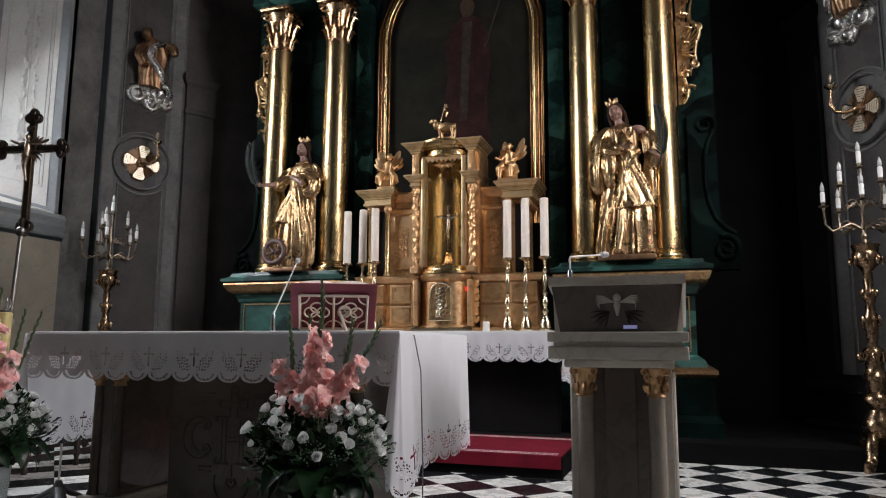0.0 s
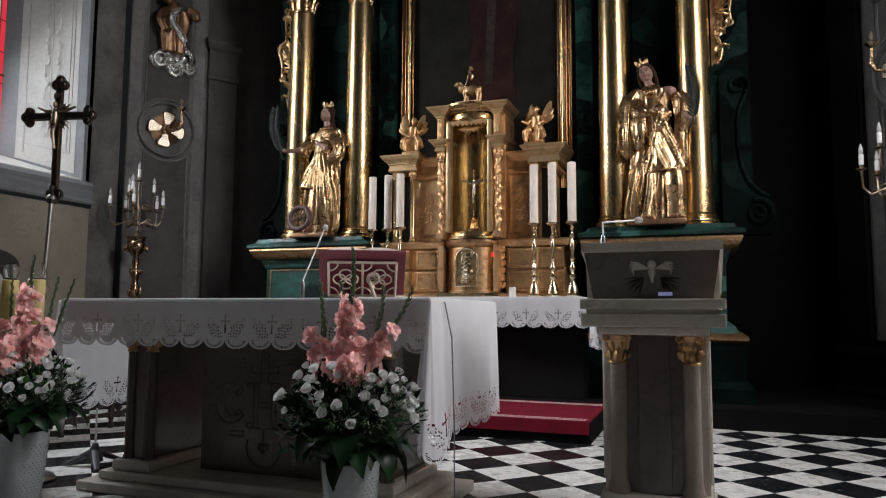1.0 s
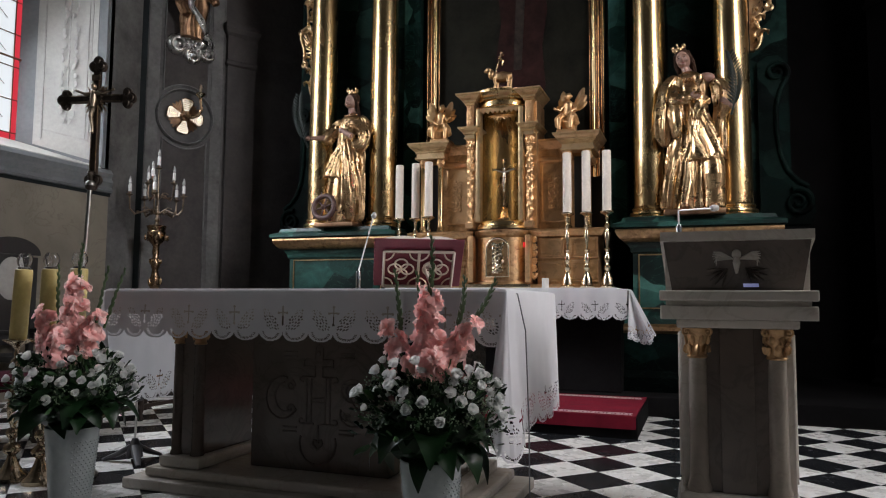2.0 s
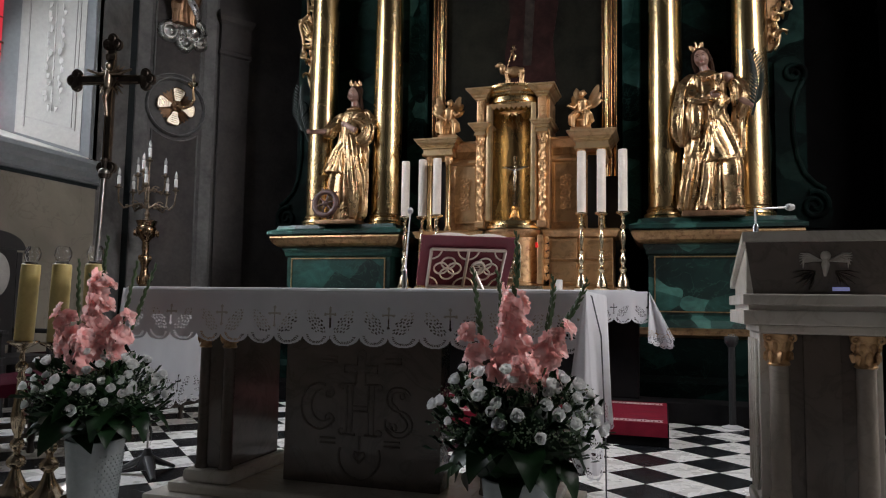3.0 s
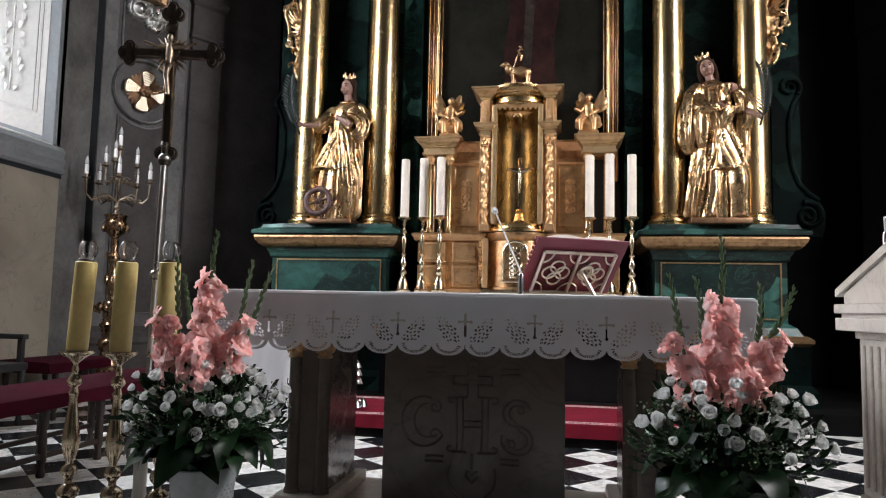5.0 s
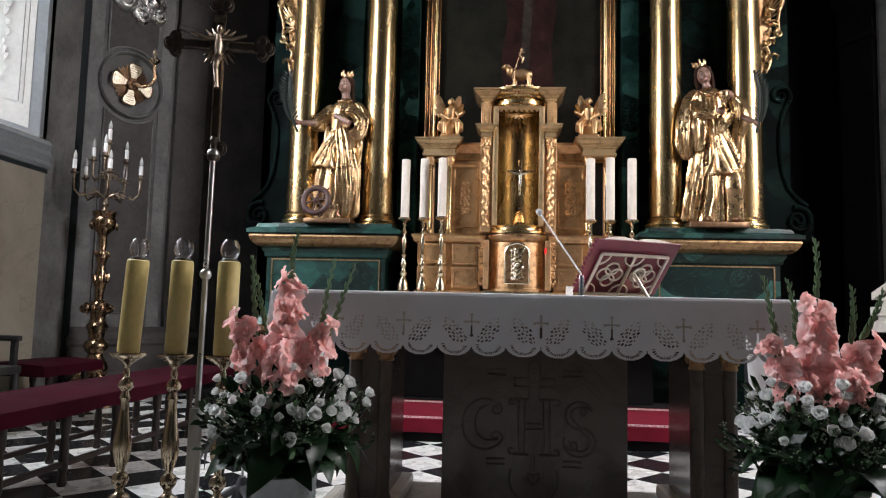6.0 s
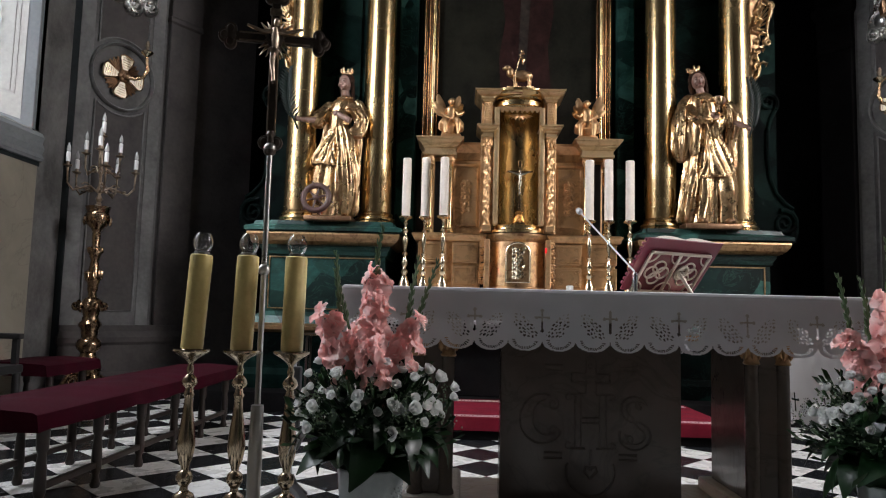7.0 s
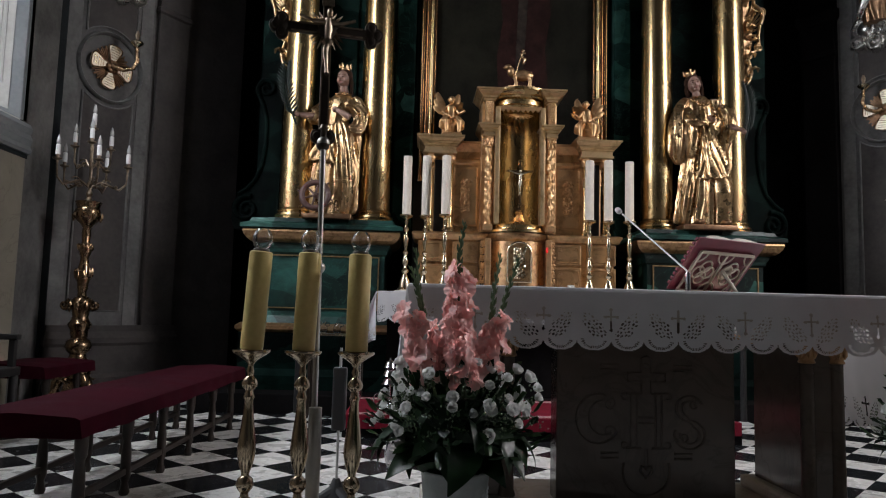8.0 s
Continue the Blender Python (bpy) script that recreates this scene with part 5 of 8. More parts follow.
        for ring in range(2):
            for k in range(8):
                a = 2 * math.pi * (k + ring / 2) / 8
                blob(bm, (cx + 0.042 * math.cos(a), cy + 0.042 * math.sin(a), 2.60 + 0.035 * ring), (0.013, 0.013, 0.026), 0.4, 1)
        put("capital", bm, GOLD_MATT, "", True)
        bm = bmesh.new()
        moulding(bm, cx - 0.05, cx + 0.05, cy - 0.05, 7.3, [(0.0, 2.67), (0.008, 2.675), (0.008, 2.69), (0.0, 2.692), (0.0, 2.715), (0.016, 2.722), (0.018, 2.738), (0.038, 2.750), (0.050, 2.770), (0.060, 2.774), (0.062, 2.79), (0.0, 2.80)])
        put("impost", bm, trim, "gilt impost block")
        put("upper_pilaster", boxed(cx - 0.038, cx + 0.038, cy - 0.03, 7.3, 2.80, 3.04, bevel=0.006), GOLD_MATT)
        put("carving", carving(bmesh.new(), cx, 2.92, 0.05, 0.20, cy - 0.034, 8, 4, 0.008), GOLD_MATT, "", True)["kind"] = "stuff"
    # lambrequin and top cornice
    bm = bmesh.new()
    pts = [(-0.215, 2.99)]
    for k in range(9):
        x = -0.20 + 0.40 * k / 8
        for dx, dz in ((0.006, 0.0), (0.014, -0.016), (0.025, -0.024), (0.036, -0.016), (0.044, 0.0)):
            if x + dx < 0.2:
                pts.append((x + dx, 2.955 + dz + 0.03 * (1 - abs(x + dx) / 0.2) * 0))
    pts.append((0.215, 2.99))
    sheet(bm, pts, 6.945, 6.965)
    bmesh.ops.recalc_face_normals(bm, faces=bm.faces)
    put("lambrequin", bm, GOLD_MATT, "scalloped gilt valance")
    bm = bmesh.new()
    for k in range(9):
        a = radians(200 + 140 * k / 8)
        tube([(0.0, 7.02, 2.93), (0.07 * math.cos(a), 6.99, 2.92 + 0.02 * math.sin(a)), (0.145 * math.cos(a), 7.0, 2.93 + 0.06 * math.sin(a))], [0.012, 0.018, 0.006], 6, bm, 0.5)
    put("leaf_carving", bm, GOLD_MATT, "dark gilt leaf spray under the valance", True)
    bm = lathe([(0.24, 2.985), (0.245, 3.00), (0.262, 3.006), (0.262, 3.03), (0.250, 3.034), (0.254, 3.058), (0.282, 3.070), (0.290, 3.088), (0.306, 3.094), (0.326, 3.118), (0.330, 3.13), (0.342, 3.134), (0.344, 3.156), (0.26, 3.162)], 64, m=Matrix.Translation((0, 7.17, 0)) @ Matrix.Diagonal((1.05, 1.0, 1.0, 1.0)))
    put("top_cornice", bm, GOLD_COLUMN, "rounded gilt top cornice", True)
    for s in (-1, 1):
        bm = bmesh.new()
        moulding(bm, s * 0.312 - 0.045, s * 0.312 + 0.045, 6.93, 7.35, [(0.0, 3.03), (0.010, 3.036), (0.010, 3.052), (0.026, 3.060), (0.030, 3.078), (0.052, 3.092), (0.070, 3.112), (0.074, 3.122), (0.088, 3.126), (0.090, 3.142), (0.0, 3.150)])
        put("top_cornice", bm, trim, "gilt corner of the cornice")
    put("lamb_plinth", boxed(-0.135, 0.135, 6.94, 7.1, 3.160, 3.19, bevel=0.006), GOLD_MATT)
    bm = bmesh.new()
    for k in range(13):
        x = -0.125 + 0.25 * k / 12
        tube([(x, 6.934, 3.155), (x, 6.934, 3.195)], 0.006, 6, bm)
    put("fringe", bm, GOLD_MATT, "gilt beaded fringe", True)
    put("red_light", lathe([(0.010, 0.0), (0.012, 0.02), (0.010, 0.05)], 12, m=Matrix.Translation((0.27, 6.90, 1.53))), plain("red_lamp_glass", (0.6, 0.02, 0.02), 0.2, 0.0, Emission_Color=(1, 0.03, 0.03, 1), Emission_Strength=1.2), "small red sanctuary light", True)
    return t


tabernacle()


def crucifix():
    t = thing("altar_crucifix", (TX + 0.02, 7.08, 1.815), "gilt and silver altar crucifix standing in the niche", "crucifix")
    part("foot", boxed(-0.055, 0.055, -0.04, 0.04, 0.0, 0.03, bevel=0.01), GOLD, t)
    part("foot", lathe([(0.045, 0.03), (0.05, 0.04), (0.035, 0.10), (0.042, 0.13), (0.025, 0.15)], 4), GOLD, t, "stepped gilt foot")
    bm = boxed(-0.011, 0.011, -0.007, 0.007, 0.14, 0.66, bevel=0.003)
    box(bm, -0.135, 0.135, -0.0075, 0.0075, 0.535, 0.557, bevel=0.003)
    part("cross_bar", bm, GOLD, t, "gilt cross bars")
    bm = bmesh.new()
    tube([(0, -0.018, 0.52), (0.004, -0.02, 0.45), (-0.003, -0.02, 0.38), (0, -0.016, 0.31)], [0.013, 0.018, 0.015, 0.008], 10, bm)
    tube([(-0.11, -0.010, 0.55), (-0.05, -0.016, 0.525), (0, -0.02, 0.51), (0.05, -0.016, 0.525), (0.11, -0.010, 0.55)], [0.005, 0.008, 0.013, 0.008, 0.005], 8, bm)
    blob(bm, (0.004, -0.024, 0.545), (0.014, 0.015, 0.018), 0.0, 2)
    part("corpus", bm, SILVER, t, "silvered figure", True)
    bm = bmesh.new()
    for k in (-1, 0, 1):
        tube([(0.012 * k, 0, 0.60), (0.016 * k, 0, 0.655)], 0.004, 6, bm)
    part("title", bm, GOLD, t, "gilt rays at the top", True)


crucifix()

# ---- statues, each one mesh ----
SKIN = stained("painted_flesh", (0.22, 0.12, 0.09), (0.30, 0.18, 0.138), 9.0, 0.4, grain=60, relief=0.05)
HAIR = stained("painted_brown_hair", (0.022, 0.010, 0.006), (0.050, 0.024, 0.014), 20.0, 0.7, grain=90)
HAIR.node_tree.nodes["Principled BSDF"].inputs["Specular IOR Level"].default_value = 0.15
BROWN_GILT = gilt("bronzed_wood", (0.30, 0.18, 0.105), (0.10, 0.055, 0.032), 0.38, 12.0)
LIP = plain("painted_lip_red", (0.22, 0.05, 0.045), 0.4)
WHEEL = stained("red_brown_painted_wood", (0.055, 0.026, 0.022), (0.10, 0.05, 0.042), 8.0, 0.45, grain=60)
PALM = plain("bronze_green_palm", (0.010, 0.015, 0.012), 0.42, 0.0, Specular_IOR_Level=0.25)


class Figure:
    """Collects shapes of several materials in one mesh."""

    def __init__(self):
        self.bm, self.mats = bmesh.new(), []

    def add(self, mat, build, m=None):
        piece = bmesh.new()
        build(piece)
        if m is not None:
            bmesh.ops.transform(piece, matrix=m, verts=piece.verts)
        if mat not in self.mats:
            self.mats.append(mat)
        for f in piece.faces:
            f.material_index, f.smooth = self.mats.index(mat), True
        me = bpy.data.meshes.new("piece")
        piece.to_mesh(me)
        piece.free()
        self.bm.from_mesh(me)
        bpy.data.meshes.remove(me)

    def done(self, name, place, label, category, group="", scale=1.0, turn=0.0):
        me = bpy.data.meshes.new(name)
        self.bm.normal_update()
        self.bm.to_mesh(me)
        self.bm.free()
        for m in self.mats:
            me.materials.append(m)
        me.set_sharp_from_angle(angle=radians(60))
        ob = new(name, me)
        ob.matrix_world = pose(*place, 0, 0, turn) @ Matrix.Diagonal((scale, scale, scale, 1))
        return tagged(ob, label, category, group)


def robe(bm, rows, seed, seg=96, folds=11, amp=0.10, gather=None, hem=0.0):
    """Draped body from (height, half width, half depth, shift x, shift y, fold strength) rows. Rounded ridges run down it,
    drawn together at the top towards the angle gather (degrees) where one is given; hem tilts the lower edge."""
    rnd = random.Random(seed)
    zs = [r[0] for r in rows]
    z0, z1, n = zs[0], zs[-1], 64
    ridges = []
    for k in range(folds):
        low = 2 * math.pi * (k + rnd.uniform(-0.28, 0.28)) / folds
        top = low + rnd.uniform(-0.15, 0.15)
        if gather is not None:
            d = (radians(gather) - low + math.pi) % (2 * math.pi) - math.pi
            top = low + d * 0.62
        ridges.append((low, top, rnd.uniform(0.55, 1.0) * math.pi / folds * 0.62, rnd.uniform(0.55, 1.15), rnd.uniform(-0.22, 0.22), rnd.uniform(0, 6.28)))
    rings = []
    for i in range(n + 1):
        f = i / n
        z = z0 + (z1 - z0) * f
        w, d, sx, sy, k = (float(np.interp(z, zs, [r[c] for r in rows])) for c in range(1, 6))
        ring = []
        for j in range(seg):
            a = 2 * math.pi * j / seg
            q = -0.25
            for low, top, wide, high, bow, ph in ridges:
                c = low + (top - low) * f + bow * math.sin(math.pi * f) + 0.06 * math.sin(9 * f + ph)
                t = ((a - c + math.pi) % (2 * math.pi) - math.pi) / (wide * (1 - 0.35 * f * (gather is not None)))
                if abs(t) < 3:
                    q += high * math.exp(-t * t)
            m = 1 + amp * k * 1.35 * q + 0.010 * math.sin(5 * a + 7 * z)
            ring.append(bm.verts.new((sx + 0.95 * w * m * math.cos(a), sy + 0.95 * d * m * math.sin(a), z + hem * math.cos(a) * (1 - f) ** 2 - 0.012 * q * (1 - f) ** 6)))
        rings.append(ring)
    for p, q in zip(rings, rings[1:]):
        for k in range(seg):
            bm.faces.new((p[k], p[(k + 1) % seg], q[(k + 1) % seg], q[k]))
    bm.faces.new(rings[0][::-1])
    bm.faces.new(rings[-1])


def sleeve(bm, pts, radii, seed, seg=24):
    """A fall of loose cloth along points, with rounded folds that run down its length."""
    rnd = random.Random(seed)
    pts = [Vector(p) for p in pts]
    ph = [rnd.uniform(0, 6.28) for _ in range(4)]
    n, rings, up, seg = 40, [], None, seg * 2
    fine = []
    last = len(pts) - 1
    for i in range(n + 1):
        f = i / n * last
        k = min(int(f), last - 1)
        u = f - k
        p0, p1, p2, p3 = pts[max(k - 1, 0)], pts[k], pts[k + 1], pts[min(k + 2, last)]
        c = 0.5 * (2 * p1 + (p2 - p0) * u + (2 * p0 - 5 * p1 + 4 * p2 - p3) * u * u + (3 * p1 - p0 - 3 * p2 + p3) * u ** 3)
        u2 = u * u * (3 - 2 * u)
        fine.append((c, radii[k] + (radii[k + 1] - radii[k]) * u2))
    for i, (p, r) in enumerate(fine):
        f = i / n
        d = (fine[min(i + 1, n)][0] - fine[max(i - 1, 0)][0]).normalized()
        if up is None:
            up = Vector((0, 1, 0)) if abs(d.y) < 0.9 else Vector((1, 0, 0))
        side = d.cross(up).normalized()
        up = side.cross(d).normalized()
        ring = []
        for q in range(seg):
            a = 2 * math.pi * q / seg
            b = a + 0.9 * f + 0.25 * math.sin(5 * f + ph[3])
            w = 0.32 * (abs(math.sin(3.5 * b + ph[0])) - 0.62) + 0.20 * (abs(math.sin(6.5 * b - 2.0 * f + ph[1])) - 0.62) + 0.06 * math.sin(2 * a + 11 * f + ph[2]) + 0.04 * math.sin(3 * a - 19 * f + ph[3])
            end = min(1.0, 8 * f, 8 * (1 - f))
            ring.append(bm.verts.new(p + (side * math.cos(a) + up * math.sin(a) * 0.85) * r * 0.90 * (1 + w) * (0.55 + 0.45 * math.sqrt(max(0.0, 1 - (1 - end) ** 2)))))
        rings.append(ring)
    for a, b in zip(rings, rings[1:]):
        for k in range(seg):
            bm.faces.new((a[k], a[(k + 1) % seg], b[(k + 1) % seg], b[k]))
    bm.faces.new(rings[0][::-1])
    bm.faces.new(rings[-1])


def head(bm, x, y, z, s=1.0):
    blob(bm, (x, y, z), (0.062 * s, 0.072 * s, 0.088 * s), 0.0, 3)
    blob(bm, (x, y - 0.068 * s, z - 0.008 * s), (0.012 * s, 0.016 * s, 0.022 * s), 0.0, 2)
    blob(bm, (x, y - 0.055 * s, z - 0.055 * s), (0.022 * s, 0.02 * s, 0.016 * s), 0.0, 2)
    for e in (-1, 1):
        blob(bm, (x + e * 0.025 * s, y - 0.058 * s, z + 0.014 * s), (0.013 * s, 0.010 * s, 0.007 * s), 0.0, 2)
        blob(bm, (x + e * 0.034 * s, y - 0.045 * s, z - 0.025 * s), (0.020 * s, 0.020 * s, 0.022 * s), 0.0, 2)
    tube([(x, y + 0.005, z - 0.15 * s), (x, y, z - 0.06 * s)], [0.042 * s, 0.036 * s], 12, bm)


def eyes(bm, x, y, z, s=1.0):
    for e in (-1, 1):
        blob(bm, (x + e * 0.025 * s, y - 0.0675 * s, z + 0.012 * s), (0.010 * s, 0.004 * s, 0.0045 * s), 0.0, 2)
        tube([(x + e * 0.010 * s, y - 0.067 * s, z + 0.028 * s), (x + e * 0.026 * s, y - 0.066 * s, z + 0.034 * s), (x + e * 0.042 * s, y - 0.054 * s, z + 0.028 * s)], 0.0028 * s, 5, bm)


def lips(bm, x, y, z, s=1.0):
    blob(bm, (x, y - 0.070 * s, z - 0.042 * s), (0.014 * s, 0.006 * s, 0.0055 * s), 0.0, 2)


def hair(bm, x, y, z, s=1.0, fall=0.16):
    blob(bm, (x, y + 0.018 * s, z + 0.022 * s), (0.072 * s, 0.074 * s, 0.085 * s), 0.15, 3)
    for e in (-1, 1):
        sleeve(bm, [(x + e * 0.046 * s, y - 0.02, z + 0.06 * s), (x + e * 0.064 * s, y + 0.012, z - 0.03 * s), (x + e * 0.062 * s, y + 0.045, z - fall)], [0.024 * s, 0.024 * s, 0.018 * s], 3, 10)


def crown(bm, x, y, z, r):
    lathe([(r, 0.0), (r * 1.04, 0.006), (r, 0.014), (r * 1.08, 0.03)], 24, bm, Matrix.Translation((x, y, z)))
    for k in range(8):
        a = 2 * math.pi * k / 8
        tube([(x + r * 1.04 * math.cos(a), y + r * 1.04 * math.sin(a), z + 0.02), (x + r * 1.2 * math.cos(a), y + r * 1.2 * math.sin(a), z + (0.055 if k % 2 == 0 else 0.042))], [0.013, 0.007], 6, bm)
        blob(bm, (x + r * 1.2 * math.cos(a), y + r * 1.2 * math.sin(a), z + (0.058 if k % 2 == 0 else 0.044)), (0.010, 0.010, 0.010), 0.0, 1)


def palm(bm, p0, p1, side, n=15, ln=0.15):
    """A palm branch that bows outwards, with flat pointed leaflets."""
    p0, p1 = Vector(p0), Vector(p1)
    bow = Vector((side * 0.05, -0.02, 0))
    rib = [p0.lerp(p1, k / 10) + bow * math.sin(math.pi * k / 10) for k in range(11)]
    tube(rib, [0.011 - 0.0007 * k for k in range(11)], 6, bm)
    for k in range(n):
        f = 0.16 + 0.82 * k / n
        c = p0.lerp(p1, f) + bow * math.sin(math.pi * f)
        d = (p1 - p0).normalized()
        across = Vector((d.z, 0, -d.x))
        size = ln * math.sin(math.pi * (0.22 + 0.62 * f))
        for e in (-1, 1):
            q = c + (across * e * 0.72 + d * 0.80) * size
            a, b = c.lerp(q, 0.45) + Vector((0, -0.012, 0)), (q - c).normalized().cross(Vector((0, 1, 0)))
            w = 0.011
            vs = [bm.verts.new(v) for v in (c - b * 0.005, a - b * w, q, a + b * w, c + b * 0.005, a + Vector((0, -0.008, 0)), a + Vector((0, 0.006, 0)))]
            for tri in ((0, 1, 5), (1, 2, 5), (2, 3, 5), (3, 4, 5), (4, 0, 5), (1, 0, 6), (2, 1, 6), (3, 2, 6), (4, 3, 6), (0, 4, 6)):
                bm.faces.new([vs[q2] for q2 in tri])


def beads(bm, x, y, z, w, d, drop, n=13, r=0.011):
    """A necklace lying on the chest."""
    for k in range(n):
        a = radians(180 + 180 * k / (n - 1))
        blob(bm, (x + w * math.cos(a), y + d * math.sin(a), z - drop * abs(math.sin(a))), (r, r * 0.8, r), 0.0, 1)


def trimmed_hem(bm, rows, hem, k=1.0):
    """A rolled border along the lower edge of a draped skirt."""
    z, w, d, sx, sy, _ = rows[0]
    tube([(sx + 0.97 * w * k * math.cos(a), sy + 0.97 * d * k * math.sin(a), z + hem * math.cos(a) + 0.004 * math.sin(9 * a)) for a in (2 * math.pi * i / 60 for i in range(61))], [0.009 + 0.004 * math.sin(i * 1.9) for i in range(61)], 6, bm)


def saint_with_wheel():
    f = Figure()
    hx, hy, hz = 0.052, -0.015, 1.312
    turn = Matrix.Translation((hx, 0, 1.24)) @ Matrix.Rotation(radians(-24), 4, "Z") @ Matrix.Rotation(radians(6), 4, "X") @ Matrix.Rotation(radians(4), 4, "Y") @ Matrix.Translation((-hx, 0, -1.24))
    body = [(0.0, 0.19, 0.14, -0.035, 0.0, 1.0), (0.25, 0.18, 0.135, -0.035, 0.0, 1.0), (0.50, 0.165, 0.13, -0.03, 0.0, 0.8), (0.70, 0.145, 0.12, -0.015, 0.0, 0.5), (0.85, 0.102, 0.098, 0.0, 0.0, 0.15), (0.95, 0.112, 0.105, 0.01, 0.0, 0.12), (1.05, 0.130, 0.108, 0.028, 0.0, 0.12), (1.12, 0.118, 0.088, 0.038, 0.0, 0.1), (1.17, 0.062, 0.058, 0.048, 0.0, 0.0), (1.185, 0.045, 0.045, 0.05, 0.0, 0.0)]
    f.add(GOLD_ROBE, lambda bm: robe(bm, body, 4, seg=140, amp=0.12, folds=17, gather=-60))
    tunic = [(0.50, 0.172, 0.165, -0.075, -0.015, 0.75), (0.56, 0.165, 0.158, -0.070, -0.015, 0.75), (0.68, 0.142, 0.138, -0.050, -0.012, 0.6), (0.80, 0.112, 0.112, -0.018, -0.006, 0.4), (0.87, 0.106, 0.103, 0.0, 0.0, 0.2)]
    f.add(GOLD_ROBE, lambda bm: (robe(bm, tunic, 9, seg=140, folds=19, amp=0.11, gather=-70, hem=-0.02), trimmed_hem(bm, tunic, -0.02)))
    f.add(GOLD_ROBE, lambda bm: tube([(0.108 * math.cos(a), 0.104 * math.sin(a), 0.862 + 0.012 * math.cos(a)) for a in (2 * math.pi * k / 40 for k in range(41))], 0.011, 6, bm))
    # cloak: gathered over the bent arm, one broad fall down the side to the feet
    f.add(GOLD_ROBE, lambda bm: sleeve(bm, [(0.03, -0.11, 0.88), (0.09, -0.125, 0.66), (0.115, -0.11, 0.36), (0.105, -0.06, 0.02)], [0.055, 0.088, 0.105, 0.088], 2, 30))
    f.add(GOLD_ROBE, lambda bm: sleeve(bm, [(0.16, -0.06, 0.86), (0.155, -0.03, 0.60), (0.12, 0.0, 0.03)], [0.060, 0.070, 0.085], 15, 24))
    f.add(GOLD_ROBE, lambda bm: sleeve(bm, [(0.07, -0.10, 1.03), (0.15, -0.085, 1.035), (0.215, -0.05, 0.945), (0.195, -0.08, 0.83), (0.12, -0.13, 0.80)], [0.035, 0.055, 0.068, 0.070, 0.045], 7, 30))
    f.add(GOLD_ROBE, lambda bm: sleeve(bm, [(0.12, 0.03, 1.13), (0.19, 0.02, 1.06), (0.225, 0.0, 0.95)], [0.055, 0.066, 0.070], 11, 26))
    f.add(GOLD_ROBE, lambda bm: sleeve(bm, [(-0.06, 0.07, 1.10), (-0.12, 0.09, 0.80), (-0.17, 0.08, 0.40), (-0.17, 0.06, 0.03)], [0.05, 0.06, 0.06, 0.07], 5, 20))
    f.add(GOLD_ROBE, lambda bm: sleeve(bm, [(-0.065, 0.0, 1.115), (-0.135, -0.02, 1.02), (-0.185, -0.07, 0.93), (-0.195, -0.09, 0.86)], [0.055, 0.066, 0.078, 0.062], 6, 22))
    f.add(SKIN, lambda bm: (tube([(-0.19, -0.09, 0.925), (-0.265, -0.165, 0.91), (-0.325, -0.215, 0.90)], [0.031, 0.026, 0.021], 12, bm), blob(bm, (-0.345, -0.235, 0.90), (0.030, 0.024, 0.026), 0.2, 2), tube([(0.13, -0.165, 0.905), (0.06, -0.16, 0.945), (0.01, -0.145, 0.975)], [0.030, 0.026, 0.022], 12, bm), blob(bm, (-0.008, -0.135, 0.985), (0.032, 0.022, 0.030), 0.2, 2), lathe([(0.055, 0.0), (0.050, 0.02), (0.038, 0.05), (0.034, 0.075)], 16, bm, Matrix.Translation((0.05, 0.012, 1.165)))))
    f.add(SKIN, lambda bm: head(bm, hx, hy, hz, 0.94), turn)
    f.add(HAIR, lambda bm: eyes(bm, hx, hy, hz, 0.94), turn)
    f.add(LIP, lambda bm: lips(bm, hx, hy, hz, 0.94), turn)
    f.add(HAIR, lambda bm: hair(bm, hx, hy + 0.012, hz + 0.005, 0.94, 0.17), turn)
    f.add(GOLD, lambda bm: crown(bm, hx, hy + 0.017, hz + 0.080, 0.047), turn)
    f.add(GOLD, lambda bm: (beads(bm, 0.048, -0.03, 1.165, 0.066, 0.055, 0.02), beads(bm, 0.035, -0.075, 1.11, 0.024, 0.02, 0.05, 7, 0.010), blob(bm, (0.033, -0.108, 1.045), (0.017, 0.010, 0.019), 0.0, 1)))
    f.add(PALM, lambda bm: palm(bm, (-0.335, -0.245, 0.80), (-0.425, -0.265, 1.38), -1, 15, 0.115))

    # broken wheel at the feet
    def wheel(bm):
        c = Vector((-0.145, -0.21, 0.160))
        tube([c + Vector((0.118 * math.cos(a), 0.02 * math.sin(a), 0.118 * math.sin(a))) for a in (2 * math.pi * k / 28 for k in range(29))], 0.027, 10, bm)
        for k in range(6):
            a = math.pi * k / 3 + 0.3
            tube([c, c + Vector((0.11 * math.cos(a), 0.02 * math.sin(a), 0.11 * math.sin(a)))], [0.012, 0.008], 8, bm)
            tube([c + Vector((r * math.cos(a + 0.5), 0.02 * math.sin(a + 0.5), r * math.sin(a + 0.5))) for r in (0.13, 0.165)], [0.014, 0.006], 6, bm)
        blob(bm, c, (0.03, 0.035, 0.03), 0.0, 2)
    f.add(WHEEL, wheel, Matrix.Translation((0, -0.01, 0.01)))
    f.add(BROWN_GILT, lambda bm: box(bm, -0.26, 0.18, -0.22, 0.17, -0.035, 0.012, bevel=0.01))
    return f.done("statue", (-3.88, 7.10, 1.835), "gilded crowned woman statue with a wheel and palm", "statue", "altar statues", 1.075)


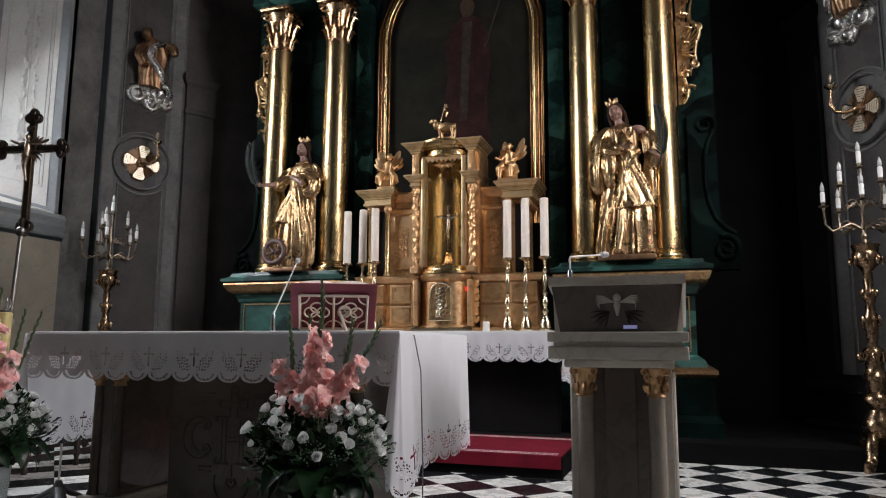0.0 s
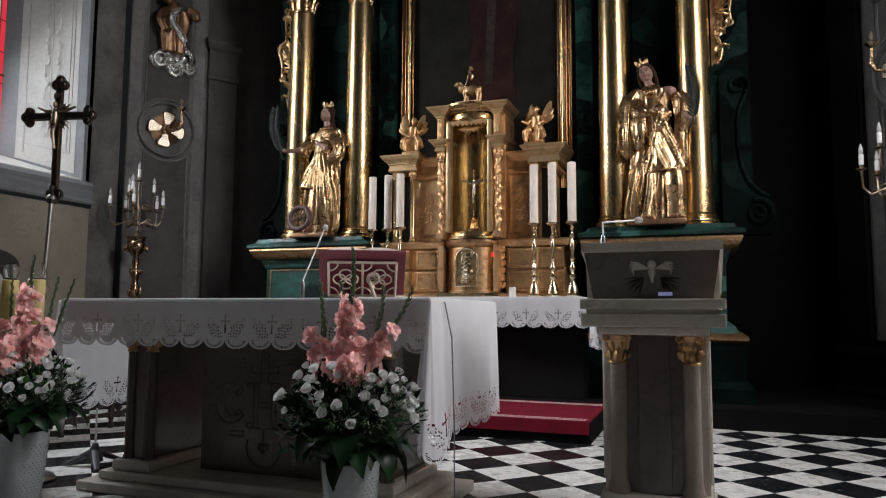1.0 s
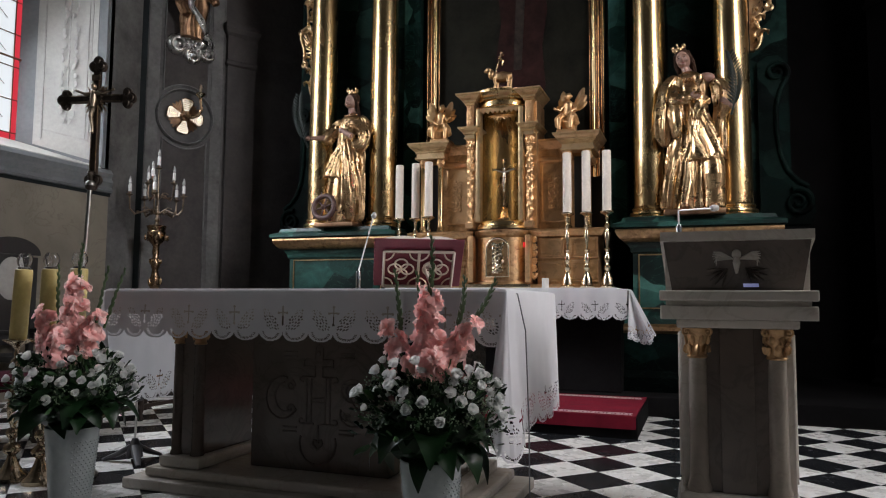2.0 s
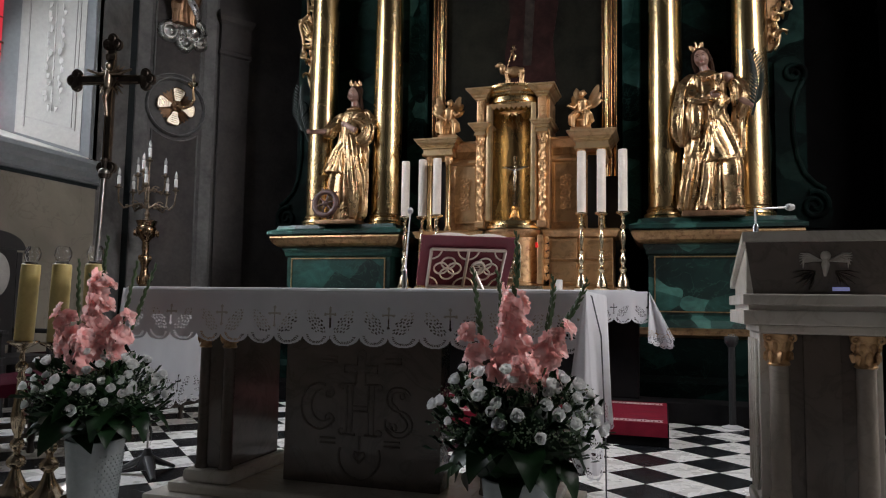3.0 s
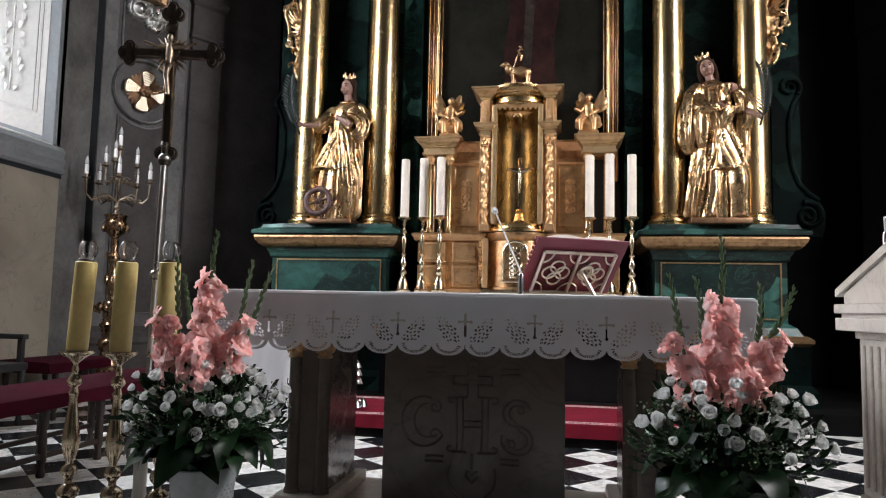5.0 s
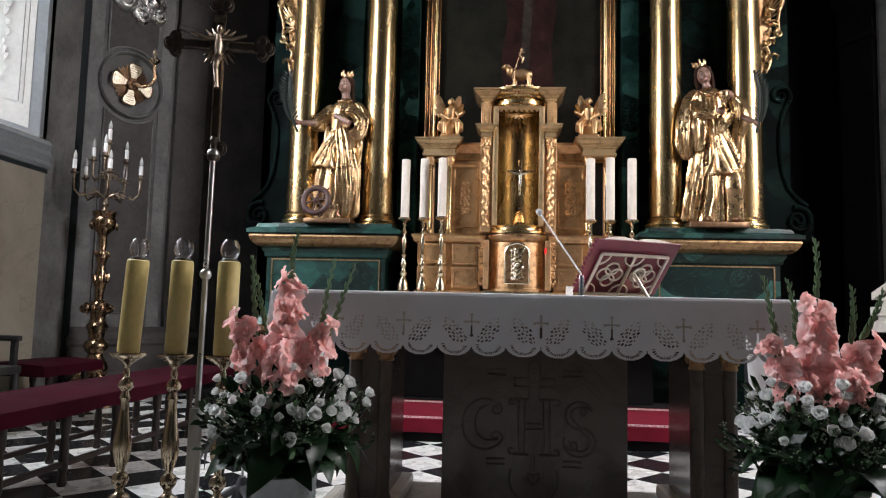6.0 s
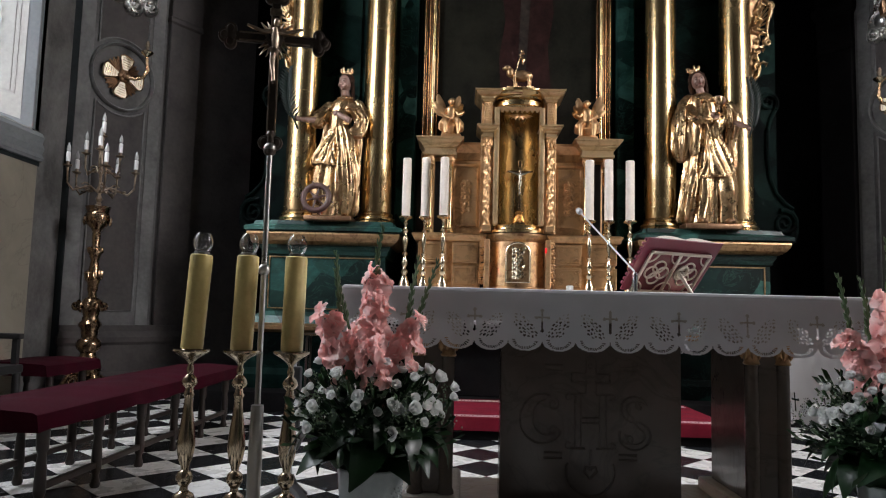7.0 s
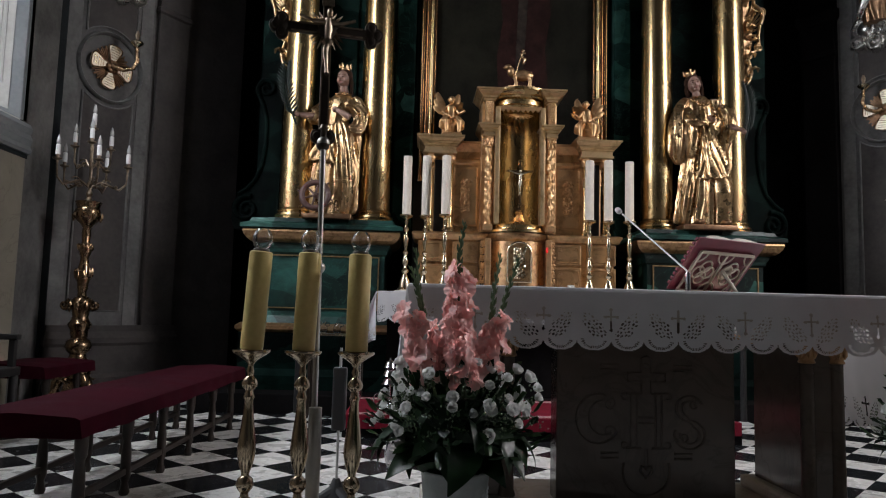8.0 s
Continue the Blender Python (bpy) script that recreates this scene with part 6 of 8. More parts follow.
def saint_with_chalice():
    f = Figure()
    hx, hy, hz = -0.048, -0.02, 1.400
    turn = Matrix.Translation((hx, 0, 1.32)) @ Matrix.Rotation(radians(-8), 4, "Z") @ Matrix.Rotation(radians(4), 4, "X") @ Matrix.Rotation(radians(-13), 4, "Y") @ Matrix.Translation((-hx, 0, -1.32))
    body = [(0.03, 0.175, 0.12, 0.0, 0.0, 1.0), (0.30, 0.165, 0.12, 0.02, 0.0, 1.0), (0.55, 0.16, 0.12, 0.04, 0.0, 0.8), (0.80, 0.138, 0.115, 0.03, 0.0, 0.5), (1.00, 0.140, 0.115, 0.0, 0.0, 0.3), (1.14, 0.160, 0.110, -0.005, 0.0, 0.2), (1.22, 0.155, 0.095, -0.01, 0.0, 0.1), (1.27, 0.085, 0.070, -0.025, 0.0, 0.0), (1.285, 0.05, 0.05, -0.03, 0.0, 0.0)]
    f.add(GOLD_ROBE, lambda bm: robe(bm, body, 21, seg=140, amp=0.12, folds=16, gather=-110))
    # tunic drawn up to the waist, with a trimmed hem over the knees
    tunic = [(0.46, 0.195, 0.165, 0.085, -0.02, 0.8), (0.52, 0.188, 0.16, 0.080, -0.02, 0.8), (0.66, 0.165, 0.145, 0.060, -0.02, 0.7), (0.84, 0.128, 0.125, 0.030, -0.012, 0.5), (0.96, 0.125, 0.118, 0.015, -0.008, 0.3)]
    f.add(GOLD_ROBE, lambda bm: (robe(bm, tunic, 77, seg=140, folds=20, amp=0.11, gather=-100, hem=0.012), trimmed_hem(bm, tunic, 0.012)))
    # cloak: a broad hanging lap from the shoulder, a fall to the ground below it, a lap over the other arm
    f.add(GOLD_ROBE, lambda bm: sleeve(bm, [(-0.13, 0.0, 1.25), (-0.20, -0.03, 1.10), (-0.235, -0.06, 0.90), (-0.245, -0.06, 0.74), (-0.225, -0.05, 0.60)], [0.060, 0.085, 0.095, 0.088, 0.045], 12, 30))
    f.add(GOLD_ROBE, lambda bm: sleeve(bm, [(-0.12, -0.09, 1.06), (-0.14, -0.12, 0.88), (-0.13, -0.10, 0.66)], [0.055, 0.065, 0.045], 18, 24))
    f.add(GOLD_ROBE, lambda bm: sleeve(bm, [(-0.14, -0.03, 0.70), (-0.155, -0.06, 0.45), (-0.185, -0.06, 0.22), (-0.215, -0.05, 0.02)], [0.070, 0.075, 0.080, 0.075], 13, 26))
    f.add(GOLD_ROBE, lambda bm: sleeve(bm, [(0.17, 0.0, 1.18), (0.235, -0.03, 1.10), (0.25, -0.06, 0.97), (0.225, -0.04, 0.80), (0.245, -0.02, 0.52)], [0.050, 0.078, 0.080, 0.058, 0.045], 14, 26))
    f.add(GOLD_ROBE, lambda bm: sleeve(bm, [(-0.17, -0.04, 1.14), (-0.14, -0.13, 1.02), (-0.06, -0.165, 0.995), (0.0, -0.17, 1.005)], [0.062, 0.062, 0.048, 0.034], 16, 22))
    f.add(GOLD_ROBE, lambda bm: sleeve(bm, [(0.12, -0.12, 1.0), (0.07, -0.155, 0.92), (0.045, -0.155, 0.82)], [0.055, 0.050, 0.022], 19, 20))
    # knee and shin under smooth cloth
    f.add(GOLD_ROBE, lambda bm: robe(bm, [(0.035, 0.095, 0.085, 0.175, -0.07, 0.6), (0.18, 0.090, 0.085, 0.175, -0.08, 0.5), (0.32, 0.100, 0.095, 0.17, -0.095, 0.3), (0.44, 0.098, 0.092, 0.165, -0.085, 0.2), (0.50, 0.09, 0.08, 0.16, -0.07, 0.1)], 31, seg=90, folds=8, amp=0.11))
    f.add(GOLD_ROBE, lambda bm: robe(bm, [(0.035, 0.085, 0.08, -0.055, -0.06, 0.8), (0.25, 0.078, 0.08, -0.030, -0.07, 0.8), (0.50, 0.08, 0.08, 0.0, -0.06, 0.5)], 33, seg=90, folds=9, amp=0.15))
    f.add(SKIN, lambda bm: (blob(bm, (0.03, -0.19, 1.02), (0.042, 0.028, 0.034), 0.2, 2), tube([(0.25, -0.10, 0.98), (0.29, -0.18, 0.93), (0.318, -0.235, 0.90)], [0.028, 0.024, 0.020], 10, bm), blob(bm, (0.324, -0.245, 0.885), (0.028, 0.024, 0.028), 0.2, 2), blob(bm, (0.125, -0.01, 1.215), (0.075, 0.062, 0.050), 0.0, 2), lathe([(0.085, 0.0), (0.062, 0.025), (0.040, 0.05), (0.034, 0.075)], 18, bm, Matrix.Translation((-0.028, 0.015, 1.235)))))
    f.add(GOLD, lambda bm: lathe([(0.045, 0.0), (0.04, 0.012), (0.014, 0.03), (0.013, 0.07), (0.020, 0.08), (0.035, 0.10), (0.046, 0.13), (0.048, 0.16), (0.042, 0.16)], 20, bm, Matrix.Translation((0.055, -0.205, 1.02))))
    f.add(SKIN, lambda bm: head(bm, hx, hy, hz, 0.97), turn)
    f.add(HAIR, lambda bm: eyes(bm, hx, hy, hz, 0.97), turn)
    f.add(LIP, lambda bm: lips(bm, hx, hy, hz, 0.97), turn)
    f.add(HAIR, lambda bm: hair(bm, hx, hy + 0.012, hz + 0.005, 1.02, 0.15), turn)
    f.add(GOLD, lambda bm: crown(bm, hx - 0.012, hy + 0.02, hz + 0.086, 0.047), turn)
    f.add(GOLD, lambda bm: (beads(bm, -0.02, -0.055, 1.235, 0.085, 0.05, 0.035, 15, 0.014), [tube(spiral(-0.02 + e * 0.04, 1.185, 0.030, 1.2, 0.5, e, -0.120, 14), 0.008, 6, bm) for e in (-1, 1)]))
    f.add(PALM, lambda bm: palm(bm, (0.315, -0.25, 0.80), (0.300, -0.27, 1.36), 1, 17, 0.095))
    f.add(BROWN_GILT, lambda bm: (blob(bm, (-0.075, -0.15, 0.035), (0.045, 0.085, 0.035), 0.0, 2), blob(bm, (0.17, -0.16, 0.035), (0.045, 0.085, 0.035), 0.0, 2)))
    f.add(BROWN_GILT, lambda bm: box(bm, -0.25, 0.26, -0.22, 0.17, -0.04, 0.012, bevel=0.01))
    return f.done("statue", (-0.185, 7.10, 1.842), "gilded crowned woman statue with a chalice and palm", "statue", "altar statues", 1.06)


saint_with_wheel()
saint_with_chalice()


def angel(x, lean):
    f = Figure()
    g = GOLD_MATT
    f.add(g, lambda bm: robe(bm, [(0.0, 0.060, 0.06, 0, 0.0, 1), (0.06, 0.066, 0.075, 0, -0.02, 1), (0.12, 0.050, 0.05, 0, 0, 0.7), (0.18, 0.044, 0.04, lean * 0.008, 0, 0.4), (0.225, 0.046, 0.038, lean * 0.010, 0, 0.3), (0.25, 0.018, 0.02, lean * 0.012, 0, 0.1)], 40 + int(lean), seg=48, folds=6))
    f.add(g, lambda bm: (blob(bm, (lean * 0.014, -0.012, 0.278), (0.025, 0.028, 0.031), 0.05, 2), blob(bm, (lean * 0.014, 0.002, 0.287), (0.030, 0.030, 0.029), 0.4, 2)))
    for s in (-1, 1):
        f.add(g, lambda bm: tube([(s * 0.040, -0.005, 0.215), (s * 0.070, -0.04, 0.165), (s * 0.055 + lean * 0.045, -0.085, 0.150 + 0.03 * s * lean)], [0.016, 0.015, 0.010], 8, bm))
        f.add(g, lambda bm: tube([(s * 0.03, -0.03, 0.07), (s * 0.055, -0.095, 0.075), (s * 0.050, -0.10, 0.0)], [0.028, 0.024, 0.014], 8, bm))
        # raised wing: a broad feathered blade over a shorter one
        for k, (ln, wd) in enumerate(((0.105, 0.034), (0.075, 0.028), (0.05, 0.020))):
            tilt = Matrix.Rotation(radians(s * (14 + 17 * k)), 4, "Y") @ Matrix.Rotation(radians(-14), 4, "X")
            f.add(g, lambda bm: blob(bm, (s * (0.066 + 0.014 * k), 0.040 - 0.006 * k, 0.255 - 0.028 * k), (wd, 0.010, ln), 0.22, 3, tilt))
        f.add(g, lambda bm: sleeve(bm, [(s * 0.03, -0.05, 0.13), (s * 0.06, -0.07, 0.08), (s * 0.09, -0.05, 0.03)], [0.03, 0.04, 0.02], 3 + int(s), 12))
    return f.done("angel_statue", (x, 7.09, 2.715), "small kneeling gilt angel on the tabernacle wing", "statue", "tabernacle angels", 1.26, 14 * lean)


angel(TX - 0.70, 1)
angel(TX + 0.70, -1)


def lamb():
    f = Figure()
    f.add(GOLD_DULL, lambda bm: (blob(bm, (0.035, 0, 0.115), (0.095, 0.045, 0.050), 0.25, 3), blob(bm, (-0.07, -0.005, 0.145), (0.035, 0.032, 0.045), 0.2, 2), blob(bm, (-0.098, -0.01, 0.185), (0.036, 0.026, 0.026), 0.1, 2), blob(bm, (-0.125, -0.012, 0.178), (0.018, 0.016, 0.015), 0.0, 2)))
    for x, y in ((-0.035, -0.02), (-0.02, 0.02), (0.09, -0.02), (0.105, 0.02)):
        f.add(GOLD_DULL, lambda bm: tube([(x, y, 0.10), (x + 0.006, y, 0.05), (x, y, 0.0)], [0.020, 0.011, 0.012], 8, bm))
    f.add(GOLD, lambda bm: (tube([(-0.045, -0.03, 0.08), (-0.01, -0.03, 0.20), (0.03, -0.03, 0.335)], 0.006, 8, bm), blob(bm, (0.03, -0.03, 0.335), (0.018, 0.012, 0.02), 0.2, 1), tube([(0.005, -0.03, 0.30), (0.055, -0.03, 0.315)], 0.007, 6, bm), tube([(0.020, -0.03, 0.285), (0.05, -0.035, 0.25), (0.035, -0.035, 0.21)], [0.012, 0.02, 0.008], 6, bm)))
    return f.done("lamb_statue", (TX - 0.02, 7.0, 3.19), "small gilt lamb with a banner on the tabernacle", "statue", "", 1.12)


lamb()

# ---- altar candlesticks ----
SMALL_PROF = [(0.070, 0.0), (0.072, 0.015), (0.055, 0.03), (0.050, 0.08), (0.030, 0.13), (0.018, 0.15), (0.034, 0.17), (0.036, 0.185), (0.018, 0.205), (0.014, 0.22), (0.028, 0.245), (0.030, 0.27), (0.018, 0.30), (0.013, 0.32), (0.030, 0.345), (0.012, 0.365), (0.016, 0.40), (0.024, 0.44), (0.026, 0.47), (0.020, 0.50), (0.012, 0.53), (0.026, 0.55), (0.028, 0.56), (0.012, 0.58), (0.010, 0.60), (0.020, 0.625), (0.012, 0.64), (0.030, 0.66), (0.060, 0.672), (0.064, 0.68), (0.060, 0.688), (0.044, 0.69)]


def altar_candlestick(x, y, top, base):
    t = thing("altar_candlestick", (x, y, base), "turned brass altar candlestick with a drip pan", "candlestick", "six altar candlesticks")
    k = (1.865 - base) / 0.69
    part("stem", lathe([(r, z * k) for r, z in SMALL_PROF], 24), BRASS, t, "", True)
    part("drip_pan", lathe([(0.012, 0.690), (0.026, 0.700), (0.062, 0.716), (0.066, 0.724), (0.062, 0.729), (0.047, 0.731)], 24, m=Matrix.Translation((0, 0, 1.860 - base - 0.731))), BRASS, t, "wide brass drip pan", True)
    bm = bmesh.new()
    for q in range(3):
        a = radians(30 + 120 * q)
        blob(bm, (0.06 * math.cos(a), 0.06 * math.sin(a), 0.012), (0.018, 0.018, 0.012), 0.0, 2)
    part("foot", bm, BRASS, t, "", True)
    c = thing("altar_candle", (x, y, 1.860), "tall ivory altar candle in a brass candlestick", "candle", "six ivory candles")
    h = top - 1.860
    part("wax", lathe([(0.042, 0.0), (0.043, 0.01), (0.0425, h - 0.008), (0.038, h)], 28), WAX, c, "", True)
    part("wick", lathe([(0.003, h), (0.003, h + 0.012)], 6), plain("burnt_wick", (0.02, 0.015, 0.01), 0.9), c, "short burnt wick")


for x, y, top in ((-3.156, 6.93, 2.441), (-2.970, 6.93, 2.450), (-2.782, 6.83, 2.436), (-1.361, 6.94, 2.459), (-1.174, 6.94, 2.468), (-0.974, 6.91, 2.454)):
    altar_candlestick(x, y, top, 1.125)

t = thing("votive_candle", (-1.56, 6.84, 1.125), "short white candle beside the altar candlesticks", "candle")
part("wax", lathe([(0.034, 0.0), (0.034, 0.09), (0.030, 0.094)], 20), plain("white_wax", (0.75, 0.74, 0.70), 0.5), t, "", True)
part("wick", lathe([(0.002, 0.094), (0.002, 0.105)], 6), plain("dark_wick", (0.02, 0.02, 0.02), 0.9), t)

# ---- picture in a gilt arched frame ----


def arch_line(half, z0, zc, y, x0=TX, steps=24):
    pts = [(x0 - half, y, z0), (x0 - half, y, zc)]
    pts += [(x0 - half * math.cos(math.pi * k / steps), y, zc + half * math.sin(math.pi * k / steps)) for k in range(1, steps)]
    return pts + [(x0 + half, y, zc), (x0 + half, y, z0)]


def altar_picture():
    t = thing("altar_painting", (TX, 7.6, 2.4), "dark altar painting of a robed figure in a gilt arched frame", "painting")
    o = Vector((-TX, -7.6, -2.4))

    def put(name, bm, mat, label="", smooth=False):
        bmesh.ops.translate(bm, verts=bm.verts, vec=o)
        return part(name, bm, mat, t, label, smooth)
    dull = gilt("red_brown_frame_gilding", (0.26, 0.14, 0.065), (0.09, 0.045, 0.022), 0.16, 6.0, 0.08, 0.003, (1, 1, 0.3))
    for half, r, y, mat in ((0.985, 0.028, 7.47, dull), (0.935, 0.026, 7.455, dull), (0.893, 0.019, 7.44, GOLD_COLUMN), (0.857, 0.014, 7.46, dull)):
        put("frame_moulding", tube(arch_line(half, 2.3, 4.62, y), r, 10), mat, "gilt frame moulding", True)
    canvas = stained("dark_oil_paint", (0.0015, 0.0016, 0.0014), (0.017, 0.016, 0.011), 2.6, 0.6, grain=30, relief=0.1, spec=0.06)
    bm = bmesh.new()
    sheet(bm, [(p[0], p[2]) for p in arch_line(0.85, 2.3, 4.62, 0)], 7.50, 7.52)
    bmesh.ops.recalc_face_normals(bm, faces=bm.faces)
    put("canvas", bm, canvas, "dark oil painting")
    robe_paint = stained("dark_robe_paint", (0.006, 0.0032, 0.003), (0.034, 0.014, 0.012), 5.0, 0.6, grain=30, relief=0.1, spec=0.06)
    pale = stained("pale_sash_paint", (0.010, 0.008, 0.007), (0.040, 0.031, 0.025), 9.0, 0.6, grain=30, spec=0.06)
    face = stained("dull_flesh_paint", (0.024, 0.015, 0.010), (0.045, 0.029, 0.020), 8.0, 0.5, spec=0.06)

    def flat(name, pts, mat, y, lab):
        bm = bmesh.new()
        sheet(bm, [(TX + x, z) for x, z in pts], y, 7.4995)
        bmesh.ops.recalc_face_normals(bm, faces=bm.faces)
        put(name, bm, mat, lab)
    flat("painted_robe", [(-0.14, 3.0), (0.30, 2.95), (0.37, 3.35), (0.33, 3.8), (0.39, 4.2), (0.36, 4.55), (0.27, 4.74), (0.16, 4.83), (0.04, 4.82), (-0.10, 4.70), (-0.17, 4.45), (-0.13, 4.1), (-0.19, 3.7), (-0.17, 3.3)], robe_paint, 7.497, "dark painted robe")
    flat("painted_sash", [(0.01, 3.55), (0.10, 3.55), (0.16, 4.75), (0.05, 4.75)], pale, 7.494, "pale painted stole")
    flat("painted_staff", [(0.30, 4.4), (0.32, 4.4), (0.62, 5.3), (0.60, 5.3)], pale, 7.493, "painted staff")
    flat("painted_head", [(0.10 + 0.09 * math.cos(a), 4.93 + 0.12 * math.sin(a)) for a in (2 * math.pi * k / 16 for k in range(16))], face, 7.495, "plain painted head shape")


altar_picture()

# ---- carved side ornaments of the retable ----


def side_scroll(name, x, s, label):
    """Gilt rocaille bracket beside the outer column, a ribbed shell over small scrolls; s: the way it swings out."""
    t = thing(name, (x, 7.34, 3.43), label, "carving", "rocaille brackets")
    edge = [(0.02, 0.0), (0.06, 0.04), (0.085, 0.12), (0.065, 0.20), (0.04, 0.27), (0.09, 0.33), (0.15, 0.37), (0.20, 0.43), (0.185, 0.52), (0.20, 0.62), (0.245, 0.72), (0.25, 0.80), (0.19, 0.84), (0.13, 0.88), (0.14, 1.0), (0.17, 1.12), (0.12, 1.24), (0.05, 1.34)]
    edge = [(u * 0.78, v) for u, v in edge]
    bm = bmesh.new()
    sheet(bm, [(-s * 0.03, 0.0)] + [(s * u * 0.62, v) for u, v in edge] + [(-s * 0.03, 1.34)], -0.01, 0.05)
    bmesh.ops.recalc_face_normals(bm, faces=bm.faces)
    part("back_plate", bm, GOLD_DULL, t, "hollowed gilt ground")
    # rolled outer edge, thick and thin
    part("edge_roll", tube([(s * u, -0.03 - 0.02 * math.sin(3 * v), v) for u, v in edge], [0.012 + 0.011 * (0.5 + 0.5 * math.sin(9 * v + 1)) for u, v in edge], 10), GOLD_ROBE, t, "rolled shell edge", True)
    # ribs of the shell fan out from the inner side
    for k in range(9):
        f = k / 8
        u1, v1 = np.interp(0.44 + 0.36 * f, [i / 17 for i in range(18)], [q[0] for q in edge]), np.interp(0.44 + 0.36 * f, [i / 17 for i in range(18)], [q[1] for q in edge])
        v0 = 0.52 + 0.10 * f
        part("shell_rib", tube([(s * 0.015, -0.045, v0), (s * (0.35 * u1), -0.030, v0 + (v1 - v0) * 0.25), (s * (0.75 * u1), -0.028, v0 + (v1 - v0) * 0.7), (s * u1, -0.04, v1)], [0.010, 0.013, 0.014, 0.008], 7, None, 0.8), GOLD_ROBE, t, "", True)
    for cx, cz, r, st, tn in ((0.185, 0.40, 0.048, 1.6, 1.4), (0.225, 0.80, 0.042, -1.0, 1.3), (0.055, 0.13, 0.055, 0.5, 1.5), (0.05, 0.30, 0.040, 2.5, 1.4), (0.11, 1.14, 0.065, 0.0, 1.5), (0.045, 0.96, 0.05, 3.0, 1.4)):
        part("scroll", tube([(s * p[0], -0.05, p[2]) for p in spiral(cx * 0.80, cz, r * 0.9, tn, st, 1, 0, 24)], [0.019 * (1 - 0.4 * k / 23) for k in range(24)], 8), GOLD_ROBE, t, "", True)
    # curling leaves down the inner side
    rnd = random.Random(5)
    for k in range(16):
        v = 0.06 + 0.078 * k
        u = 0.03 + 0.02 * math.sin(k * 1.7)
        ln = rnd.uniform(0.05, 0.085)
        side = 1 if k % 2 else -0.5
        part("leaf", tube([(s * u, -0.05, v), (s * (u + side * ln * 0.5), -0.085, v + ln * 0.45), (s * (u + side * ln), -0.075, v + ln * 0.25), (s * (u + side * ln * 1.05), -0.055, v - 0.01)], [0.012, 0.024, 0.019, 0.006], 7, None, 0.55), GOLD_ROBE, t, "", True)


side_scroll("gilt_bracket", -4.445, -1, "gilt rocaille bracket beside the altar column")
side_scroll("gilt_bracket", 0.385, 1, "gilt rocaille bracket beside the altar column")


# Darkest copy of the green: the brackets' shade is in the colour.
GREEN_SHADE = faux_marble("bracket_shade_green_marbling", 0.08)


def green_volute(x, s):
    t = thing("scroll_bracket", (x, 7.45, 1.74), "large green marbled scroll bracket beside the pedestal", "bracket", "green scroll brackets")
    bm = bmesh.new()
    outline = [(0.0, 0.0), (0.62, 0.0), (0.66, 0.10), (0.66, 0.26), (0.58, 0.36), (0.46, 0.42), (0.34, 0.52), (0.26, 0.68), (0.22, 0.90), (0.22, 1.15), (0.28, 1.32), (0.38, 1.46), (0.36, 1.58), (0.26, 1.66), (0.12, 1.66), (0.0, 1.60)]
    outline = [(q[0] * 0.72, q[1]) for q in outline]
    sheet(bm, [(s * q[0], q[1]) for q in outline], 0.0, 0.16)
    bmesh.ops.recalc_face_normals(bm, faces=bm.faces)
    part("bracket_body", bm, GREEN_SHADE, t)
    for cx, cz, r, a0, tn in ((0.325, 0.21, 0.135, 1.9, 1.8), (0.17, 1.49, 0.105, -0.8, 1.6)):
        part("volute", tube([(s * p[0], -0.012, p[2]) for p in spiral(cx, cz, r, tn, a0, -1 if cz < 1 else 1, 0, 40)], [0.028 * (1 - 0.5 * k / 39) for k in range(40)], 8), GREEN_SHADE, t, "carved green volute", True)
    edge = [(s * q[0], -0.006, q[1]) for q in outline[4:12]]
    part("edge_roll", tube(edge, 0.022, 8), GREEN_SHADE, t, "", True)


green_volute(-4.50, -1)
green_volute(0.42, 1)

# ---- flower arrangements ----


def petal_skin(name, dark, light, through_light):
    m, n, l, b = material(name)
    v = coords(n, l)
    col = ramp(n, l, noise_tex(n, l, v, 14.0, 4, 0.6), [(0.3, dark), (0.65, light)])
    l.new(col, b.inputs["Base Color"])
    b.inputs["Roughness"].default_value = 0.6
    t, mx = n.new("ShaderNodeBsdfTranslucent"), n.new("ShaderNodeMixShader")
    mx.inputs[0].default_value = through_light
    l.new(col, t.inputs[0])
    l.new(b.outputs[0], mx.inputs[1])
    l.new(t.outputs[0], mx.inputs[2])
    l.new(mx.outputs[0], n["Material Output"].inputs[0])
    return m


PINK = petal_skin("salmon_pink_petal", (0.90, 0.40, 0.36), (0.98, 0.78, 0.75), 0.40)
WHITE_PETAL = petal_skin("white_petal", (0.90, 0.91, 0.89), (0.95, 0.95, 0.94), 0.22)
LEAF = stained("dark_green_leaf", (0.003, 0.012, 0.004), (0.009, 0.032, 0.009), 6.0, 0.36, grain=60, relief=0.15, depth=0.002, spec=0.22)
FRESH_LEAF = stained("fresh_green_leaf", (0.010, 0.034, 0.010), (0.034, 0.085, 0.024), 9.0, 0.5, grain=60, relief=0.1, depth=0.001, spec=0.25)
BUD_GREEN = stained("pale_green_stalk", (0.045, 0.085, 0.035), (0.10, 0.16, 0.065), 9.0, 0.5, grain=60)
SPRIG = stained("pale_green_sprig", (0.07, 0.12, 0.06), (0.20, 0.26, 0.16), 16.0, 0.6, grain=60)
VASE = stained("white_glazed_ceramic", (0.27, 0.30, 0.30), (0.34, 0.37, 0.368), 4.0, 0.22, grain=40, relief=0.03)


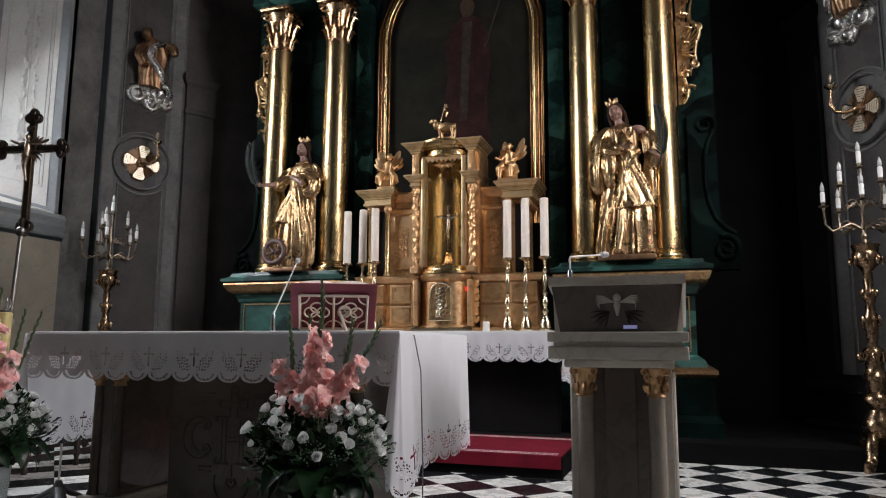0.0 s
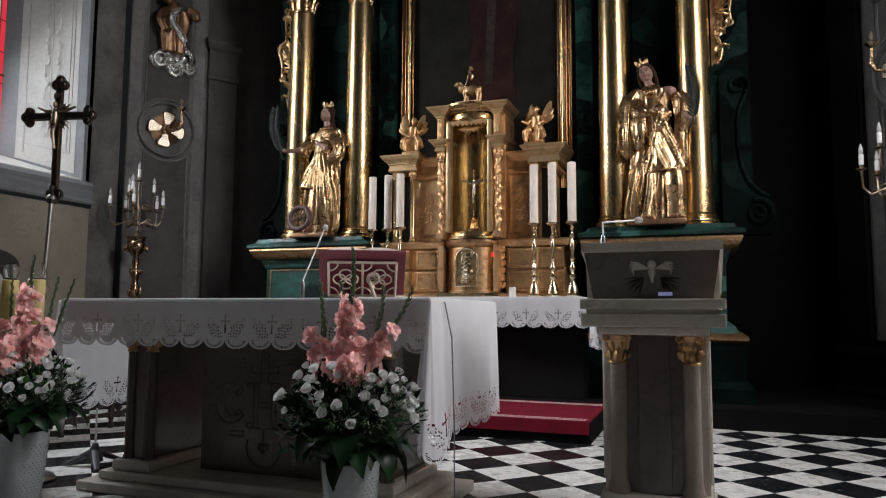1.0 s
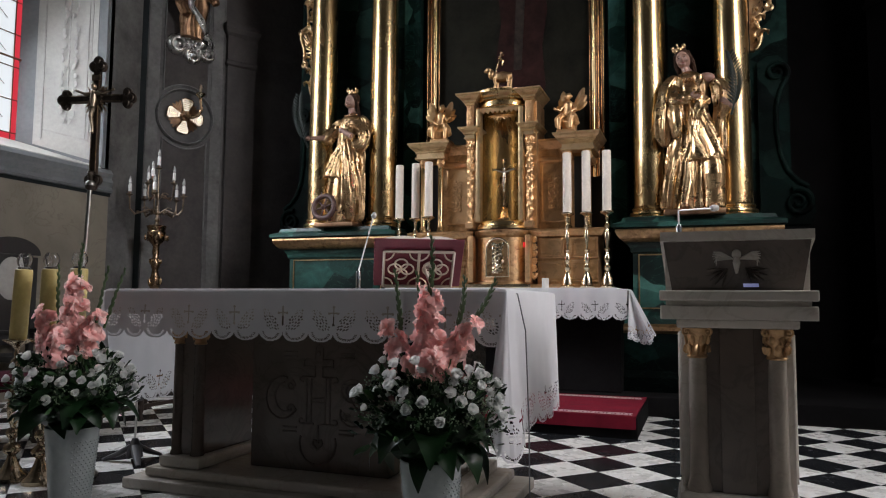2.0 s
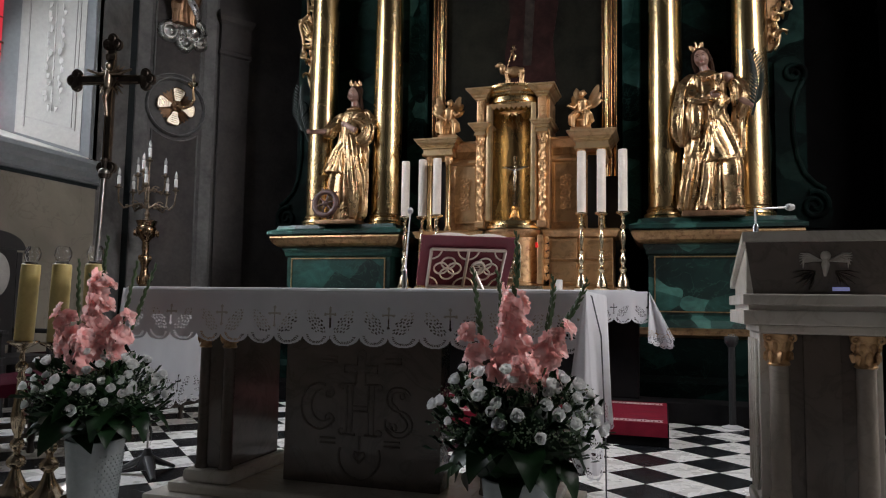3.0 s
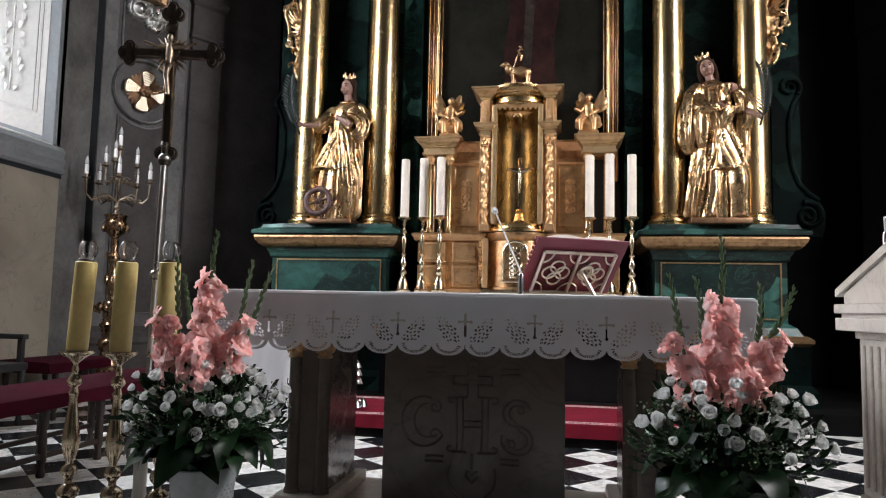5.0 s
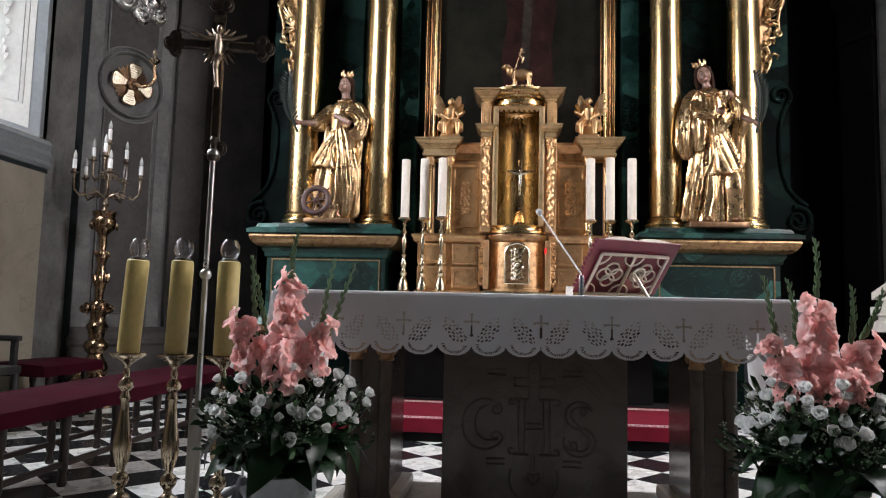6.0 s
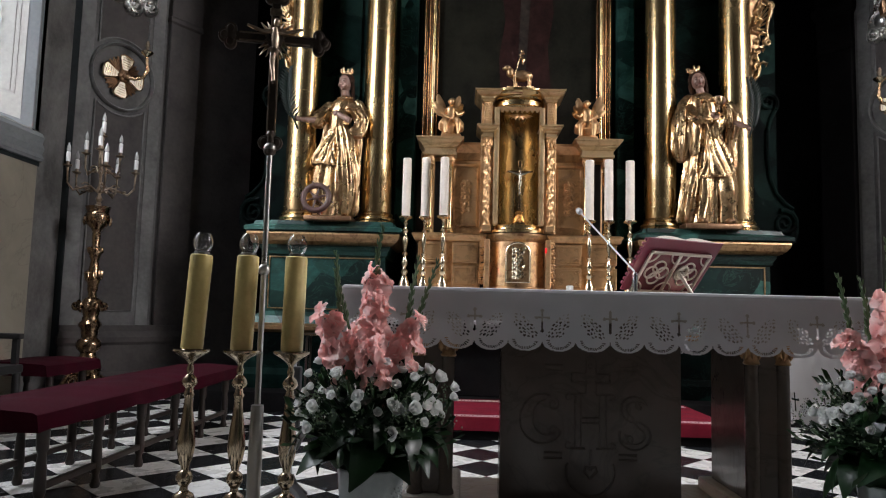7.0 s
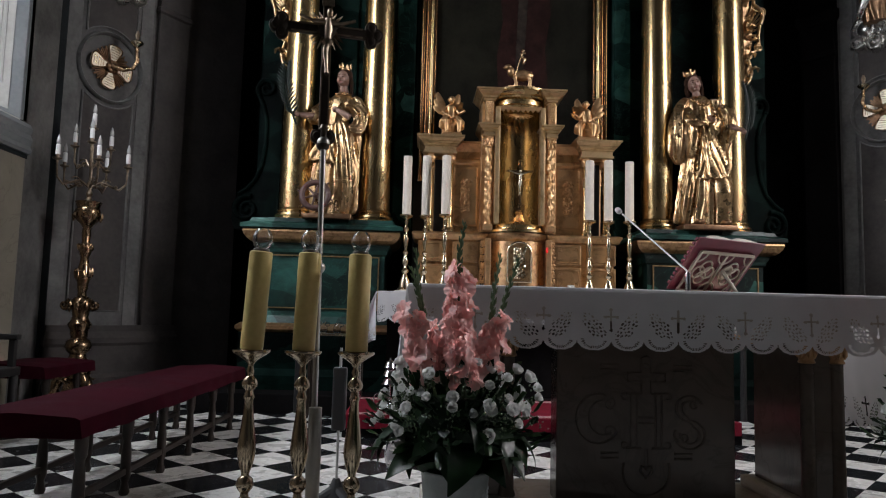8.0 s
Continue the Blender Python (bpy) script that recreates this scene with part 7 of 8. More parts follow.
def mesh_of(bm, name, mat):
    me = bpy.data.meshes.new(name)
    bm.normal_update()
    bm.to_mesh(me)
    bm.free()
    me.materials.append(mat)
    for p in me.polygons:
        p.use_smooth = True
    return me


def petal(bm, m, ln, wd, curl, ruffle, seed, rows=5, cols=5):
    rnd = random.Random(seed)
    ph = rnd.uniform(0, 6)
    grid = []
    for i in range(rows):
        f = i / (rows - 1)
        w = wd * math.sin(math.pi * (0.10 + 0.66 * f)) ** 0.8
        row = []
        for j in range(cols):
            g = j / (cols - 1) * 2 - 1
            z = curl * f * f * ln + 0.25 * w * g * g + ruffle * f * f * (math.sin(g * 6.5 + ph) * (abs(g) * 0.7 + 0.3) + 0.5 * math.sin(g * 13 + 2 * ph) * abs(g))
            row.append(bm.verts.new(m @ Vector((w * g, ln * f - 0.24 * ln * g * g * f, z))))
        grid.append(row)
    for i in range(rows - 1):
        for j in range(cols - 1):
            bm.faces.new((grid[i][j], grid[i][j + 1], grid[i + 1][j + 1], grid[i + 1][j]))


def bloom_mesh(seed):
    """One open gladiolus flower, facing +z."""
    rnd = random.Random(seed)
    bm = bmesh.new()
    for k in range(6):
        a = 2 * math.pi * k / 6 + rnd.uniform(-0.15, 0.15)
        tilt = radians(rnd.uniform(32, 60) if k % 2 else rnd.uniform(15, 40))
        petal(bm, Matrix.Rotation(a, 4, "Z") @ Matrix.Rotation(tilt, 4, "X"), rnd.uniform(0.044, 0.056), rnd.uniform(0.026, 0.034), -rnd.uniform(0.0, 0.55), 0.010, rnd.random(), 7, 9)
    tube([(0, 0, -0.035), (0, 0, 0.01)], [0.006, 0.014], 6, bm)
    return mesh_of(bm, "gladiolus_bloom", PINK)


def rosette_mesh(seed):
    """One double white lisianthus, facing +z."""
    rnd = random.Random(seed)
    bm = bmesh.new()
    for ring, (n, tilt, ln) in enumerate(((4, 80, 0.020), (6, 68, 0.027), (7, 50, 0.031), (8, 30, 0.032))):
        for k in range(n):
            a = 2 * math.pi * (k + ring * 0.4) / n + rnd.uniform(-0.2, 0.2)
            petal(bm, Matrix.Rotation(a, 4, "Z") @ Matrix.Rotation(radians(tilt + rnd.uniform(-8, 8)), 4, "X"), ln, ln * 0.52, 0.35, 0.003, rnd.random(), 4, 4)
    return mesh_of(bm, "white_flower", WHITE_PETAL)


def leaf_mesh(seed, ln, wd, droop):
    rnd = random.Random(seed)
    bm = bmesh.new()
    rows = 9
    grid = []
    for i in range(rows):
        f = i / (rows - 1)
        w = wd * math.sin(math.pi * (0.06 + 0.93 * f)) ** 0.9
        y, z = ln * math.sin(f * 1.25) / 1.1, ln * (0.30 * math.sin(f * 2.4) - droop * f * f)
        grid.append([bm.verts.new((w * g + 0.02 * ln * math.sin(f * 5 + seed), y, z - abs(g) * w * -0.30)) for g in (-1, -0.5, 0, 0.5, 1)])
    for i in range(rows - 1):
        for j in range(4):
            bm.faces.new((grid[i][j], grid[i][j + 1], grid[i + 1][j + 1], grid[i + 1][j]))
    return mesh_of(bm, "leaf", LEAF)


BLOOMS = [bloom_mesh(s) for s in range(5)]
ROSETTES = [rosette_mesh(s) for s in range(4)]
LEAVES = [leaf_mesh(1, 0.25, 0.060, 0.40), leaf_mesh(2, 0.21, 0.052, 0.55), leaf_mesh(3, 0.28, 0.056, 0.28)]


def place_part(name, me, parent, p, d, spin, scale):
    ob = new(name, me)
    q = Vector((0, 0, 1)).rotation_difference(Vector(d).normalized()).to_matrix().to_4x4()
    ob.parent = parent
    ob.matrix_basis = Matrix.Translation(p) @ q @ Matrix.Rotation(spin, 4, "Z") @ Matrix.Diagonal((scale, scale, scale, 1))
    return ob


def vase(x, y):
    t = thing("vase", (x, y, 0), "tall white ribbed ceramic vase", "vase", "white vases")
    prof = [(0.080, 0.0), (0.083, 0.01), (0.085, 0.05), (0.100, 0.22), (0.114, 0.36), (0.116, 0.385), (0.112, 0.39), (0.106, 0.385), (0.090, 0.22), (0.075, 0.03)]
    part("body", lathe(prof, 44), VASE, t, "", True)
    bm = bmesh.new()
    for k in range(21):
        z = 0.05 + 0.014 * k
        r = 0.0855 + 0.0285 * (z - 0.05) / 0.31
        for i in range(30):
            a = 2 * math.pi * (i + (k % 2) / 2) / 30
            if math.cos(a - 0.6) < 0.2:
                continue
            blob(bm, (r * math.cos(a), r * math.sin(a), z), (0.0045, 0.0045, 0.0045), 0.0, 1)
    tagged(part("beading", bm, VASE, t, "raised beaded texture"), "", "", "", "stuff")


def arrangement(x, y, seed, spikes, stalks, name="flower_arrangement"):
    rnd = random.Random(seed)
    t = thing(name, (x, y, 0.42), "pink gladioli and white flowers with dark leaves in a white vase", "flowers", "two flower arrangements")
    # gladiolus spikes with a green tip of buds
    for (bx, by, bz), (tx, ty, tz), n in spikes:
        b, e = Vector((bx, by, bz - 0.42)), Vector((tx, ty, tz - 0.42))
        part("stem", tube([(0, 0, -0.05), b, e], [0.007, 0.006, 0.004], 6), BUD_GREEN, t)
        for k in range(n):
            f = k / max(1, n - 1)
            c = b.lerp(e, f)
            a = k * 2.2 + rnd.uniform(-0.4, 0.4)
            out = Vector((math.cos(a) * 0.9, math.sin(a) * 0.7 - 0.55, 0.35 + rnd.uniform(-0.2, 0.3)))
            size = (1.12 - 0.30 * f) * rnd.uniform(0.85, 1.12)
            place_part("gladiolus_bloom", rnd.choice(BLOOMS), t, c + out.normalized() * 0.030 * size, out, rnd.uniform(0, 6), size)
            if k % 3 == 0:
                other = Vector((-out.x, -0.5, 0.2))
                place_part("gladiolus_bloom", rnd.choice(BLOOMS), t, c + other.normalized() * 0.026 * size - Vector((0, 0, 0.02)), other, rnd.uniform(0, 6), size * 0.9)
    for (bx, by, bz), (tx, ty, tz) in stalks:
        b, e = Vector((bx, by, bz - 0.42)), Vector((tx, ty, tz - 0.42))
        mid = b.lerp(e, 0.5) + Vector((rnd.uniform(-0.012, 0.012), 0, 0))
        bm = tube([b, mid, e], [0.006, 0.005, 0.003], 6)
        n = 13
        for k in range(n):
            f = 0.12 + 0.88 * k / n
            c = b.lerp(mid, f * 2) if f < 0.5 else mid.lerp(e, f * 2 - 1)
            s = 1 if k % 2 else -1
            d = (e - b).normalized()
            sd = Vector((d.z, rnd.uniform(-0.3, 0.3), -d.x)) * s
            ln = 0.042 * (1 - 0.5 * f)
            tube([c, c + sd * 0.006 + d * ln * 0.45, c + sd * 0.009 + d * ln], [0.003, 0.0062 * (1.15 - 0.6 * f), 0.0015], 6, bm)
        part("bud_stalk", bm, BUD_GREEN, t, "green stalk of closed buds", True)
    # white flowers in a rounded mass below
    for k in range(78):
        a = rnd.uniform(0, 2 * math.pi)
        el = rnd.uniform(0.05, 1.05) if k % 4 else rnd.uniform(-0.25, 0.3)
        r = rnd.uniform(0.20, 0.30)
        d = Vector((math.cos(a) * math.cos(el), math.sin(a) * math.cos(el) * 0.85, math.sin(el) * 0.72))
        p = d * r + Vector((0, 0, 0.155))
        place_part("white_flower", rnd.choice(ROSETTES), t, p, d + Vector((0, -0.20, 0.40)), rnd.uniform(0, 6), rnd.uniform(0.66, 1.12))
    # sprigs of small leaves and seed heads
    bm, fresh = bmesh.new(), bmesh.new()
    for k in range(420):
        a, el, r = rnd.uniform(0, 2 * math.pi), rnd.uniform(-0.45, 1.1), rnd.uniform(0.14, 0.29)
        d = Vector((math.cos(a) * math.cos(el), math.sin(a) * math.cos(el) * 0.85, math.sin(el) * 0.75))
        p = d * r + Vector((0, 0, 0.12))
        m = Matrix.Translation(p) @ Vector((0, 1, 0)).rotation_difference((d + Vector((rnd.uniform(-0.6, 0.6), rnd.uniform(-0.6, 0.6), rnd.uniform(-0.3, 0.5)))).normalized()).to_matrix().to_4x4()
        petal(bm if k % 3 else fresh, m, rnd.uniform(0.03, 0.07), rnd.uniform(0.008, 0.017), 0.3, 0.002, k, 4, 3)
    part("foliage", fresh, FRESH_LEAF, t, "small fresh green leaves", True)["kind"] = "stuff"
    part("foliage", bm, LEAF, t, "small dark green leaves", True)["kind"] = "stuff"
    bm = bmesh.new()
    for k in range(130):
        a, el, r = rnd.uniform(0, 2 * math.pi), rnd.uniform(-0.1, 0.9), rnd.uniform(0.20, 0.30)
        d = Vector((math.cos(a) * math.cos(el), math.sin(a) * math.cos(el) * 0.85, math.sin(el) * 0.75))
        c = d * r + Vector((0, 0, 0.13))
        for q in range(7):
            blob(bm, c + Vector((rnd.gauss(0, 0.012), rnd.gauss(0, 0.012), rnd.gauss(0, 0.012))), (0.0035,) * 3, 0.0, 1)
    part("sprig", bm, SPRIG, t, "tiny grey-green seed heads", True)["kind"] = "stuff"
    # large leaves round the rim
    for k in range(24):
        a = 2 * math.pi * k / 24 + rnd.uniform(-0.15, 0.15)
        ob = new("leaf", rnd.choice(LEAVES))
        ob.parent = t
        s = rnd.uniform(0.75, 1.15)
        ob.matrix_basis = Matrix.Translation((0.05 * math.cos(a), 0.05 * math.sin(a), rnd.uniform(-0.03, 0.09))) @ Matrix.Rotation(a - math.pi / 2, 4, "Z") @ Matrix.Rotation(rnd.uniform(-0.42, 0.25), 4, "X") @ Matrix.Rotation(rnd.uniform(-0.5, 0.5), 4, "Y") @ Matrix.Diagonal((s, s, s, 1))
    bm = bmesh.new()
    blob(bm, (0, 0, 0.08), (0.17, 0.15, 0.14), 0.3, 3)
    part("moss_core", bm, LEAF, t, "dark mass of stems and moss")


vase(-2.885, 2.58)
arrangement(-2.885, 2.58, 3,
            [((-0.01, -0.03, 0.75), (0.0, 0.0, 1.04), 11), ((-0.10, -0.04, 0.73), (-0.165, -0.03, 0.90), 8), ((0.09, -0.04, 0.73), (0.135, -0.02, 0.88), 7), ((0.02, -0.10, 0.71), (0.0, -0.10, 0.80), 7), ((-0.04, 0.08, 0.73), (-0.06, 0.09, 0.84), 5)],
            [((0.0, 0.0, 1.0), (0.015, 0.0, 1.235)), ((-0.12, 0.0, 0.85), (-0.155, 0.02, 1.14)), ((0.11, 0.0, 0.85), (0.145, 0.03, 1.13)), ((0.13, 0.03, 0.84), (0.215, 0.06, 1.12)), ((-0.1, 0.06, 0.85), (-0.17, 0.1, 1.08))])
vase(-1.105, 2.56)
arrangement(-1.105, 2.56, 8,
            [((0.0, -0.02, 0.74), (-0.01, 0.0, 1.0), 11), ((-0.09, -0.04, 0.73), (-0.165, -0.02, 0.87), 6), ((0.09, -0.03, 0.73), (0.155, 0.0, 0.88), 7), ((0.03, -0.10, 0.71), (0.04, -0.10, 0.76), 7), ((-0.03, 0.08, 0.73), (-0.05, 0.09, 0.82), 5)],
            [((-0.01, 0.0, 0.97), (-0.005, 0.0, 1.225)), ((-0.12, 0.0, 0.82), (-0.165, 0.02, 1.10)), ((-0.06, 0.02, 0.85), (-0.08, 0.04, 1.09)), ((0.10, 0.0, 0.85), (0.12, 0.03, 1.07)), ((0.13, 0.03, 0.86), (0.235, 0.06, 1.06))])

# ---- candelabra beside the altar ----
ELECTRIC = plain("white_candle_sleeve", (0.72, 0.72, 0.70), 0.45)
BULB = plain("frosted_flame_bulb", (0.80, 0.80, 0.78), 0.15, 0.0, Transmission_Weight=0.5)


SHAFT_GILT = gilt("bronzed_gilding", (0.36, 0.245, 0.15), (0.10, 0.062, 0.038), 0.20, 12.0, 0.3, 0.006)


def candelabrum(x, y, turn):
    t = thing("candelabrum", (x, y, 0), "tall carved gilt candelabrum with electric candles", "candelabrum", "pair of candelabra", turn=turn)
    for k in range(3):
        a = radians(90 + 120 * k)
        bm = bmesh.new()
        pts = [(0.08, 0.30), (0.13, 0.27), (0.17, 0.19), (0.17, 0.11), (0.21, 0.05), (0.25, 0.03), (0.26, 0.07), (0.235, 0.08)]
        tube([(r * math.cos(a), r * math.sin(a), z) for r, z in pts], [0.03, 0.045, 0.05, 0.045, 0.045, 0.04, 0.03, 0.015], 10, bm)
        for q in range(5):
            r, z = 0.12 + 0.025 * q, 0.27 - 0.045 * q
            blob(bm, (r * math.cos(a + 0.15), r * math.sin(a + 0.15), z), (0.03, 0.03, 0.04), 0.5, 1)
        part("leg", bm, SHAFT_GILT, t, "carved gilt scroll leg", True)
    part("base_block", lathe([(0.12, 0.04), (0.15, 0.08), (0.13, 0.16), (0.11, 0.24), (0.17, 0.27), (0.12, 0.29)], 3), SHAFT_GILT, t, "three-sided carved base", True)
    prof = [(0.12, 0.28), (0.135, 0.31), (0.138, 0.36), (0.115, 0.41), (0.08, 0.46), (0.075, 0.48), (0.115, 0.52), (0.128, 0.55), (0.115, 0.59), (0.075, 0.62), (0.085, 0.66), (0.085, 0.69), (0.108, 0.72), (0.113, 0.745), (0.09, 0.77), (0.075, 0.81), (0.085, 0.86), (0.102, 0.92), (0.085, 0.965), (0.045, 0.99), (0.04, 1.03), (0.055, 1.06), (0.05, 1.09), (0.070, 1.15), (0.066, 1.20), (0.045, 1.28), (0.038, 1.33), (0.055, 1.36), (0.063, 1.40), (0.05, 1.44), (0.035, 1.47), (0.045, 1.53), (0.04, 1.59), (0.06, 1.62), (0.108, 1.66), (0.122, 1.70), (0.122, 1.75), (0.108, 1.77), (0.118, 1.80), (0.130, 1.825), (0.06, 1.84)]
    shaft = part("shaft", lathe([(q * 0.86, z) for q, z in prof], 28), SHAFT_GILT, t, "turned bronzed gilt shaft", True)
    for z0, rad, h in ((0.90, 0.098, 0.05), (1.19, 0.064, 0.05), (1.42, 0.054, 0.035), (1.69, 0.118, 0.04)):
        for k in range(8):
            a = 2 * math.pi * k / 8 + z0
            bm = bmesh.new()
            blob(bm, (rad * math.cos(a), rad * math.sin(a), z0), (0.017, 0.017, h), 0.4, 1)
            part("carved_leaf", bm, SHAFT_GILT, shaft, "", True)
    for s in (-1, 1):
        part("volute", tube([(s * (0.10 + p[0]), -0.03, p[2]) for p in spiral(0.03, 0.91, 0.045, 1.4, 2.0, 1, 0, 20)], [0.020 * (1 - 0.5 * q / 19) for q in range(20)], 8), SHAFT_GILT, shaft, "small gilt volute", True)
    part("bouquet_stem", lathe([(0.03, 1.84), (0.018, 1.87), (0.030, 1.90), (0.014, 1.94), (0.026, 1.99), (0.012, 2.03), (0.014, 2.12), (0.024, 2.16), (0.010, 2.22), (0.009, 2.48)], 16), BRONZE, t, "dark metal stem", True)

    def light(px, py, pz, h):
        part("drip_pan", lathe([(0.010, pz - 0.05), (0.012, pz - 0.02), (0.038, pz - 0.008), (0.040, pz), (0.014, pz + 0.004), (0.015, pz + 0.035)], 18, m=Matrix.Translation((px, py, 0))), BRONZE, t, "", True)
        part("candle_sleeve", lathe([(0.019, pz + 0.03), (0.019, pz + 0.03 + h), (0.014, pz + 0.034 + h)], 16, m=Matrix.Translation((px, py, 0))), ELECTRIC, t, "white candle sleeve", True)
        part("flame_bulb", lathe([(0.010, pz + h + 0.034), (0.019, pz + h + 0.052), (0.016, pz + h + 0.08), (0.006, pz + h + 0.112), (0.001, pz + h + 0.122)], 14, m=Matrix.Translation((px, py, 0))), BULB, t, "pointed glass bulb", True)
    light(0, 0, 2.50, 0.10)
    for n, r, z0, z1, off in ((5, 0.30, 1.96, 2.17, 0.3), (3, 0.17, 2.14, 2.34, 0.9)):
        for k in range(n):
            a = 2 * math.pi * k / n + off
            c, s = math.cos(a), math.sin(a)
            pts = [(0.012, z0), (r * 0.30, z0 + 0.05), (r * 0.55, z0 + 0.02), (r * 0.80, z0 - 0.01), (r * 0.98, z0 + 0.05), (r, z1 - 0.05)]
            bm = tube([(q * c, q * s, z) for q, z in pts], [0.011, 0.010, 0.010, 0.010, 0.009, 0.008], 8)
            sc = spiral(r * 0.42, z0 + 0.035, 0.045, 1.3, 0.5, 1, 0, 16)
            tube([(p[0] * c, p[0] * s, p[2]) for p in sc], 0.006, 6, bm)
            for q in (0.35, 0.7):
                blob(bm, (r * q * c, r * q * s, z0 + 0.02), (0.02, 0.02, 0.012), 0.5, 1)
            part("arm", bm, BRONZE, t, "curled metal arm", True)
            light(r * c, r * s, z1, 0.085)


candelabrum(-5.985, 6.48, 0)
candelabrum(1.77, 6.64, 25)

# ---- wall lights and reliefs on the slanting walls ----


def on_wall(w, mirror):
    return w @ Matrix.Diagonal((mirror, 1, 1, 1))


SCONCE_LEAF = gilt("pale_gilt_plate", (0.72, 0.66, 0.53), (0.48, 0.41, 0.30), 0.36, 30.0, 0.3)


def sconce(w, mirror):
    t = thing("wall_sconce", (0, 0, 0), "cross-shaped gilt wall light with one curved arm", "wall light", "cross-shaped wall lights")
    t.matrix_world = w @ Matrix.Translation((0, -0.012, 3.26)) @ Matrix.Scale(1.12, 4)
    for k in range(4):
        a = radians(100 * 0 + 90 * k + 8)
        bm = bmesh.new()
        pts = [(0.024, 0.045), (0.038, 0.09), (0.066, 0.155), (0.064, 0.182), (0.040, 0.196), (0.0, 0.200), (-0.040, 0.196), (-0.064, 0.182), (-0.066, 0.155), (-0.038, 0.09), (-0.024, 0.045)]
        sheet(bm, pts, -0.035, -0.015)
        bmesh.ops.recalc_face_normals(bm, faces=bm.faces)
        bmesh.ops.rotate(bm, verts=bm.verts, matrix=Matrix.Rotation(a, 3, "Y"))
        part("cross_arm", bm, SCONCE_LEAF, t, "ribbed pale gilt arm")
        bm = bmesh.new()
        tube([(q[0], -0.037, q[1]) for q in pts], 0.005, 6, bm)
        for i in range(5):
            tube([(-0.040, -0.037, 0.085 + 0.022 * i), (0.040, -0.037, 0.085 + 0.022 * i)], 0.0025, 4, bm)
        bmesh.ops.rotate(bm, verts=bm.verts, matrix=Matrix.Rotation(a, 3, "Y"))
        part("arm_rim", bm, GOLD, t, "", True)
        for i in range(6):
            b = a + radians(45 - 17 + 7 * i)
            ln = 0.165 + (0.02 if i % 2 else 0)
            part("ray", tube([(0.05 * math.sin(b), -0.012, 0.05 * math.cos(b)), (ln * math.sin(b), -0.016, ln * math.cos(b))], [0.004, 0.008], 5), BROWN_GILT, t)
    bm = bmesh.new()
    for k in range(6):
        a = 2 * math.pi * k / 6
        blob(bm, (0.035 * math.cos(a), -0.045, 0.035 * math.sin(a)), (0.030, 0.02, 0.030), 0.3, 2)
    blob(bm, (0, -0.06, 0), (0.035, 0.03, 0.035), 0.2, 2)
    part("boss", bm, BROWN_GILT, t, "dark carved centre boss", True)
    part("curved_arm", tube([(0.0, -0.07, 0.0), (0.04 * mirror, -0.14, -0.03), (0.09 * mirror, -0.20, -0.01), (0.115 * mirror, -0.22, 0.06), (0.105 * mirror, -0.22, 0.12), (0.10 * mirror, -0.22, 0.19)], [0.020, 0.018, 0.016, 0.018, 0.013, 0.016], 10), GOLD, t, "curved gilt arm", True)
    part("drip_pan", lathe([(0.014, 0.18), (0.024, 0.19), (0.05, 0.21), (0.056, 0.225), (0.052, 0.232), (0.03, 0.235)], 20, m=Matrix.Translation((0.10 * mirror, -0.22, 0))), BRASS, t, "", True)
    part("candle_holder", lathe([(0.022, 0.235), (0.014, 0.26), (0.022, 0.29), (0.010, 0.33)], 14, m=Matrix.Translation((0.10 * mirror, -0.22, 0))), BRONZE, t, "", True)


sconce(WALL_W, 1)
sconce(WALL_E, -1)


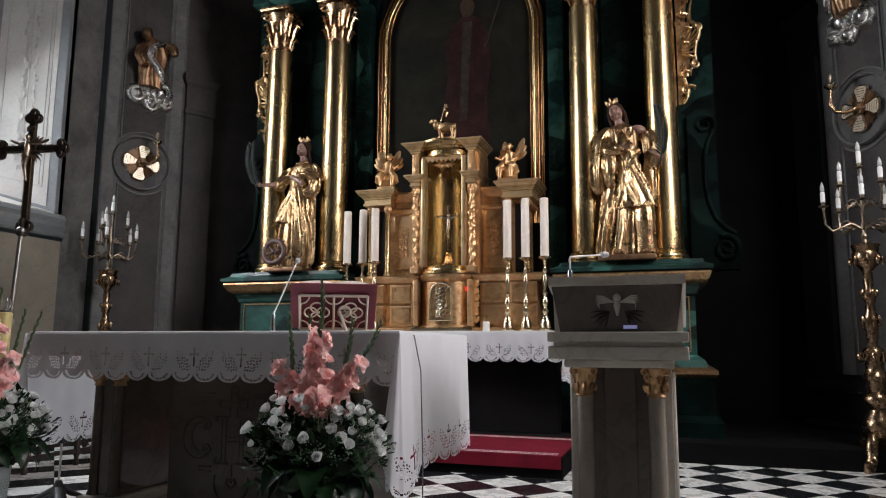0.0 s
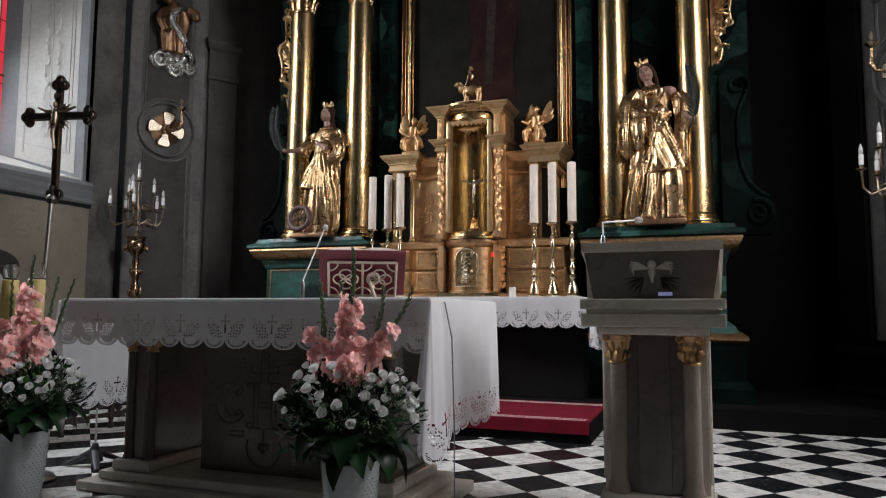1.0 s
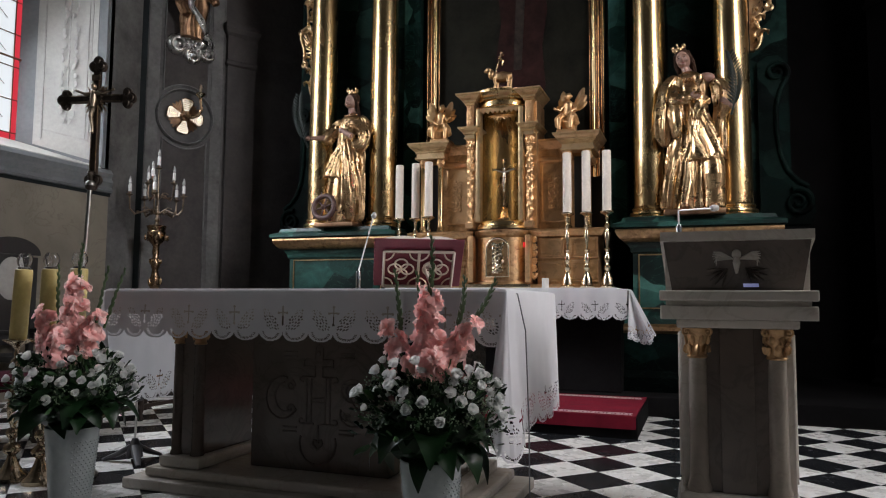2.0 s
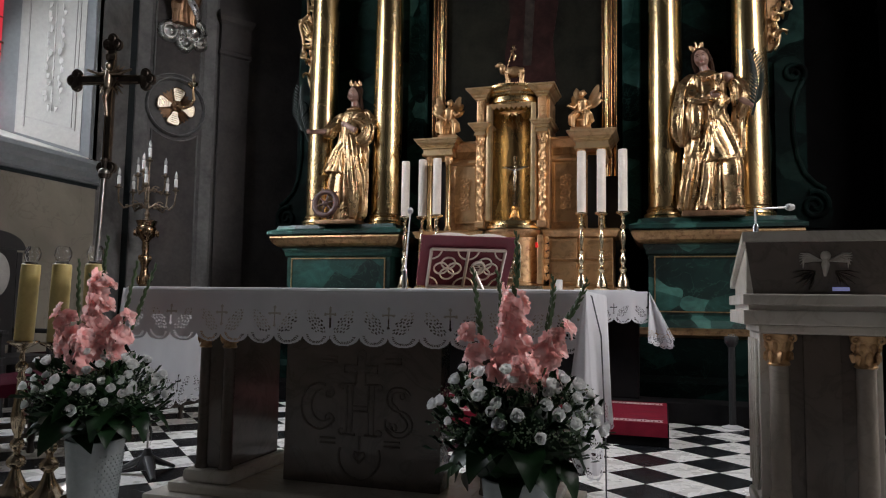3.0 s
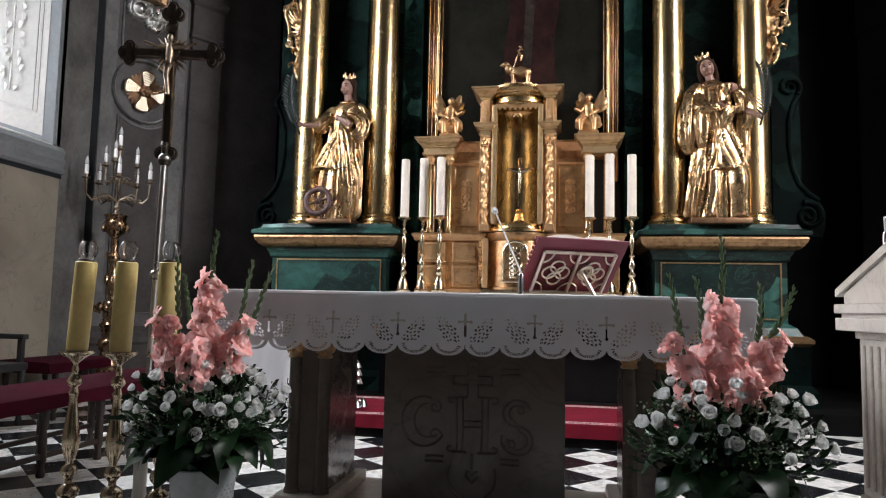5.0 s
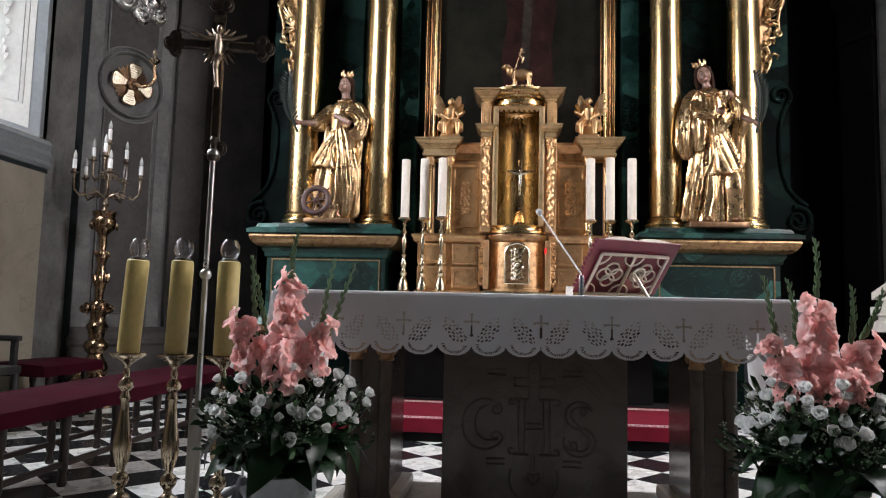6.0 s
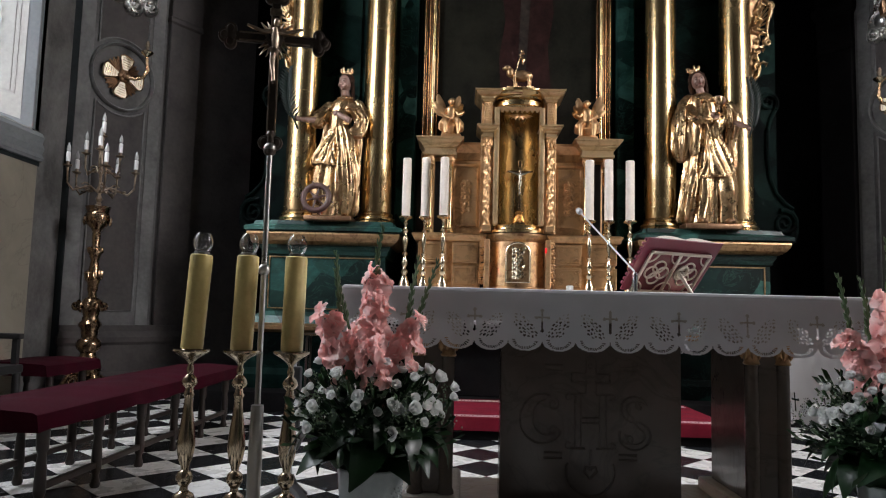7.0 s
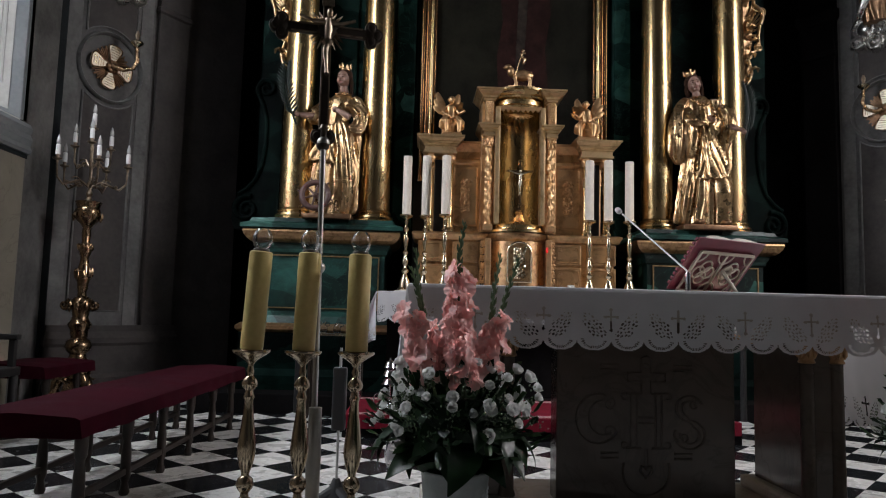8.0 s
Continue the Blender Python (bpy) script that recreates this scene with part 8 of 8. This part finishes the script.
def wall_figure(w, mirror):
    """Carved relief above the wall light: draped figure over silvered cloud scrolls, in one mesh."""
    f = Figure()

    def clouds(bm):
        for cx, cz, r in ((-0.125, -0.01, 0.105), (0.09, 0.04, 0.135), (0.02, -0.095, 0.085), (0.16, -0.06, 0.075), (-0.04, 0.09, 0.08)):
            lathe([(r, -0.0), (r * 0.98, 0.03), (r * 0.75, 0.05), (r * 0.68, 0.035), (r * 0.55, 0.03), (r * 0.45, 0.06), (r * 0.2, 0.075), (0.004, 0.08)], 26, bm, Matrix.Translation((cx * mirror, 0, cz)) @ Matrix.Rotation(radians(90), 4, "X"))
    f.add(SILVER, clouds)
    f.add(BROWN_GILT, lambda bm: robe(bm, [(0.06, 0.105, 0.07, -0.02 * mirror, -0.07, 1), (0.22, 0.125, 0.085, -0.02 * mirror, -0.08, 1), (0.38, 0.130, 0.085, 0.0, -0.08, 0.9), (0.48, 0.115, 0.075, 0.0, -0.09, 0.6), (0.55, 0.05, 0.05, -0.03 * mirror, -0.10, 0.1)], 61, seg=90, folds=12, amp=0.16))
    f.add(BROWN_GILT, lambda bm: (blob(bm, (-0.095 * mirror, -0.14, 0.575), (0.052, 0.058, 0.062), 0.25, 3), sleeve(bm, [(-0.09 * mirror, -0.09, 0.48), (-0.145 * mirror, -0.13, 0.36), (-0.10 * mirror, -0.17, 0.24)], [0.045, 0.055, 0.05], 3, 18), sleeve(bm, [(0.07 * mirror, -0.09, 0.50), (0.155 * mirror, -0.12, 0.49), (0.185 * mirror, -0.15, 0.41)], [0.05, 0.055, 0.035], 4, 18)))
    f.add(SILVER, lambda bm: sleeve(bm, [(0.10 * mirror, -0.13, 0.50), (0.0, -0.16, 0.47), (-0.06 * mirror, -0.16, 0.36), (0.05 * mirror, -0.16, 0.20), (0.10 * mirror, -0.12, 0.10)], [0.02, 0.032, 0.030, 0.032, 0.02], 8, 16))
    ob = f.done("wall_figure", (0, 0, 0), "carved draped figure on silvered clouds hung on the wall", "wall sculpture", "wall sculptures")
    ob.matrix_world = w @ Matrix.Translation((0.05 * mirror, -0.005, 4.17)) @ Matrix.Scale(1.3, 4)


wall_figure(WALL_W, 1)
wall_figure(WALL_E, -1)

# ---- benches and chair ----


def bench(x0, x1, y0, y1, z, label, legs):
    t = thing("bench", ((x0 + x1) / 2, (y0 + y1) / 2, 0), label, "bench", "red benches")
    hx, hy = (x1 - x0) / 2, (y1 - y0) / 2
    part("seat", boxed(-hx + 0.02, hx - 0.02, -hy + 0.02, hy - 0.02, z - 0.075, z - 0.028, bevel=0.006), DARK_WOOD, t)
    bm = bmesh.new()
    n = 40
    rows = []
    for i in range(n + 1):
        y = -hy + 2 * hy * i / n
        q = 0.006 * math.sin(y * 9) + 0.004 * math.sin(y * 23)
        rows.append([bm.verts.new(p) for p in ((-hx - 0.01 + q, y, z - 0.085 + q), (-hx, y, z - 0.01), (-hx + 0.02, y, z), (0, y, z + 0.014 + q * 0.6), (hx - 0.02, y, z), (hx, y, z - 0.01), (hx + 0.01 + q, y, z - 0.085 + q))])
    for a, b in zip(rows, rows[1:]):
        for k in range(6):
            bm.faces.new((a[k], a[k + 1], b[k + 1], b[k]))
    for r in (rows[0], rows[-1][::-1]):
        bm.faces.new(r[::-1])
    part("cover", bm, RED_VELVET, t, "wine-red cloth cover", True)
    for k in range(legs):
        y = -hy + 0.16 + (2 * hy - 0.32) * k / (legs - 1)
        for x in (-hx + 0.06, hx - 0.06):
            part("leg", lathe([(0.020, 0.0), (0.026, 0.015), (0.020, 0.04), (0.016, 0.06), (0.026, 0.09), (0.024, 0.20), (0.018, 0.26), (0.026, 0.28), (0.028, 0.33), (0.028, z - 0.075)], 12, m=Matrix.Translation((x, y, 0))), DARK_WOOD, t, "turned dark wooden leg", True)
    for x in (-hx + 0.06, hx - 0.06):
        part("stretcher", boxed(x - 0.012, x + 0.012, -hy + 0.16, hy - 0.16, 0.10, 0.13, bevel=0.003), DARK_WOOD, t)


bench(-4.88, -4.36, 3.05, 5.78, 0.46, "long bench with a wine-red cloth cover and dark legs", 6)
bench(-6.20, -5.62, 5.22, 6.0, 0.47, "short wall bench with a wine-red cloth cover", 2)


def chair():
    t = thing("high_back_chair", (-5.98, 4.86, 0), "black wooden high-backed chair with a pale oval back", "chair", turn=90)
    for x in (-0.24, 0.24):
        part("leg", lathe([(0.022, 0.0), (0.028, 0.02), (0.02, 0.06), (0.028, 0.20), (0.028, 0.42)], 12, m=Matrix.Translation((x, -0.22, 0))), BLACK_VOID, t, "", True)
        part("back_post", boxed(x - 0.028, x + 0.028, 0.20, 0.25, 0.0, 1.38, bevel=0.006), BLACK_VOID, t)
        part("armrest", boxed(x - 0.03, x + 0.03, -0.24, 0.20, 0.66, 0.70, bevel=0.01), BLACK_VOID, t)
        part("arm_post", boxed(x - 0.02, x + 0.02, -0.22, -0.18, 0.42, 0.66, bevel=0.004), BLACK_VOID, t)
    part("seat", boxed(-0.27, 0.27, -0.25, 0.22, 0.42, 0.48, bevel=0.012), BLACK_VOID, t)
    part("back_panel", boxed(-0.215, 0.215, 0.205, 0.24, 0.55, 1.40, bevel=0.01), BLACK_VOID, t)
    bm = bmesh.new()
    sheet(bm, [(0.30 * math.cos(a), 1.40 + 0.16 * math.sin(a)) for a in (math.pi * k / 20 for k in range(21))], 0.205, 0.245)
    bmesh.ops.recalc_face_normals(bm, faces=bm.faces)
    part("crest", bm, BLACK_VOID, t, "curved crest rail")
    part("oval_pad", lathe([(0.15, 0.0), (0.14, 0.012), (0.10, 0.022), (0.01, 0.026)], 32, m=Matrix.Translation((0, 0.205, 1.17)) @ Matrix.Rotation(radians(90), 4, "X") @ Matrix.Diagonal((1, 1.35, 1, 1))), SPLAY, t, "pale oval upholstery", True)


chair()


# ---- floor stand, bells, small table with cruets, posts ----
GREY_PAINT = plain("dark_grey_plastic", (0.045, 0.045, 0.048), 0.5)


def floor_stand():
    t = thing("floor_microphone_stand", (-3.38, 3.50, 0), "grey column loudspeaker on a thin pole with a black tripod foot", "stand")
    bm = bmesh.new()
    for k in range(3):
        a = radians(80 + 120 * k)
        tube([(0, 0, 0.10), (0.09 * math.cos(a), 0.09 * math.sin(a), 0.05), (0.19 * math.cos(a), 0.19 * math.sin(a), 0.008)], [0.03, 0.026, 0.014], 8, bm, 0.7)
    lathe([(0.05, 0.03), (0.042, 0.08), (0.016, 0.14)], 16, bm)
    part("foot", bm, GREY_PAINT, t, "black tripod foot", True)
    part("pole", tube([(0, 0, 0.12), (0, 0, 0.74)], 0.0065, 10), MIC_METAL, t, "thin pale pole", True)
    part("box", boxed(-0.032, 0.032, -0.025, 0.025, 0.36, 0.65, bevel=0.01), GREY_PAINT, t, "dark grey narrow box")


floor_stand()


def bells():
    t = thing("altar_bells", (-3.22, 5.62, 0.167), "set of silver altar bells with a tall handle on the carpet", "bells")
    part("base", lathe([(0.06, 0.0), (0.062, 0.01), (0.03, 0.02), (0.010, 0.03), (0.009, 0.34), (0.014, 0.36), (0.006, 0.40)], 16), CHROME, t, "", True)
    for k in range(4):
        a = 2 * math.pi * k / 4 + 0.4
        part("bell", lathe([(0.048, 0.0), (0.040, 0.015), (0.032, 0.045), (0.014, 0.062), (0.004, 0.066)], 18, m=Matrix.Translation((0.055 * math.cos(a), 0.055 * math.sin(a), 0.022))), CHROME, t, "silver bell", True)
    for r, z in ((0.066, 0.20), (0.058, 0.265), (0.048, 0.325)):
        part("large_bell", lathe([(r, 0.0), (r * 0.92, 0.008), (r * 0.80, 0.022), (r * 0.66, 0.042), (r * 0.30, 0.055), (0.006, 0.058)], 22, m=Matrix.Translation((0, 0, z))), CHROME, t, "stacked silver bell", True)
    part("ring_handle", tube([(-0.085 + 0.035 * math.cos(a), -0.02, 0.085 + 0.045 * math.sin(a)) for a in (2 * math.pi * k / 20 for k in range(21))], 0.004, 6), CHROME, t, "thin ring handle", True)


bells()


def credence():
    t = thing("side_table", (-3.72, 6.37, 0), "small dark side table with a brass edge", "table")
    part("table_top", boxed(-0.26, 0.26, -0.11, 0.11, 0.70, 0.718, bevel=0.004), DARK_WOOD, t)
    part("brass_edge", boxed(-0.262, 0.262, -0.114, -0.1105, 0.70, 0.718), BRASS, t)
    for x in (-0.22, 0.22):
        for y in (-0.08, 0.08):
            part("leg", tube([(x, y, 0), (x, y, 0.70)], 0.011, 8), CHROME if x > 0 and y < 0 else DARK_WOOD, t, "", True)
    for x, s in ((-0.12, 1.0), (0.0, 0.9), (0.13, 1.0)):
        c = thing("cruet", (-3.72 + x, 6.36, 0.718), "small clear glass cruet on the side table", "cruet", "glass cruets")
        part("body", lathe([(0.030 * s, 0.0), (0.036 * s, 0.02), (0.034 * s, 0.06), (0.016 * s, 0.085), (0.022 * s, 0.105 * s), (0.020 * s, 0.105 * s), (0.014 * s, 0.085), (0.031 * s, 0.06), (0.033 * s, 0.02), (0.027 * s, 0.004)], 20), CLEAR, c, "", True)
        part("handle", tube([(0.032, 0, 0.06), (0.055, 0, 0.07), (0.05, 0, 0.095), (0.022, 0, 0.10)], 0.004, 6), CLEAR, c, "", True)


credence()


def post(x, y):
    t = thing("black_post", (x, y, 0), "slim black post with a round dish and pale foot", "post", "two black posts")
    part("foot", lathe([(0.085, 0.0), (0.085, 0.012), (0.05, 0.022), (0.03, 0.03)], 24), plain("pale_plastic", (0.5, 0.5, 0.5), 0.4), t, "pale round foot", True)
    part("pole", lathe([(0.027, 0.03), (0.027, 0.66)], 16), BLACK_VOID, t, "", True)
    part("dish", lathe([(0.03, 0.66), (0.052, 0.69), (0.056, 0.735), (0.05, 0.745)], 20), BLACK_VOID, t, "", True)
    bm = bmesh.new()
    for k in range(5):
        tube([(-0.025 + 0.0125 * k, -0.045, 0.745), (-0.025 + 0.0125 * k, -0.047, 0.765)], 0.0035, 6, bm)
    tube([(0.045 * math.cos(a), -0.035, 0.715 + 0.03 * math.sin(a)) for a in (radians(200 + 14 * k) for k in range(11))], 0.004, 6, bm)
    part("chrome_trim", bm, CHROME, t, "chrome trim on the dish", True)


post(-0.09, 6.42)
post(-4.05, 6.40)

# ---- floor slabs ----
SLAB, SPIN, OFF_U, OFF_V = 0.30, radians(47.0), -0.207, 0.497
cu, su = math.cos(SPIN), math.sin(SPIN)
bm = bmesh.new()
box(bm, 0.0015, SLAB - 0.0015, 0.0015, SLAB - 0.0015, -0.03, 0.0)
slab_mesh = {}
for key, mat in ((0, BLACK_TILE), (1, WHITE_TILE)):
    me = bpy.data.meshes.new("slab")
    bm.to_mesh(me)
    me.materials.append(mat)
    slab_mesh[key] = me
bm.free()
near = bpy.data.objects["floor"]
rest = {0: [], 1: []}
for i in range(-34, 44):
    for j in range(-30, 52):
        u, v = (i + OFF_U) * SLAB, (j + OFF_V) * SLAB
        x, y = u * cu - v * su, u * su + v * cu
        if not (-6.5 < x < 2.5 and -3.0 < y < 8.6):
            continue
        key = (i + j) % 2
        seen = (-5.6 < x < -2.4 and 3.3 < y < 6.3) or (-2.6 < x < 1.9 and 3.75 < y < 6.6)
        if seen:
            ob = new("slab", slab_mesh[key])
            ob.matrix_world = pose(x, y, random.uniform(-0.0008, 0.0008), 0, 0, 47.0)
            ob.parent = near
            ob.matrix_parent_inverse = near.matrix_world.inverted()
        else:
            rest[key].append((u, v))
for key, mat in ((0, BLACK_TILE), (1, WHITE_TILE)):
    verts, faces = [], []
    for u, v in rest[key]:
        k = len(verts)
        for du, dv in ((0.0015, 0.0015), (SLAB - 0.0015, 0.0015), (SLAB - 0.0015, SLAB - 0.0015), (0.0015, SLAB - 0.0015)):
            uu, vv = u + du, v + dv
            verts += [(uu * cu - vv * su, uu * su + vv * cu, 0.0), (uu * cu - vv * su, uu * su + vv * cu, -0.011)]
        faces.append((k, k + 2, k + 4, k + 6))
        faces += [(k + a, k + a + 1, k + (a + 3) % 8, k + (a + 2) % 8) for a in (0, 2, 4, 6)]
    me = bpy.data.meshes.new("slabs")
    me.from_pydata(verts, [], faces)
    me.materials.append(mat)
    ob = new("slabs", me)
    ob.parent = near
    tagged(ob, ("black" if key == 0 else "white") + " marble floor slabs laid diagonally", "", "", "stuff")
